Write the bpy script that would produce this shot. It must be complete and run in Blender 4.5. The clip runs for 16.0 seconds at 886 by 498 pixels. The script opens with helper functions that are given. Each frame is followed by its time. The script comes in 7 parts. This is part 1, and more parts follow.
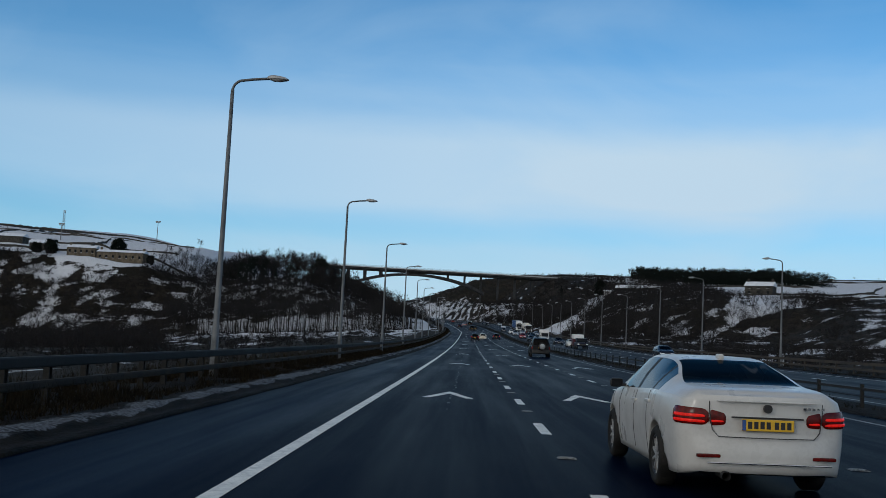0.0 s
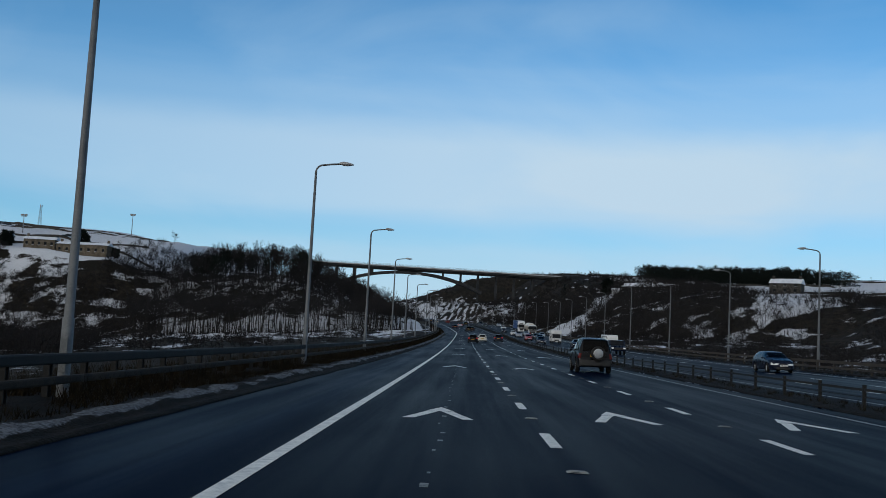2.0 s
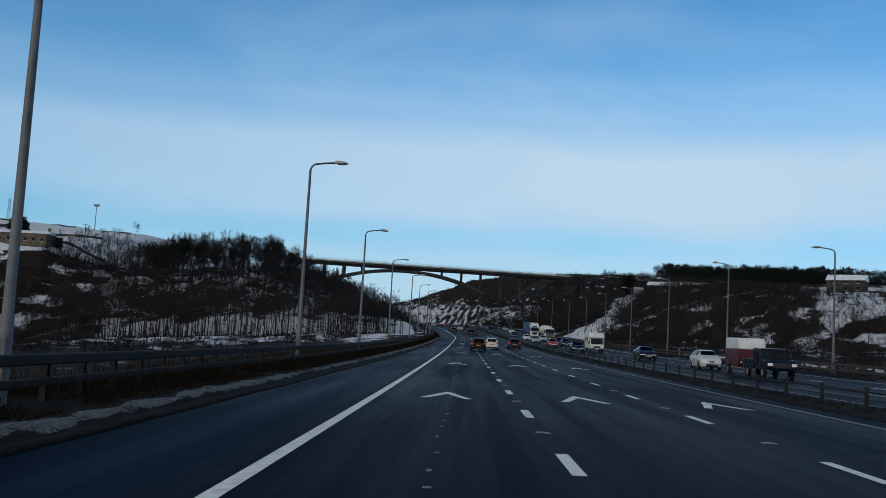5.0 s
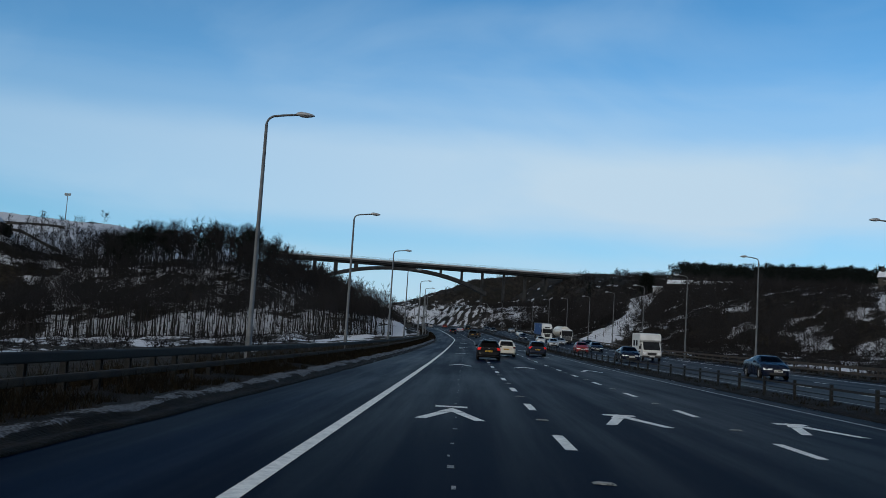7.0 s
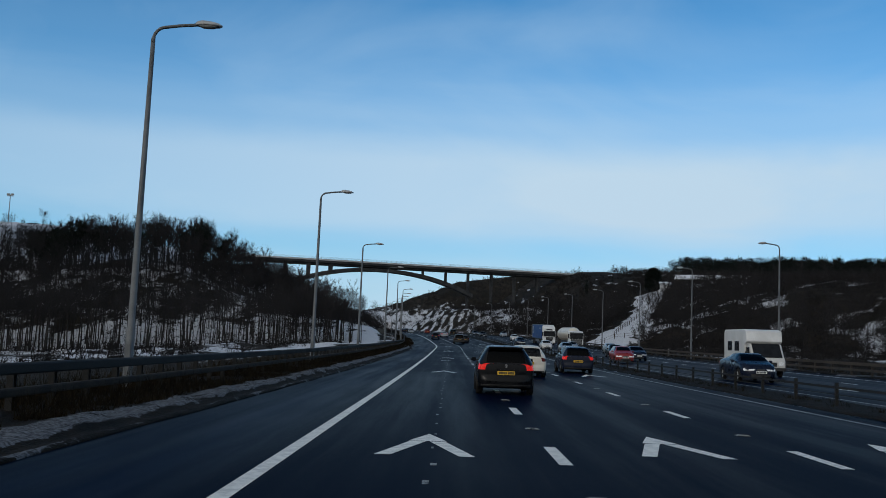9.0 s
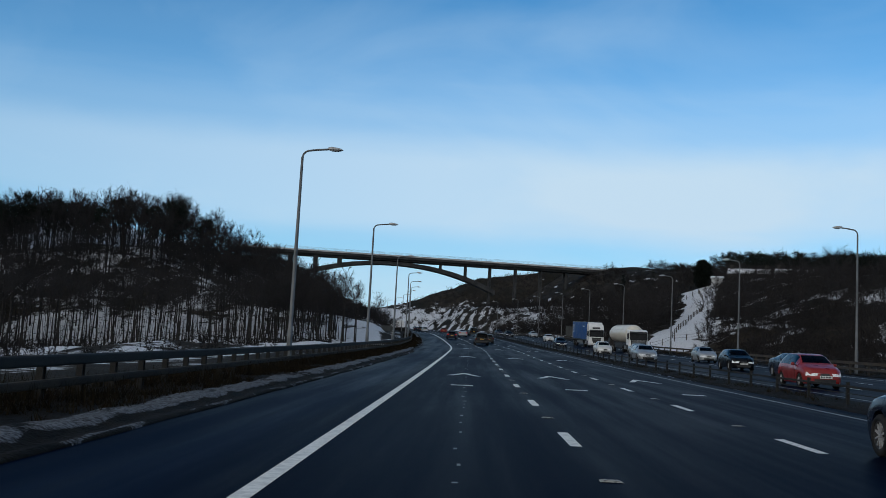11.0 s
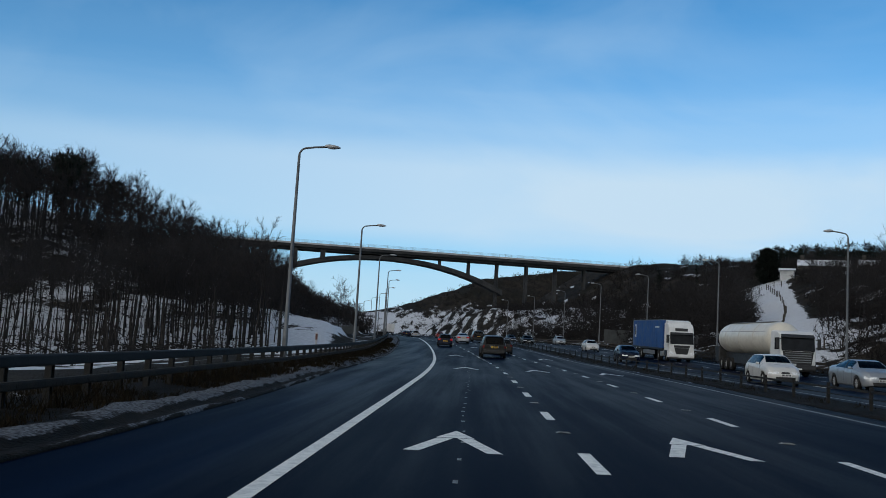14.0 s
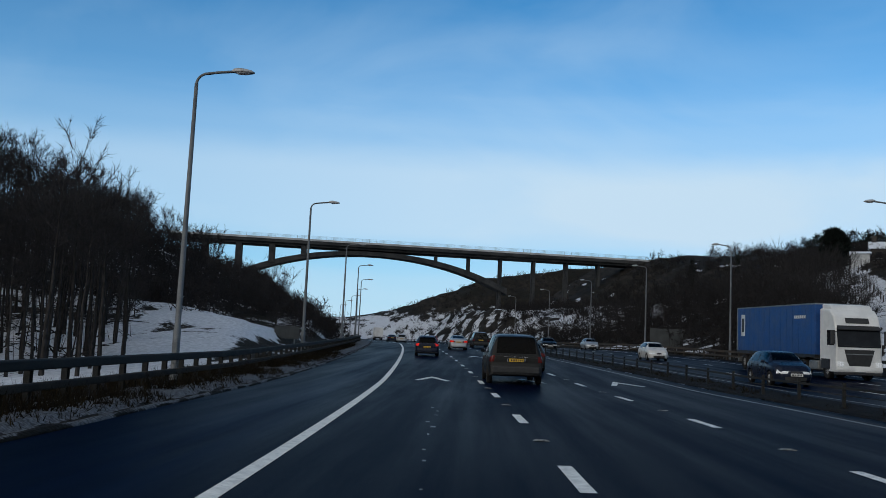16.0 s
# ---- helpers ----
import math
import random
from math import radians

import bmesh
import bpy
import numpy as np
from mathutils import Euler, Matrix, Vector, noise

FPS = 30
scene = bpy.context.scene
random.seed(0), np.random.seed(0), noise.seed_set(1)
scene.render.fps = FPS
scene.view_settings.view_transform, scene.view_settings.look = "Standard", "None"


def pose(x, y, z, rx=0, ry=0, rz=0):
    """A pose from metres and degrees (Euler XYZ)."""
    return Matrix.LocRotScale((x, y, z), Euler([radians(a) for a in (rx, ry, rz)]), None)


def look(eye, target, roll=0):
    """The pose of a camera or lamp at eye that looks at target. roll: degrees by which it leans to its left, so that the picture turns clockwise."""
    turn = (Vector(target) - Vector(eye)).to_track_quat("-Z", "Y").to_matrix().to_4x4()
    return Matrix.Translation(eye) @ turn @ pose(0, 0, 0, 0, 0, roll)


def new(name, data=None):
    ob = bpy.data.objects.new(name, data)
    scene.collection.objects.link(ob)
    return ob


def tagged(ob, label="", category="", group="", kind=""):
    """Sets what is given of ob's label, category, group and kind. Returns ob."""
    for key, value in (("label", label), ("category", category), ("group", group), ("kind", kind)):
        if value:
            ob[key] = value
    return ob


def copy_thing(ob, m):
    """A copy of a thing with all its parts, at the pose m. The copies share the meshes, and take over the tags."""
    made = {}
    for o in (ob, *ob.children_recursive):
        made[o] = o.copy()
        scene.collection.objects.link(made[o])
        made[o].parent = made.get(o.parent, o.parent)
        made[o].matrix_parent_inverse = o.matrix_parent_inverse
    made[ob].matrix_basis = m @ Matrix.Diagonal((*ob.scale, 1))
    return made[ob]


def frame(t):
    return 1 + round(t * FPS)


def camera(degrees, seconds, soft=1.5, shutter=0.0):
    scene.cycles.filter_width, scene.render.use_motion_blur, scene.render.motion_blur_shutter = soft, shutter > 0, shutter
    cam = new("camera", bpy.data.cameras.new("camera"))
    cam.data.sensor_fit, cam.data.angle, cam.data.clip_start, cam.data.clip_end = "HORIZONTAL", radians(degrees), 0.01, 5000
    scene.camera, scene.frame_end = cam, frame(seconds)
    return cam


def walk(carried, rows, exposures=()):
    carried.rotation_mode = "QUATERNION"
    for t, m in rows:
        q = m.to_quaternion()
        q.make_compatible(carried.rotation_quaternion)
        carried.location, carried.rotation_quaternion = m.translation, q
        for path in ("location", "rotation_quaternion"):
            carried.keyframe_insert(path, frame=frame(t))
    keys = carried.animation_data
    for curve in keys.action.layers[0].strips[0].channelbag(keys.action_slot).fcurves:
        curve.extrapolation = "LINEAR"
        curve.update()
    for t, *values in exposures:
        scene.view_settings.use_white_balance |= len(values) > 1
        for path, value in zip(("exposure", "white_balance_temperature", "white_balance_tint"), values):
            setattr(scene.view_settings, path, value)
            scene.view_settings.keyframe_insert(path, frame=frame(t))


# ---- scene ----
# A motorway climbing through a snowy valley towards a tall concrete arch bridge.
cam = camera(47.0, 16.0, soft=0.8, shutter=0.0)
# seconds, x, y, z, yaw to the left, pitch up, clockwise roll
ROWS = [
    (0, 0.72, 1.60, 1.50, 1.65, 5.30, 2.89),
    (0.5, 0.67, 12.13, 1.53, 1.88, 5.40, 2.85),
    (1, 0.72, 22.77, 1.57, 1.83, 5.44, 2.89),
    (1.5, 0.69, 33.39, 1.62, 1.63, 5.49, 2.94),
    (2, 0.69, 44.01, 1.67, 1.45, 5.43, 3.06),
    (2.5, 0.60, 54.51, 1.74, 1.31, 5.60, 3.10),
    (3, 0.76, 64.99, 1.81, 1.44, 5.56, 2.98),
    (3.5, 0.83, 75.39, 1.89, 1.65, 5.50, 3.23),
    (4, 0.64, 85.91, 1.97, 1.01, 5.62, 2.72),
    (4.5, 0.71, 96.53, 2.07, 1.37, 5.70, 3.06),
    (7, 0.47, 149.28, 2.68, 1.57, 5.90, 3.65),
    (7.5, 0.57, 160.17, 2.84, 1.66, 5.97, 3.68),
    (8, 0.57, 171.16, 3.00, 1.37, 6.04, 3.42),
    (8.5, 0.53, 182.22, 3.18, 0.59, 6.16, 2.80),
    (9, 0.56, 193.21, 3.37, 0.68, 6.33, 2.53),
    (11.5, 0.45, 248.61, 4.46, 2.06, 6.31, 3.37),
    (12, 0.46, 259.50, 4.71, 2.09, 6.42, 3.56),
    (12.5, 0.52, 270.04, 4.96, 1.95, 6.50, 3.40),
    (13, 0.49, 280.46, 5.22, 1.97, 6.57, 3.46),
    (13.5, 0.51, 291.22, 5.49, 2.01, 6.59, 3.56),
    (14, 0.48, 302.09, 5.78, 2.07, 6.69, 3.45),
    (14.5, 0.63, 313.23, 6.09, 1.40, 6.77, 3.05),
    (15, 0.66, 324.71, 6.42, 1.58, 6.80, 3.05),
    (15.5, 0.72, 336.32, 6.77, 1.82, 6.88, 2.72),
    (16, 0.66, 347.95, 7.13, 2.14, 7.00, 2.68),
]


def gaze(x, y, z, yaw, pitch, roll):
    a, b = radians(yaw), radians(pitch)
    way = Vector((-math.sin(a) * math.cos(b), math.cos(a) * math.cos(b), math.sin(b)))
    eye = Vector((x, y, z))
    return look(eye, eye + way, roll)


walk(cam, [(t, gaze(*r)) for t, *r in ROWS], [(0.0, 0.0), (9.2, 0.0), (11.3, 0.10), (16.0, 0.12)])

# ---- sky and sun ----
world = bpy.data.worlds.new("winter_sky")
scene.world = world
world.use_nodes = True
nt = world.node_tree
nt.nodes.clear()


def wnode(kind, **kw):
    n = nt.nodes.new(kind)
    for k, v in kw.items():
        n.inputs[k].default_value = v
    return n


w_out = wnode("ShaderNodeOutputWorld")
w_bg = wnode("ShaderNodeBackground", Strength=0.10)
w_sky = wnode("ShaderNodeTexSky")
w_sky.sky_type = "NISHITA"
w_sky.sun_disc = False
w_sky.sun_elevation = radians(16)
w_sky.sun_rotation = radians(217)
w_sky.air_density = 1.0
w_sky.dust_density = 0.3
w_sky.ozone_density = 3.0
w_co = wnode("ShaderNodeTexCoord")
w_sep = wnode("ShaderNodeSeparateXYZ")
nt.links.new(w_co.outputs["Generated"], w_sep.inputs[0])
# soft streaks of cloud that lie low over the horizon all the way round
w_map = wnode("ShaderNodeMapping")
w_map.inputs["Scale"].default_value = (1.5, 1.5, 9.0)
w_map.inputs["Rotation"].default_value = (0.0, 0.12, 0.0)
nt.links.new(w_co.outputs["Generated"], w_map.inputs["Vector"])
w_n1 = wnode("ShaderNodeTexNoise", Scale=1.3, Detail=6.0, Roughness=0.55, Distortion=0.4)
nt.links.new(w_map.outputs[0], w_n1.inputs["Vector"])
w_map2 = wnode("ShaderNodeMapping")
w_map2.inputs["Scale"].default_value = (2.2, 2.0, 5.0)
w_map2.inputs["Rotation"].default_value = (0.0, -0.35, 0.0)
nt.links.new(w_co.outputs["Generated"], w_map2.inputs["Vector"])
w_n2 = wnode("ShaderNodeTexNoise", Scale=1.7, Detail=5.0, Roughness=0.5, Distortion=0.5)
nt.links.new(w_map2.outputs[0], w_n2.inputs["Vector"])


def wmath(op, a, b=None, clamp=False):
    n = nt.nodes.new("ShaderNodeMath")
    n.operation = op
    n.use_clamp = clamp
    for i, v in enumerate((a, b)):
        if v is None:
            continue
        if isinstance(v, (int, float)):
            n.inputs[i].default_value = v
        else:
            nt.links.new(v, n.inputs[i])
    return n.outputs[0]


# height above the horizon, pushed about by the noise
w_h = wmath("ADD", w_sep.outputs["Z"], wmath("MULTIPLY", wmath("SUBTRACT", w_n1.outputs["Fac"], 0.5), 0.06))
w_ramp = wnode("ShaderNodeValToRGB")
nt.links.new(w_h, w_ramp.inputs["Fac"])
cr = w_ramp.color_ramp
cr.interpolation = "EASE"
for e, (p, v) in zip((cr.elements[0], cr.elements[1]), ((0.0, 0.92), (1.0, 0.0))):
    e.position, e.color = p, (v, v, v, 1)
for p, v in ((0.055, 0.86), (0.088, 0.74), (0.112, 0.56), (0.145, 0.88), (0.188, 0.88), (0.228, 0.50), (0.285, 0.22), (0.38, 0.03)):
    e = cr.elements.new(p)
    e.color = (v, v, v, 1)
w_wisp = wmath("MULTIPLY", wmath("MULTIPLY", wmath("SUBTRACT", w_n2.outputs["Fac"], 0.45), 2.2, True), 0.30)
# a thin white veil that thickens towards the low sun
w_veil = wnode("ShaderNodeMapRange")
w_veil.interpolation_type = "SMOOTHSTEP"
for k, v in (("From Min", -0.15), ("From Max", 0.75), ("To Min", 0.0), ("To Max", 0.95)):
    w_veil.inputs[k].default_value = v
w_toward = wnode("ShaderNodeVectorMath")
w_toward.operation = "DOT_PRODUCT"
nt.links.new(w_co.outputs["Generated"], w_toward.inputs[0])
w_toward.inputs[1].default_value = (-0.58, -0.765, 0.28)
nt.links.new(w_toward.outputs["Value"], w_veil.inputs["Value"])
# the cloud thins out towards the west
w_west = wnode("ShaderNodeMapRange")
for k, v in (("From Min", -0.45), ("From Max", -0.05), ("To Min", 0.68), ("To Max", 1.0)):
    w_west.inputs[k].default_value = v
nt.links.new(w_sep.outputs["X"], w_west.inputs["Value"])
w_fac = wmath("MAXIMUM", wmath("MULTIPLY", wmath("ADD", w_ramp.outputs["Color"], w_wisp, True), w_west.outputs["Result"]), w_veil.outputs["Result"])
w_cloud = wnode("ShaderNodeMix")
w_cloud.data_type = "RGBA"
nt.links.new(w_veil.outputs["Result"], w_cloud.inputs["Factor"])
w_cloud.inputs["A"].default_value = (5.1, 6.75, 8.2, 1)
w_cloud.inputs["B"].default_value = (7.1, 7.05, 6.9, 1)
w_tint = wnode("ShaderNodeMix")
w_tint.data_type = "RGBA"
w_tint.blend_type = "MULTIPLY"
w_tint.inputs["Factor"].default_value = 1.0
nt.links.new(w_sky.outputs[0], w_tint.inputs["A"])
w_tint.inputs["B"].default_value = (0.17, 0.99, 1.40, 1)
w_mix = wnode("ShaderNodeMix")
w_mix.data_type = "RGBA"
nt.links.new(w_fac, w_mix.inputs["Factor"])
# a clear sky, deeper overhead
w_deep = wnode("ShaderNodeMapRange")
for k, v in (("From Min", 0.25), ("From Max", 0.85), ("To Min", 1.0), ("To Max", 0.35)):
    w_deep.inputs[k].default_value = v
nt.links.new(w_sep.outputs["Z"], w_deep.inputs["Value"])
w_dark = wnode("ShaderNodeMix")
w_dark.data_type, w_dark.blend_type = "RGBA", "MULTIPLY"
w_dark.inputs["Factor"].default_value = 1.0
nt.links.new(w_tint.outputs["Result"], w_dark.inputs["A"])
nt.links.new(w_deep.outputs["Result"], w_dark.inputs["B"])
nt.links.new(w_dark.outputs["Result"], w_mix.inputs["A"])
nt.links.new(w_cloud.outputs["Result"], w_mix.inputs["B"])
nt.links.new(w_mix.outputs["Result"], w_bg.inputs["Color"])
nt.links.new(w_bg.outputs[0], w_out.inputs["Surface"])

sun_data = bpy.data.lights.new("sun", "SUN")
sun_data.energy, sun_data.angle, sun_data.color = 0.5, radians(14), (1.0, 0.93, 0.84)
sun = new("sun", sun_data)
sun.matrix_world = look((0, 0, 200), (0.58 * 200, 0.765 * 200, 200 - 0.28 * 200))

# ---- materials ----


class Nodes:
    """A small writer of node materials."""

    def __init__(self, name):
        self.m = bpy.data.materials.new(name)
        self.m.use_nodes = True
        self.t = self.m.node_tree
        self.b = self.t.nodes["Principled BSDF"]
        self.co = self.t.nodes.new("ShaderNodeTexCoord").outputs["Object"]

    def put(self, value, socket):
        if isinstance(value, (int, float)):
            socket.default_value = value
        elif isinstance(value, tuple):
            socket.default_value = (*value, 1) if len(value) == 3 and socket.type == "RGBA" else value
        else:
            self.t.links.new(value, socket)

    def noise(self, scale, detail=4.0, rough=0.55, stretch=None, distortion=0.0, where=None):
        n = self.t.nodes.new("ShaderNodeTexNoise")
        n.inputs["Scale"].default_value, n.inputs["Detail"].default_value = scale, detail
        n.inputs["Roughness"].default_value, n.inputs["Distortion"].default_value = rough, distortion
        src = where or self.co
        if stretch:
            q = self.t.nodes.new("ShaderNodeMapping")
            q.inputs["Scale"].default_value = stretch
            self.t.links.new(src, q.inputs["Vector"])
            src = q.outputs[0]
        self.t.links.new(src, n.inputs["Vector"])
        return n.outputs["Fac"]

    def span(self, v, a, b, lo=0.0, hi=1.0):
        n = self.t.nodes.new("ShaderNodeMapRange")
        n.interpolation_type = "SMOOTHSTEP"
        self.put(v, n.inputs["Value"])
        for k, x in (("From Min", a), ("From Max", b), ("To Min", lo), ("To Max", hi)):
            n.inputs[k].default_value = x
        return n.outputs["Result"]

    def math(self, op, a, b=0.0, clamp=False):
        n = self.t.nodes.new("ShaderNodeMath")
        n.operation, n.use_clamp = op, clamp
        self.put(a, n.inputs[0]), self.put(b, n.inputs[1])
        return n.outputs[0]

    def mix(self, f, a, b, kind="MIX"):
        n = self.t.nodes.new("ShaderNodeMix")
        n.data_type, n.blend_type = "RGBA", kind
        self.put(f, n.inputs["Factor"]), self.put(a, n.inputs["A"]), self.put(b, n.inputs["B"])
        return n.outputs["Result"]

    def attr(self, name):
        n = self.t.nodes.new("ShaderNodeAttribute")
        n.attribute_name = name
        return n.outputs["Fac"]

    def random(self):
        return self.t.nodes.new("ShaderNodeObjectInfo").outputs["Random"]

    def island(self):
        return self.t.nodes.new("ShaderNodeNewGeometry").outputs["Random Per Island"]

    def bump(self, height, strength=0.4, distance=0.02):
        n = self.t.nodes.new("ShaderNodeBump")
        n.inputs["Strength"].default_value, n.inputs["Distance"].default_value = strength, distance
        self.t.links.new(height, n.inputs["Height"])
        self.t.links.new(n.outputs[0], self.b.inputs["Normal"])

    def done(self, colour, rough=0.8, metal=0.0, **more):
        self.put(colour, self.b.inputs["Base Color"])
        self.put(rough, self.b.inputs["Roughness"])
        self.put(metal, self.b.inputs["Metallic"])
        for k, v in more.items():
            self.put(v, self.b.inputs[k])
        return self.m


def worn(name, c1, c2, scale=3.0, r1=0.5, r2=0.8, metal=0.0, bump=0.2, fine=40.0, distance=0.01, vary=0.0):
    """Two tones of one surface in large and fine noise."""
    w = Nodes(name)
    big, small = w.noise(scale, 5), w.noise(fine, 3)
    f = w.span(w.math("ADD", w.math("MULTIPLY", big, 0.7), w.math("MULTIPLY", small, 0.3)), 0.38, 0.62)
    col = w.mix(f, c1, c2)
    if vary:
        col = w.mix(w.math("MULTIPLY", w.random(), vary), col, (0.0, 0.0, 0.0))
    if bump:
        w.bump(small, bump, distance)
    return w.done(col, w.span(big, 0.3, 0.7, r1, r2), metal, **{"Specular IOR Level": 0.15 if r2 > 0.75 else 0.5})


def road_material():
    w = Nodes("wet_asphalt_sky_tint")
    long = w.noise(0.35, 5, 0.6, (3.2, 0.09, 1))
    patch = w.noise(0.11, 4, 0.6, (1, 0.35, 1))
    streak = w.noise(1.0, 4, 0.6, (1.6, 0.035, 1))
    grit = w.noise(55.0, 2)
    # the navy of the sky mirrored in the wet road is mixed into these colours
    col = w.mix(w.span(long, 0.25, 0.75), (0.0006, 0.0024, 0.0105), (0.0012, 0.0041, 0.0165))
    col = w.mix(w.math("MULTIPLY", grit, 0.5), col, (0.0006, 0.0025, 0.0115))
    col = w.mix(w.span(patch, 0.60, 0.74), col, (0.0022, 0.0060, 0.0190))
    # streaky sky sheen along the hard shoulder, painted as a lighter blue band
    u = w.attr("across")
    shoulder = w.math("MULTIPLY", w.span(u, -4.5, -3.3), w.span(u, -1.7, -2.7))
    painted_sheen = w.math("MULTIPLY", shoulder, w.span(streak, 0.30, 0.62, 0.25, 1.0))
    col = w.mix(painted_sheen, col, (0.0030, 0.0085, 0.0260))
    wet = w.math("ADD", w.math("MULTIPLY", long, 0.6), w.math("MULTIPLY", patch, 0.4))
    w.bump(w.math("ADD", grit, w.math("MULTIPLY", long, 0.3)), 0.25, 0.006)
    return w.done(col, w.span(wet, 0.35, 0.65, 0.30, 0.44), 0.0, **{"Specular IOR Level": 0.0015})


def ground_material():
    w = Nodes("snowy_ground")
    cover = w.attr("snow")
    split, grain = w.t.nodes.new("ShaderNodeSeparateXYZ"), w.t.nodes.new("ShaderNodeCombineXYZ")
    w.t.links.new(w.co, split.inputs[0])
    w.t.links.new(split.outputs[0], grain.inputs[0])
    w.t.links.new(w.attr("along"), grain.inputs[1])
    w.t.links.new(split.outputs[2], grain.inputs[2])
    q = grain.outputs[0]
    a, b, c, e = w.noise(0.06, 5, 0.6, None, 0.0, q), w.noise(0.5, 5, 0.62, None, 0.0, q), w.noise(3.5, 4, 0.6, None, 0.0, q), w.noise(0.17, 5, 0.68, None, 0.6, q)
    n = w.math("ADD", w.math("ADD", w.math("MULTIPLY", a, 0.2), w.math("MULTIPLY", b, 0.32)), w.math("ADD", w.math("MULTIPLY", c, 0.18), w.math("MULTIPLY", e, 0.30)))
    f = w.span(w.math("ADD", n, w.math("MULTIPLY", w.math("SUBTRACT", cover, 0.5), 0.62)), 0.47, 0.545)
    earth = w.mix(w.span(b, 0.35, 0.65), (0.011, 0.0092, 0.0072), (0.029, 0.024, 0.018))
    earth = w.mix(w.span(a, 0.45, 0.6), earth, (0.012, 0.011, 0.008))
    snow = w.mix(w.span(c, 0.3, 0.7), (0.44, 0.46, 0.50), (0.64, 0.66, 0.70))
    w.bump(w.math("ADD", c, b), 0.5, 0.25)
    return w.done(w.mix(f, earth, snow), w.span(f, 0, 1, 0.95, 0.65), 0.0, **{"Specular IOR Level": 0.12})


def verge_material():
    w = Nodes("slushy_verge")
    a, b, c = w.noise(0.25, 4, 0.6, (1.2, 0.4, 1)), w.noise(2.2, 5, 0.65, (1, 0.5, 1)), w.noise(14, 3)
    n = w.math("ADD", w.math("MULTIPLY", a, 0.3), w.math("ADD", w.math("MULTIPLY", b, 0.5), w.math("MULTIPLY", c, 0.2)))
    f = w.span(w.math("ADD", n, w.math("MULTIPLY", w.math("SUBTRACT", w.attr("snow"), 0.5), 0.5)), 0.48, 0.56)
    grass = w.mix(w.span(b, 0.3, 0.7), (0.0045, 0.0036, 0.0027), (0.016, 0.0118, 0.0078))
    slush = w.mix(w.span(c, 0.3, 0.7), (0.036, 0.038, 0.043), (0.165, 0.172, 0.187))
    w.bump(w.math("ADD", b, c), 0.8, 0.08)
    return w.done(w.mix(f, grass, slush), 0.85, 0.0, **{"Specular IOR Level": 0.08})


def paint_material():
    w = Nodes("road_paint")
    a, b = w.noise(6, 5, 0.7), w.noise(60, 3)
    col = w.mix(w.span(a, 0.35, 0.7), (0.82, 0.80, 0.74), (0.52, 0.51, 0.48))
    col = w.mix(w.span(b, 0.62, 0.72), col, (0.06, 0.065, 0.07))
    w.bump(b, 0.3, 0.004)
    return w.done(col, 0.55)


def dull_paint_material():
    w = Nodes("grubby_road_paint")
    a, b, c = w.noise(1.3, 5, 0.7), w.noise(26, 3), w.noise(7, 4, 0.7)
    col = w.mix(w.span(a, 0.35, 0.7), (0.30, 0.29, 0.26), (0.15, 0.145, 0.13))
    col = w.mix(w.span(w.math("ADD", w.math("MULTIPLY", b, 0.5), w.math("MULTIPLY", c, 0.5)), 0.50, 0.60), col, (0.02, 0.022, 0.026))
    w.bump(b, 0.3, 0.004)
    return w.done(col, 0.6)


M_ROAD = road_material()
M_GROUND = ground_material()
M_VERGE = verge_material()
M_PAINT = paint_material()
M_DULL_PAINT = dull_paint_material()
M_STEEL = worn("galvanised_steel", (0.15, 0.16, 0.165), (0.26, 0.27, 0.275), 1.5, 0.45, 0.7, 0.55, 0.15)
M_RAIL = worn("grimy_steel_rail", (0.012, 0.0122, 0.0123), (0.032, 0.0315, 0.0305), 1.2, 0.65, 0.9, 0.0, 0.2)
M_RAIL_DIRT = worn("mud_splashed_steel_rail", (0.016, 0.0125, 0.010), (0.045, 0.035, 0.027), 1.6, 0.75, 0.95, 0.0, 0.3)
# far rails: the brownish light on them is mixed into the steel colour
M_RAIL_WARM = worn("brown_lit_steel_rail", (0.030, 0.025, 0.020), (0.070, 0.058, 0.046), 1.0, 0.6, 0.85, 0.0, 0.2)
# bridge concrete: the dark of its silhouette against the sky is put into the colour
M_CONCRETE = worn("weathered_concrete_silhouette", (0.022, 0.024, 0.026), (0.052, 0.053, 0.054), 0.25, 0.8, 0.95, 0.0, 0.3, 3.0, 0.05)
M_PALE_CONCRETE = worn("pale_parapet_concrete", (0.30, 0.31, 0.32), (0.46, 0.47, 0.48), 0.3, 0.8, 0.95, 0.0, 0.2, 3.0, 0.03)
M_POLE = worn("weathered_lamp_pole", (0.085, 0.092, 0.098), (0.17, 0.178, 0.185), 1.3, 0.5, 0.75, 0.45, 0.15)
M_LAMPGLASS = worn("lamp_lens", (0.42, 0.44, 0.45), (0.55, 0.56, 0.57), 4, 0.2, 0.35, 0.0, 0.0)
M_LAMPBODY = worn("lamp_canopy", (0.30, 0.31, 0.32), (0.42, 0.43, 0.44), 4, 0.4, 0.6, 0.2, 0.0)

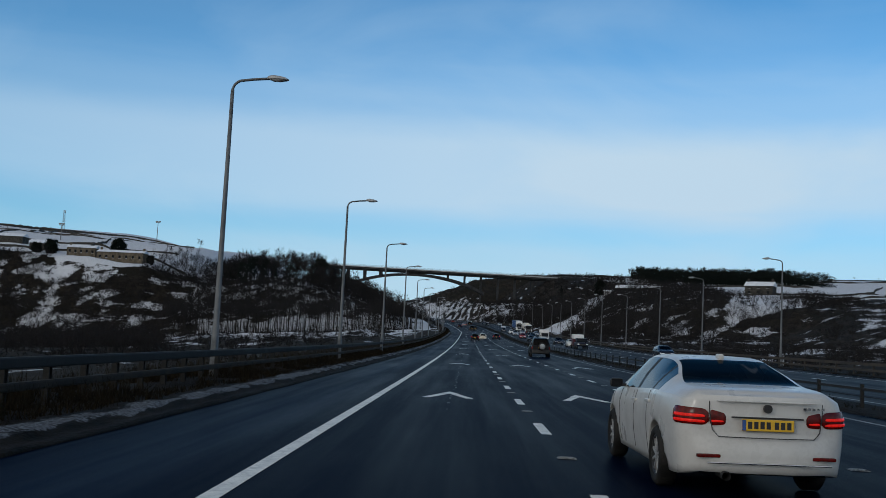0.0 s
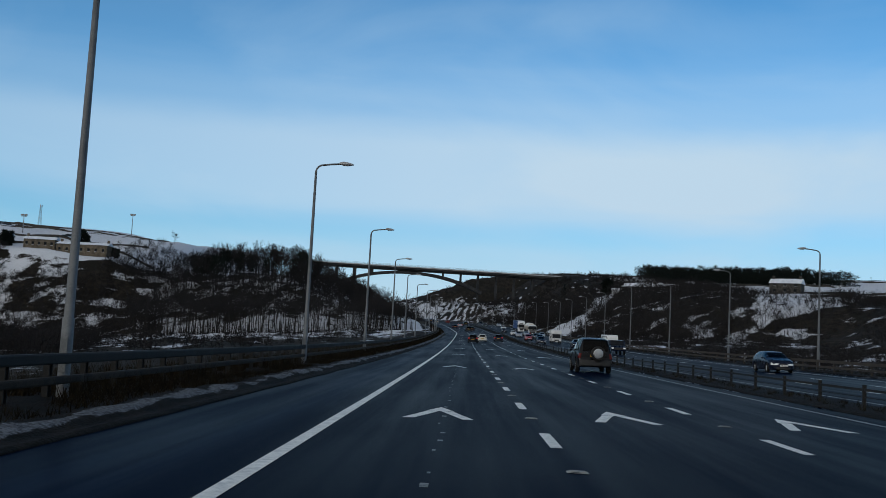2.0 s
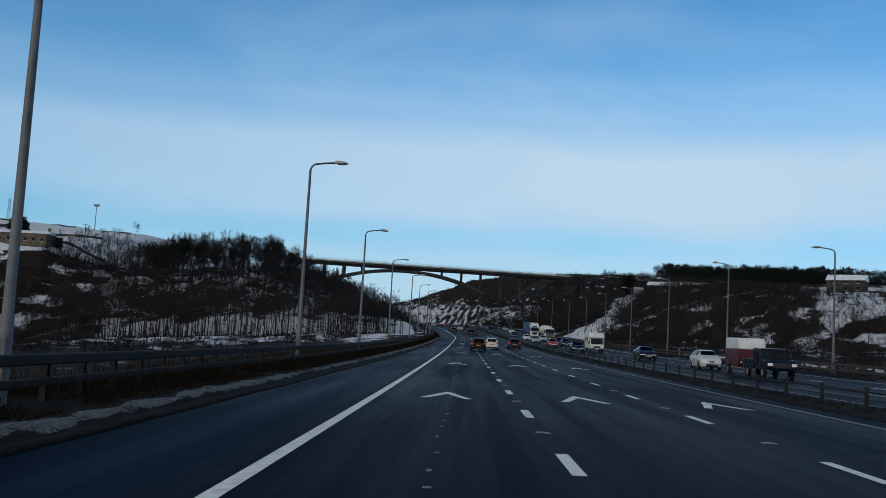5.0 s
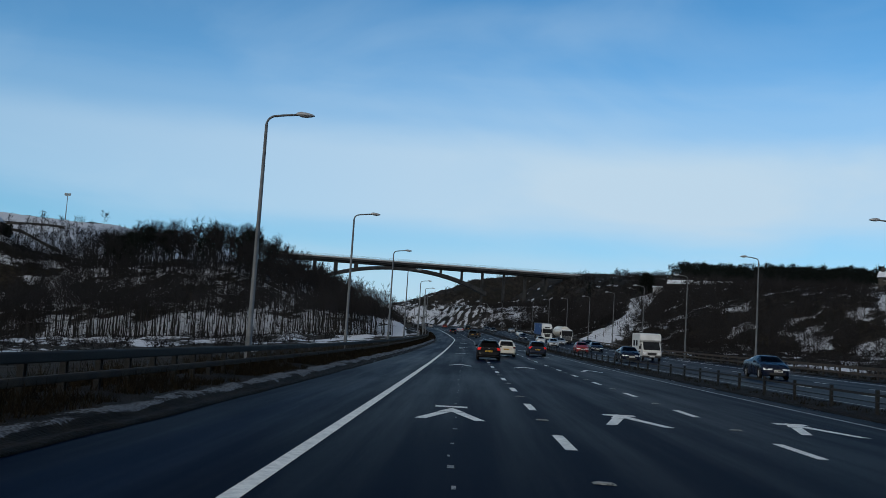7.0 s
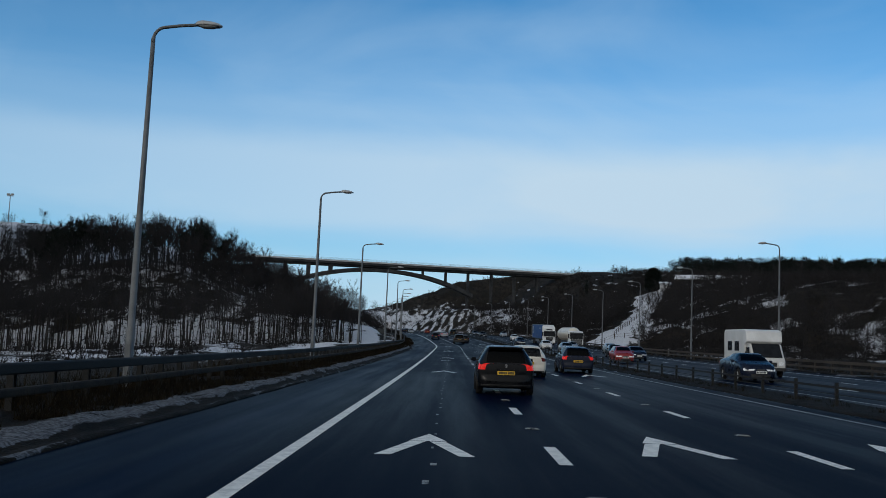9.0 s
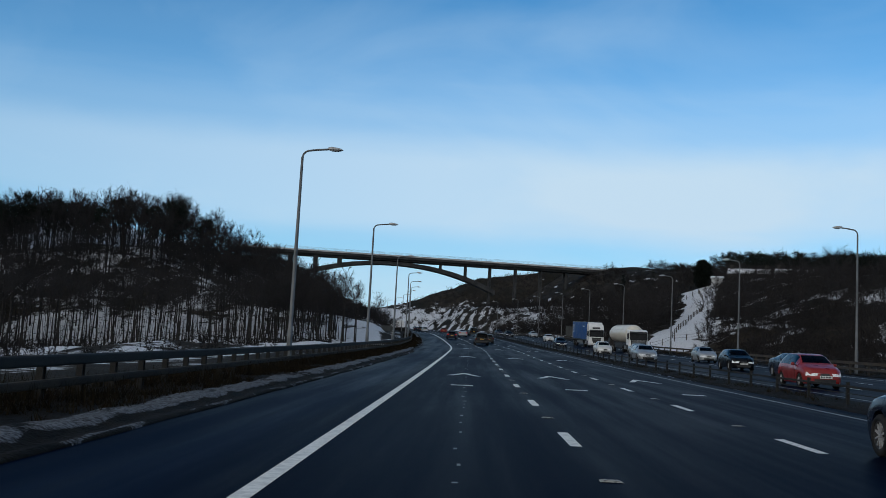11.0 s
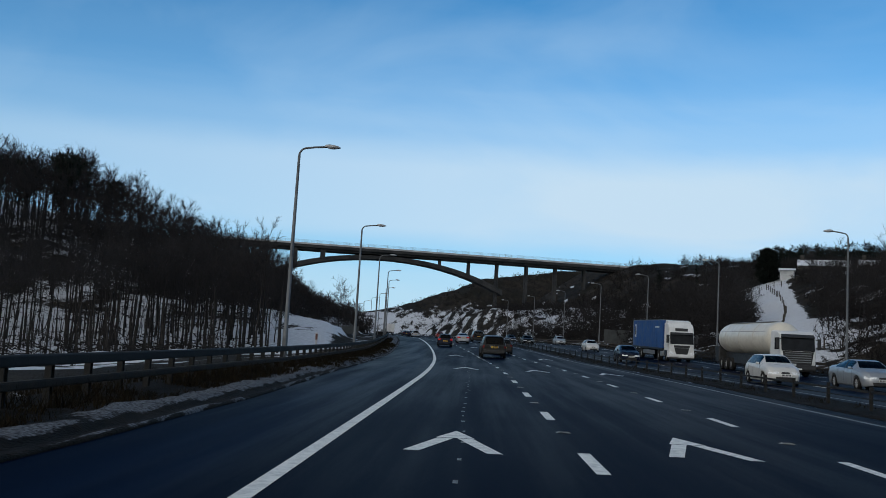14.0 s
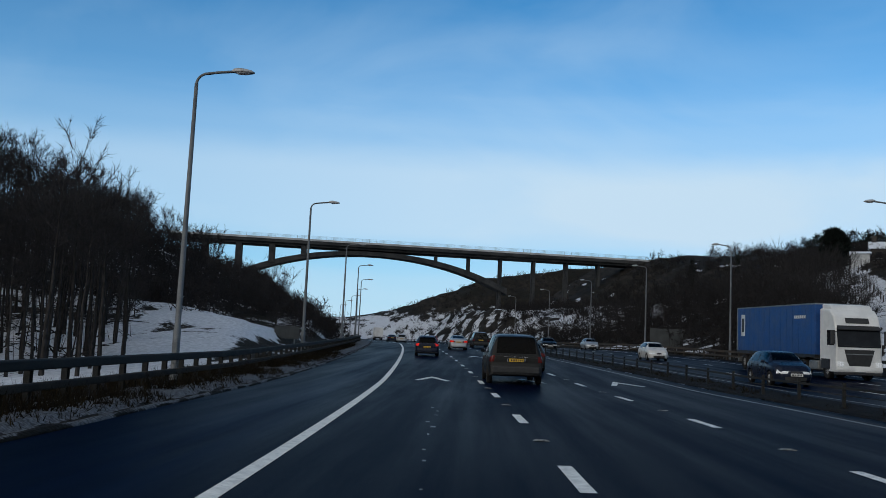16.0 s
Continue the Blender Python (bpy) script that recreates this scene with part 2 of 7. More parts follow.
# ---- mesh helpers ----


def mesh_of(name, verts, faces, mats, smooth=False, index=None):
    me = bpy.data.meshes.new(name)
    me.from_pydata([tuple(map(float, v)) for v in verts], [], [tuple(map(int, f)) for f in faces])
    for m in mats if isinstance(mats, (list, tuple)) else (mats,):
        me.materials.append(m)
    if index is not None:
        me.polygons.foreach_set("material_index", np.asarray(index, dtype=np.int32))
    if smooth:
        me.polygons.foreach_set("use_smooth", [True] * len(me.polygons))
    me.update()
    return me


def fast_mesh(name, verts, faces, mat, smooth=False):
    """Large meshes of faces with one number of corners."""
    verts, faces = np.asarray(verts, np.float32), np.asarray(faces, np.int32)
    k = faces.shape[1]
    me = bpy.data.meshes.new(name)
    me.vertices.add(len(verts))
    me.vertices.foreach_set("co", verts.ravel())
    me.loops.add(faces.size)
    me.loops.foreach_set("vertex_index", faces.ravel())
    me.polygons.add(len(faces))
    me.polygons.foreach_set("loop_start", np.arange(0, faces.size, k, dtype=np.int32))
    me.polygons.foreach_set("use_smooth", np.full(len(faces), smooth))
    me.materials.append(mat)
    me.update(calc_edges=True)
    me.validate()
    return me


def put(name, me, parent=None, label="", m=None):
    ob = new(name, me)
    if parent is not None:
        ob.parent = parent
    if m is not None:
        ob.matrix_basis = m
    return tagged(ob, label)


def part(name, bm, material, parent, label="", smooth=False):
    me = bpy.data.meshes.new(name)
    bm.to_mesh(me)
    bm.free()
    me.materials.append(material)
    if smooth:
        me.polygons.foreach_set("use_smooth", [True] * len(me.polygons))
    return put(name, me, parent, label)


def empty(name, m=None, label="", category="", group="", kind=""):
    ob = new(name)
    ob.empty_display_size = 0.2
    if m is not None:
        ob.matrix_basis = m
    return tagged(ob, label, category, group, kind)


def box(bm, x0, x1, y0, y1, z0, z1, bevel=0.0):
    r = bmesh.ops.create_cube(bm, size=1.0)
    m = Matrix.Translation(((x0 + x1) / 2, (y0 + y1) / 2, (z0 + z1) / 2)) @ Matrix.Diagonal((x1 - x0, y1 - y0, z1 - z0, 1))
    bmesh.ops.transform(bm, matrix=m, verts=r["verts"])
    if bevel:
        es = list({e for v in r["verts"] for e in v.link_edges})
        bmesh.ops.bevel(bm, geom=es, offset=bevel, segments=2, affect="EDGES", profile=0.5)
    return bm


def a_box(x0, x1, y0, y1, z0, z1, bevel=0.0):
    return box(bmesh.new(), x0, x1, y0, y1, z0, z1, bevel)


def tube(points, radii, sides=8, cap=True):
    """A tube of changing radius along a line of points: vertices and quads."""
    pts = [Vector(p) for p in points]
    vs, fs = [], []
    n = len(pts)
    for i, p in enumerate(pts):
        d = (pts[min(i + 1, n - 1)] - pts[max(i - 1, 0)]).normalized()
        side = d.cross(Vector((0.0, 1.0, 0.0)) if abs(d.y) < 0.9 else Vector((1.0, 0.0, 0.0))).normalized()
        up = side.cross(d)
        for k in range(sides):
            a = 2 * math.pi * k / sides
            vs.append(p + radii[i] * (math.cos(a) * side + math.sin(a) * up))
    for i in range(n - 1):
        for k in range(sides):
            a, b = i * sides + k, i * sides + (k + 1) % sides
            fs.append((a, b, b + sides, a + sides))
    if cap:
        fs.append(tuple(reversed(range(sides))))
        fs.append(tuple(range((n - 1) * sides, n * sides)))
    return vs, fs


# ---- the lie of the land ----


def road_z(y):
    """Height of the road along the valley: a sag, then an even climb."""
    y = np.asarray(y, float)
    v = np.clip(y, -50, 350)
    z = 2.408e-3 * v + 0.349e-4 * v * v + 1.33e-8 * v ** 3
    return z + np.clip(y - 350, 0, 450) * 0.0317 + np.clip(y - 800, 0, None) * 0.02 + np.clip(y - 385, 0, 95) * 0.0105


# the road's swing to the left: its slope across the valley, summed along the way
SWING_Y = np.arange(300, 1500, 2.0)
SWING_S = np.interp(SWING_Y, (340, 355, 380, 395, 412, 444, 476, 508, 540, 580, 700, 830), (0, 0.02, 0.042, 0.053, 0.060, 0.072, 0.09, 0.115, 0.152, 0.172, 0.18, 0.27))
SWING = np.concatenate([[0.0], np.cumsum(SWING_S[1:] + SWING_S[:-1])])


def bend(y):
    """How far the road has swung to the left."""
    return np.interp(np.asarray(y, float), SWING_Y, SWING)


def sstep(a, b, v):
    t = np.clip((np.asarray(v, float) - a) / (b - a), 0, 1)
    return t * t * (3 - 2 * t)


def fbm(x, y, scale, seed, octaves=4):
    """Cheap smooth noise for arrays: sums of turned sine waves."""
    r = np.random.RandomState(seed)
    out = np.zeros(np.broadcast(x, y).shape)
    amp, tot = 1.0, 0.0
    for o in range(octaves):
        for _ in range(4):
            a, ph = r.uniform(0, 2 * math.pi), r.uniform(0, 6.28, 2)
            f = 2 ** o / scale * r.uniform(0.8, 1.3)
            out = out + amp * 0.5 * np.sin((x * math.cos(a) + y * math.sin(a)) * f * 6.28 + ph[0] + 1.3 * np.sin((y * math.cos(a) - x * math.sin(a)) * f * 4.1 + ph[1]))
        tot += amp
        amp *= 0.55
    return out / tot


CREST_X = (-420, -215, -150, -132, -118, -95, -75, -50, -35, -24, -14, 0)
CREST_Z = (44, 34, 31, 24, 21, 23.5, 24.0, 17.0, 12.5, 11.0, 10.2, 10.2)


def land_z(x, y, rough=True):
    x, y = np.asarray(x, float), np.asarray(y, float)
    r = road_z(y)
    u = x + bend(y)
    corridor = r + 0.012 * np.clip(u, -9, 33)
    # left: a shallow bottom, then a wooded spur and the valley side across it
    out = np.clip(-u - 8.5, 0, None)
    floor = r + 0.075 * np.clip(x + 9, -320, 0)
    floor = np.maximum(floor, r - 0.55 * out) - 0.1
    end = np.clip(430 + 0.45 * (-x - 20), 430, 458)
    k = np.clip((y - 398) / (end - 398), 0, 1)
    k = 0.4 * k * k * (3 - 2 * k) + 0.6 * k ** 2.1
    far_left = sstep(-112, -150, x + np.clip(y - 720, 0, None) * 0.1)
    crest = np.interp(x, CREST_X, CREST_Z)
    beyond = np.clip(y - 466, 0, None)
    crest = crest + far_left * (np.minimum(beyond, 95) * 0.165 + np.clip(beyond - 95, 0, 900) * 0.084 * (0.78 + 0.22 * sstep(0.26, 0.34, -x / np.maximum(y, 50)))) + (1 - far_left) * (np.minimum(beyond, 30) * 0.095 + np.clip(beyond - 30, 0, 230) * 0.035 + 0.09 * np.clip(y - 458, 0, 30) * sstep(-46, -62, x))
    face = floor + (crest - floor) * k
    cutting = r + 0.80 * np.clip(out - 3.0, 0, None)
    left = np.where(y > 398, np.minimum(face, np.maximum(cutting, floor)), floor)
    # right: a bushy side that comes down to the road beyond the open stretch
    o2 = np.clip(u - 31.5, 0, None)
    s = sstep(335, 440, y)
    onset = 64 * (1 - s)
    low = 0.03 * np.minimum(o2, onset) + 0.26 * np.clip(o2 - onset, 0, 34 - 20 * (1 - s)) + 0.46 * np.clip(o2 - onset - (34 - 20 * (1 - s)), 0, None)
    steep = 0.85 * np.minimum(o2, 14) + 0.03 * np.clip(o2 - 14, 0, 30) + 0.74 * np.clip(o2 - 44, 0, None)
    b = sstep(560, 690, y)
    flat = np.interp(y, (0, 250, 430, 540, 700, 900, 1400), (4, 8, 26, 34.5, 51, 66, 92)) + 0.035 * np.clip(x - 90, 0, 900)
    slope = r + low * (1 - b) + steep * b
    soft = 3.0
    right = -soft * np.log(np.exp(-np.clip(slope, -50, 200) / soft) + np.exp(-flat / soft))
    # the hillside that closes the valley beyond the bridge
    sky_line = np.interp(x, (-400, -120, -65, -54, -40, -26, -12, 1, 15, 43, 120, 300), (30, 31, 34, 36, 39, 44, 49.5, 55, 58, 62, 68, 80))
    kk = np.clip((y - 785) / 75, 0, 1)
    foot = r + 1.0
    close = foot + (sky_line - foot) * (kk ** 0.8) + np.clip(y - 860, 0, 900) * -0.03
    z = np.where(u < -8.5, np.minimum(left, 1e9), np.where(u > 31.5, right, corridor))
    edge = np.minimum(-0.30 * (y - 348), -130)
    w = sstep(765, 800, y) * sstep(edge - 60, edge, x) * (1 - sstep(60, 150, x))
    z = z * (1 - w) + close * w
    if rough:
        away = sstep(9, 24, np.where(u < 11, -u, u - 20))
        z = z + away * (0.9 * fbm(x, y, 46, 3) + 0.35 * fbm(x, y, 11, 5, 3))
    return z


def land(x, y):
    return float(land_z(np.array([x]), np.array([y]))[0])


def in_clearing(x, y):
    """The open snowy stretch of the hillside between the woods."""
    b = x / np.maximum(y - 23.0, 1.0)
    return (y > 375) & (y < 640) & (b > 0.268) & (b < 0.345)


def track_x(y):
    return np.interp(y, (415, 430, 450, 480, 520, 548), (33.2, 37.0, 44.5, 53.3, 62.9, 69.0))


def track_half(y):
    return np.interp(y, (415, 430, 450, 480, 520, 548), (5.0, 4.7, 3.9, 3.1, 4.0, 4.7))


def snow_cover(x, y):
    """How much of the ground lies under snow, by place."""
    u = x + bend(y)
    s = np.full(np.broadcast(x, y).shape, 0.55)
    n1, n2 = fbm(x, y, 60, 11), fbm(x, y, 17, 12, 3)
    s = np.where((u < -8) & (u > -15), 0.10 + 0.25 * n2 + 0.25 * sstep(230, 300, y), s)
    wood = (u < -13) & (x > -118) & (y > 385)
    s = np.where(wood, 0.86 - 0.38 * sstep(402, 430, y) + 0.14 * n2 + 0.10 * n1, s)
    bank = (u < -12) & (u > -22) & (y > 406) & (y < 446)
    s = np.where(bank, 0.84 + 0.45 * n2, s)
    s = np.where((u < -15) & (x > -128 + 26 * n1 + 12 * n2) & (y <= 388 + 8 * n2), 0.30 + 0.30 * n2 + 0.25 * sstep(240, 340, y), s)
    brow = np.interp(x, (-230, -190, -186, -150, -143, -112), (460, 458, 455, 455, 468, 500))
    side = (x < -108) & (y > 390) & (y < brow)
    s = np.where(side, 0.42 + 0.25 * n1 + 0.35 * n2, s)
    fields = (x < -112) & (y >= brow)
    s = np.where(fields, 0.9 + 0.12 * n2, s)
    rs = u > 31.5
    s = np.where(rs, 0.33 - 0.07 * sstep(430, 460, y) + 0.22 * n1 + 0.34 * n2, s)
    s = np.where(rs & in_clearing(x, y), 0.80 + 0.3 * n2, s)
    s = np.where(rs & (u < 46) & (y > 440) & (y < 520), 0.36 + 0.45 * n2, s)
    over = land_z(x, y, False) - np.interp(y, (0, 250, 430, 540, 700, 900), (15.0, 19, 28, 32.5, 48, 63)) + 1.5 * n2
    s = np.where(rs, s + (0.95 - s) * sstep(-1.0, 2.5, over), s)
    px, pw = track_x(y), track_half(y)
    track = sstep(414, 420, y) * (1 - sstep(549, 555, y)) * (1 - sstep(-1.0, 1.0, np.abs(x - px + 0.6 * n2) - pw))
    s = s + (1.15 - s) * track
    rocks = sstep(414, 422, y) * (1 - sstep(446, 462, y)) * sstep(-1, 1, x - px - pw) * (1 - sstep(4.0, 7.0, x - px - pw))
    s = s + (0.60 + 0.4 * n2 - s) * rocks
    # rough snow on the slope below the bridge, a whiter bench, heather above
    n3 = fbm(x, y * 0.16, 6.5, 13, 4)
    o2 = u - 31.5
    below = 0.46 + 0.46 * n3 + 0.16 * sstep(11, 16, o2) * (1 - sstep(38, 46, o2)) - 0.30 * sstep(40, 50, o2)
    s = s + (below - s) * np.where(rs & (o2 < 90), sstep(545, 590, y), 0.0)
    close = (y > 765) & (u > 31) | (y > 780)
    s = np.where(close, 0.24 + 0.10 * n1 + 0.12 * n2 + 0.34 * sstep(44, 28, land_z(x, y, False)), s)
    s = np.where(y > 1000, 0.85, s)
    return s


def grid_lines():
    ys = np.concatenate([np.arange(-120, 380, 6.0), np.arange(380, 400, 2.0), np.arange(400, 560, 1.5), np.arange(560, 620, 2.5), np.arange(620, 900, 3.5), np.geomspace(900, 4200, 40)])
    xs = np.concatenate([-np.geomspace(3600, 260, 26), np.arange(-255, -125, 4.0), np.arange(-125, -30, 2.5), np.arange(-30, 78, 1.3), np.arange(78, 110, 2.5), np.arange(110, 250, 6.0), np.geomspace(252, 3600, 28)])
    return xs, ys


def build_ground():
    xs, ys = grid_lines()
    X, Y = np.meshgrid(xs, ys)
    # rows of the grid follow the road's bend close to it
    Xw = X - bend(np.minimum(Y, 900)) * np.exp(-(X / 160.0) ** 2)
    Z = land_z(Xw, Y)
    u = Xw + bend(Y)
    Z = np.where((u > -8.2) & (u < 30.8), Z - 0.35, Z)
    n = len(xs)
    i = np.arange((len(ys) - 1) * n).reshape(len(ys) - 1, n)[:, :-1].ravel()
    me = fast_mesh("ground", np.stack([Xw.ravel(), Y.ravel(), Z.ravel()], 1), np.stack([i, i + 1, i + 1 + n, i + n], 1), M_GROUND, True)
    at = me.attributes.new("snow", "FLOAT", "POINT")
    at.data.foreach_set("value", snow_cover(Xw, Y).ravel().astype(np.float32))
    at = me.attributes.new("along", "FLOAT", "POINT")
    far = np.where(u > 0, 0.12, 0.4)
    at.data.foreach_set("value", (np.minimum(Y, 540) + far * np.clip(Y - 540, 0, None)).ravel().astype(np.float32))
    return tagged(new("ground", me), "snow-dusted valley ground with brown grass and bracken", "ground", kind="structure")


build_ground()


def strip(name, us, mat, y0=-110, y1=1150, lift=0.0, step=4.0, wave=None, snow=None, edge=None):
    """A long sheet that follows the road; us are its lines across."""
    ys = np.arange(y0, y1 + step, step)
    U, Y = np.meshgrid(np.asarray(us, float), ys)
    if edge is not None:
        U = edge(U, Y)
    X = U - bend(Y)
    Z = road_z(Y) + 0.012 * U + lift
    if wave is not None:
        Z = Z + wave(U, Y)
    n = len(us)
    vs = np.stack([X.ravel(), Y.ravel(), Z.ravel()], 1)
    i = np.arange((len(ys) - 1) * n).reshape(len(ys) - 1, n)[:, :-1].ravel()
    fs = np.stack([i, i + 1, i + 1 + n, i + n], 1)
    me = fast_mesh(name, vs, fs, mat, True)
    at = me.attributes.new("across", "FLOAT", "POINT")
    at.data.foreach_set("value", U.ravel().astype(np.float32))
    if snow is not None:
        at = me.attributes.new("snow", "FLOAT", "POINT")
        at.data.foreach_set("value", snow(U, Y).ravel().astype(np.float32))
    return me


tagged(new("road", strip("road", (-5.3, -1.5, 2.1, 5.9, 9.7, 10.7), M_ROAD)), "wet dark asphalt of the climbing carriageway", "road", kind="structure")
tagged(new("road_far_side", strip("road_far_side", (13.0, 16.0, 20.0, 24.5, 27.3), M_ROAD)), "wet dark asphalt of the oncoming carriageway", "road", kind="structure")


def kerb_u(Y):
    """Where the slush along the hard shoulder begins."""
    return -4.35 - 0.75 * sstep(322, 348, Y) + 0.035 * fbm(Y * 0.0, Y, 9.0, 27, 3)


def verge_edge(U, Y):
    k = kerb_u(Y)
    return k + (U + 4.35) * (-9.6 - k) / (-5.25)


def verge_wave(U, Y):
    d = np.clip(kerb_u(Y) - U, 0, None)
    ridge = sstep(0.40, 0.60, d) * (1 - sstep(1.0, 1.5, d))
    lip = sstep(0.0, 0.10, d) * (1 - sstep(0.16, 0.30, d))
    lumps = fbm(U, Y, 1.1, 21, 3)
    return 0.03 * sstep(0.0, 0.10, d) + 0.05 * sstep(0.35, 0.7, d) + ridge * (0.06 + 0.035 * lumps) + lip * 0.03 * (1 + 0.6 * lumps) + 0.05 * fbm(U, Y, 3.0, 25, 3) * sstep(0.6, 1.0, d) - 0.25 * sstep(3.6, 5.0, d) - 0.2 * sstep(0.02, 0, d)


def verge_snow(U, Y):
    d = kerb_u(Y) - U + 0.08 * fbm(U, Y, 1.3, 35, 3)
    late = sstep(150, 230, Y)
    band = sstep(0.42, 0.56, d) * (1 - sstep(0.85 + 0.25 * late, 1.15 + 0.35 * late, d))
    thin = sstep(0.02, 0.08, d) * (1 - sstep(0.16, 0.26, d)) * late
    far = sstep(318, 352, Y)
    band = np.maximum(band, far * sstep(0.30, 0.5, d) * (1 - sstep(1.7, 2.4, d)))
    return 0.02 + 0.20 * far + band * (0.62 + 0.18 * far + 0.2 * fbm(U, Y, 3, 31, 3)) + thin * (0.46 + 0.3 * fbm(U, Y, 4, 36, 3))


tagged(new("verge", strip("verge", (-4.35, -4.40, -4.48, -4.56, -4.64, -4.72, -4.80, -4.90, -5.02, -5.15, -5.3, -5.5, -5.75, -6.1, -6.6, -7.1, -7.8, -8.6, -9.6), M_VERGE, step=0.8, y0=-20, y1=620, lift=0.0, wave=verge_wave, edge=verge_edge, snow=verge_snow)),
    "brown grass verge with a strip of dirty slush", "verge", kind="structure")
tagged(new("central_reserve", strip("central_reserve", (10.7, 10.85, 11.2, 12.0, 12.7, 12.9, 13.0), M_VERGE, step=1.5, y0=-20, y1=700, lift=0.0,
    wave=lambda U, Y: 0.06 * np.where((U > 10.75) & (U < 12.95), 1, 0) + 0.03 * fbm(U, Y, 4, 22, 3), snow=lambda U, Y: 0.12 + 0.15 * fbm(U, Y, 18, 32, 3))),
    "narrow grubby central reserve between the carriageways", "verge", kind="structure")
tagged(new("far_verge", strip("far_verge", (27.3, 27.5, 28.2, 29.2, 30.4, 32.0), M_VERGE, step=2.0, y0=-20, y1=700, lift=0.0,
    wave=lambda U, Y: 0.08 * (U > 27.4) + 0.05 * fbm(U, Y, 5, 23, 3) + 0.1 * sstep(30, 32, U), snow=lambda U, Y: 0.26 + 0.3 * fbm(U, Y, 20, 33, 3))),
    "brown grass verge with patches of snow", "verge", kind="structure")

# ---- road markings ----


def slab(u0, u1, y0, y1, lift=0.006, thick=0.004, skew=0.0):
    """Corners of a thin painted patch on the road."""
    out = []
    for u, y in ((u0, y0), (u1, y0), (u1, y1), (u0, y1)):
        out.append((u - bend(y), y, road_z(y) + 0.012 * u + lift))
    return out


def marking_mesh(name, quads):
    vs, fs = [], []
    for q in quads:
        fs.append(tuple(range(len(vs), len(vs) + len(q))))
        vs += q
    return mesh_of(name, vs, fs, M_PAINT)


def line_strip(name, u, width, y0, y1, label, step=3.0, mat=M_PAINT):
    me = strip(name, (u - width / 2, u + width / 2), mat, y0, y1, 0.006, step)
    return tagged(new(name, me), label, "road marking", kind="structure")


line_strip("edge_line", -1.55, 0.20, -40, 900, "solid worn white edge line on wet asphalt")
line_strip("edge_line_offside", 9.85, 0.15, -40, 900, "solid grubby cream edge line beside the central reserve", mat=M_DULL_PAINT)
line_strip("edge_line_far", 25.3, 0.18, -40, 900, "solid white edge line of the oncoming carriageway")
line_strip("edge_line_far_offside", 13.9, 0.15, -40, 900, "solid white offside line of the oncoming carriageway", mat=M_DULL_PAINT)

# centres of the lane dashes, evenly spread between known ones
KNOWN = (1.9, 19.9, 51.8, 93.2, 165.4, 207.6, 281.9, 332.4, 359.8)
DASHES = []
for a, b in zip(KNOWN, KNOWN[1:]):
    n = max(1, round((b - a) / 8.9))
    DASHES += [a + (b - a) * i / n for i in range(n)]
DASHES += [359.8 + 9 * i for i in range(30)]


def add_dashes(name, u, shift, label, lo=0.0, hi=640.0):
    top = empty(name, None, label, "road marking", "lane dashes", "structure")
    for y in DASHES:
        y += shift
        if lo < y < hi:
            put("dash", marking_mesh("dash", [slab(u - 0.09, u + 0.09, y - 1.15, y + 1.15)]), top)


add_dashes("lane_line", 2.1, 0.0, "white dashes between the first and second lanes")
add_dashes("lane_line_second", 5.92, 0.6, "white dashes between the second and third lanes")
add_dashes("lane_line_far", 17.6, 2.0, "white dashes of the oncoming carriageway", 60)
add_dashes("lane_line_far_second", 21.3, 2.0, "white dashes of the oncoming carriageway", 60)

CHEVRONS = [31.6, 66.7, 101.3, 137.0, 172.0, 210.3, 247.0, 282.8, 319.3, 357.6] + [390 + 36 * k for k in range(4)]


def chevron(u, y):
    """An arrowhead painted in the lane, its tip ahead: two arms and a cap."""
    w, back, t = 0.68, 3.25, 1.3
    def P(du, dy):
        q = y + dy
        return (u + du - bend(q), q, road_z(q) + 0.012 * (u + du) + 0.006)
    tip = [P(0, 0), P(-0.30, -t * 0.96), P(0.30, -t * 0.96)]
    arm_l = [P(-0.27, -t), P(-w, -back), P(-w + 0.22, -back), P(-0.03, -t)]
    arm_r = [P(0.27, -t), P(0.03, -t), P(w - 0.22, -back), P(w, -back)]
    return [tip, arm_l, arm_r]


for u in (0.27, 4.0, 7.8):
    top = empty("chevron_row", None, "white keep-apart chevrons painted in the lane", "road marking", "chevrons", "structure")
    for y in CHEVRONS:
        put("chevron", marking_mesh("chevron", chevron(u, y + (0.0 if u < 1 else 0.8))), top)

# short bars across the lanes
for y in (172.4, 271.2):
    for u in (0.25, 4.0, 7.8):
        tagged(new("cross_bar", marking_mesh("cross_bar", [slab(u - 0.36, u + 0.36, y - 0.2, y + 0.25)])), "short white bar painted across the lane", "road marking", "cross bars", "structure")

# reflecting studs between the dashes
for u in (2.1, 5.92):
    top = empty("stud_row", None, "small road studs with pale worn surrounds", "road stud", "studs", "structure")
    for y in DASHES[:48:1]:
        yy = y + 4.4
        x, z = u - bend(yy), road_z(yy) + 0.012 * u
        put("stud", mesh_of("stud", [(x - 0.13, yy - 0.1, z + 0.004), (x + 0.13, yy - 0.1, z + 0.004), (x + 0.13, yy + 0.1, z + 0.004), (x - 0.13, yy + 0.1, z + 0.004),
            (x - 0.08, yy - 0.06, z + 0.022), (x + 0.08, yy - 0.06, z + 0.022), (x + 0.08, yy + 0.06, z + 0.022), (x - 0.08, yy + 0.06, z + 0.022)],
            [(0, 1, 5, 4), (1, 2, 6, 5), (2, 3, 7, 6), (3, 0, 4, 7), (4, 5, 6, 7)], M_DULL_PAINT), top)
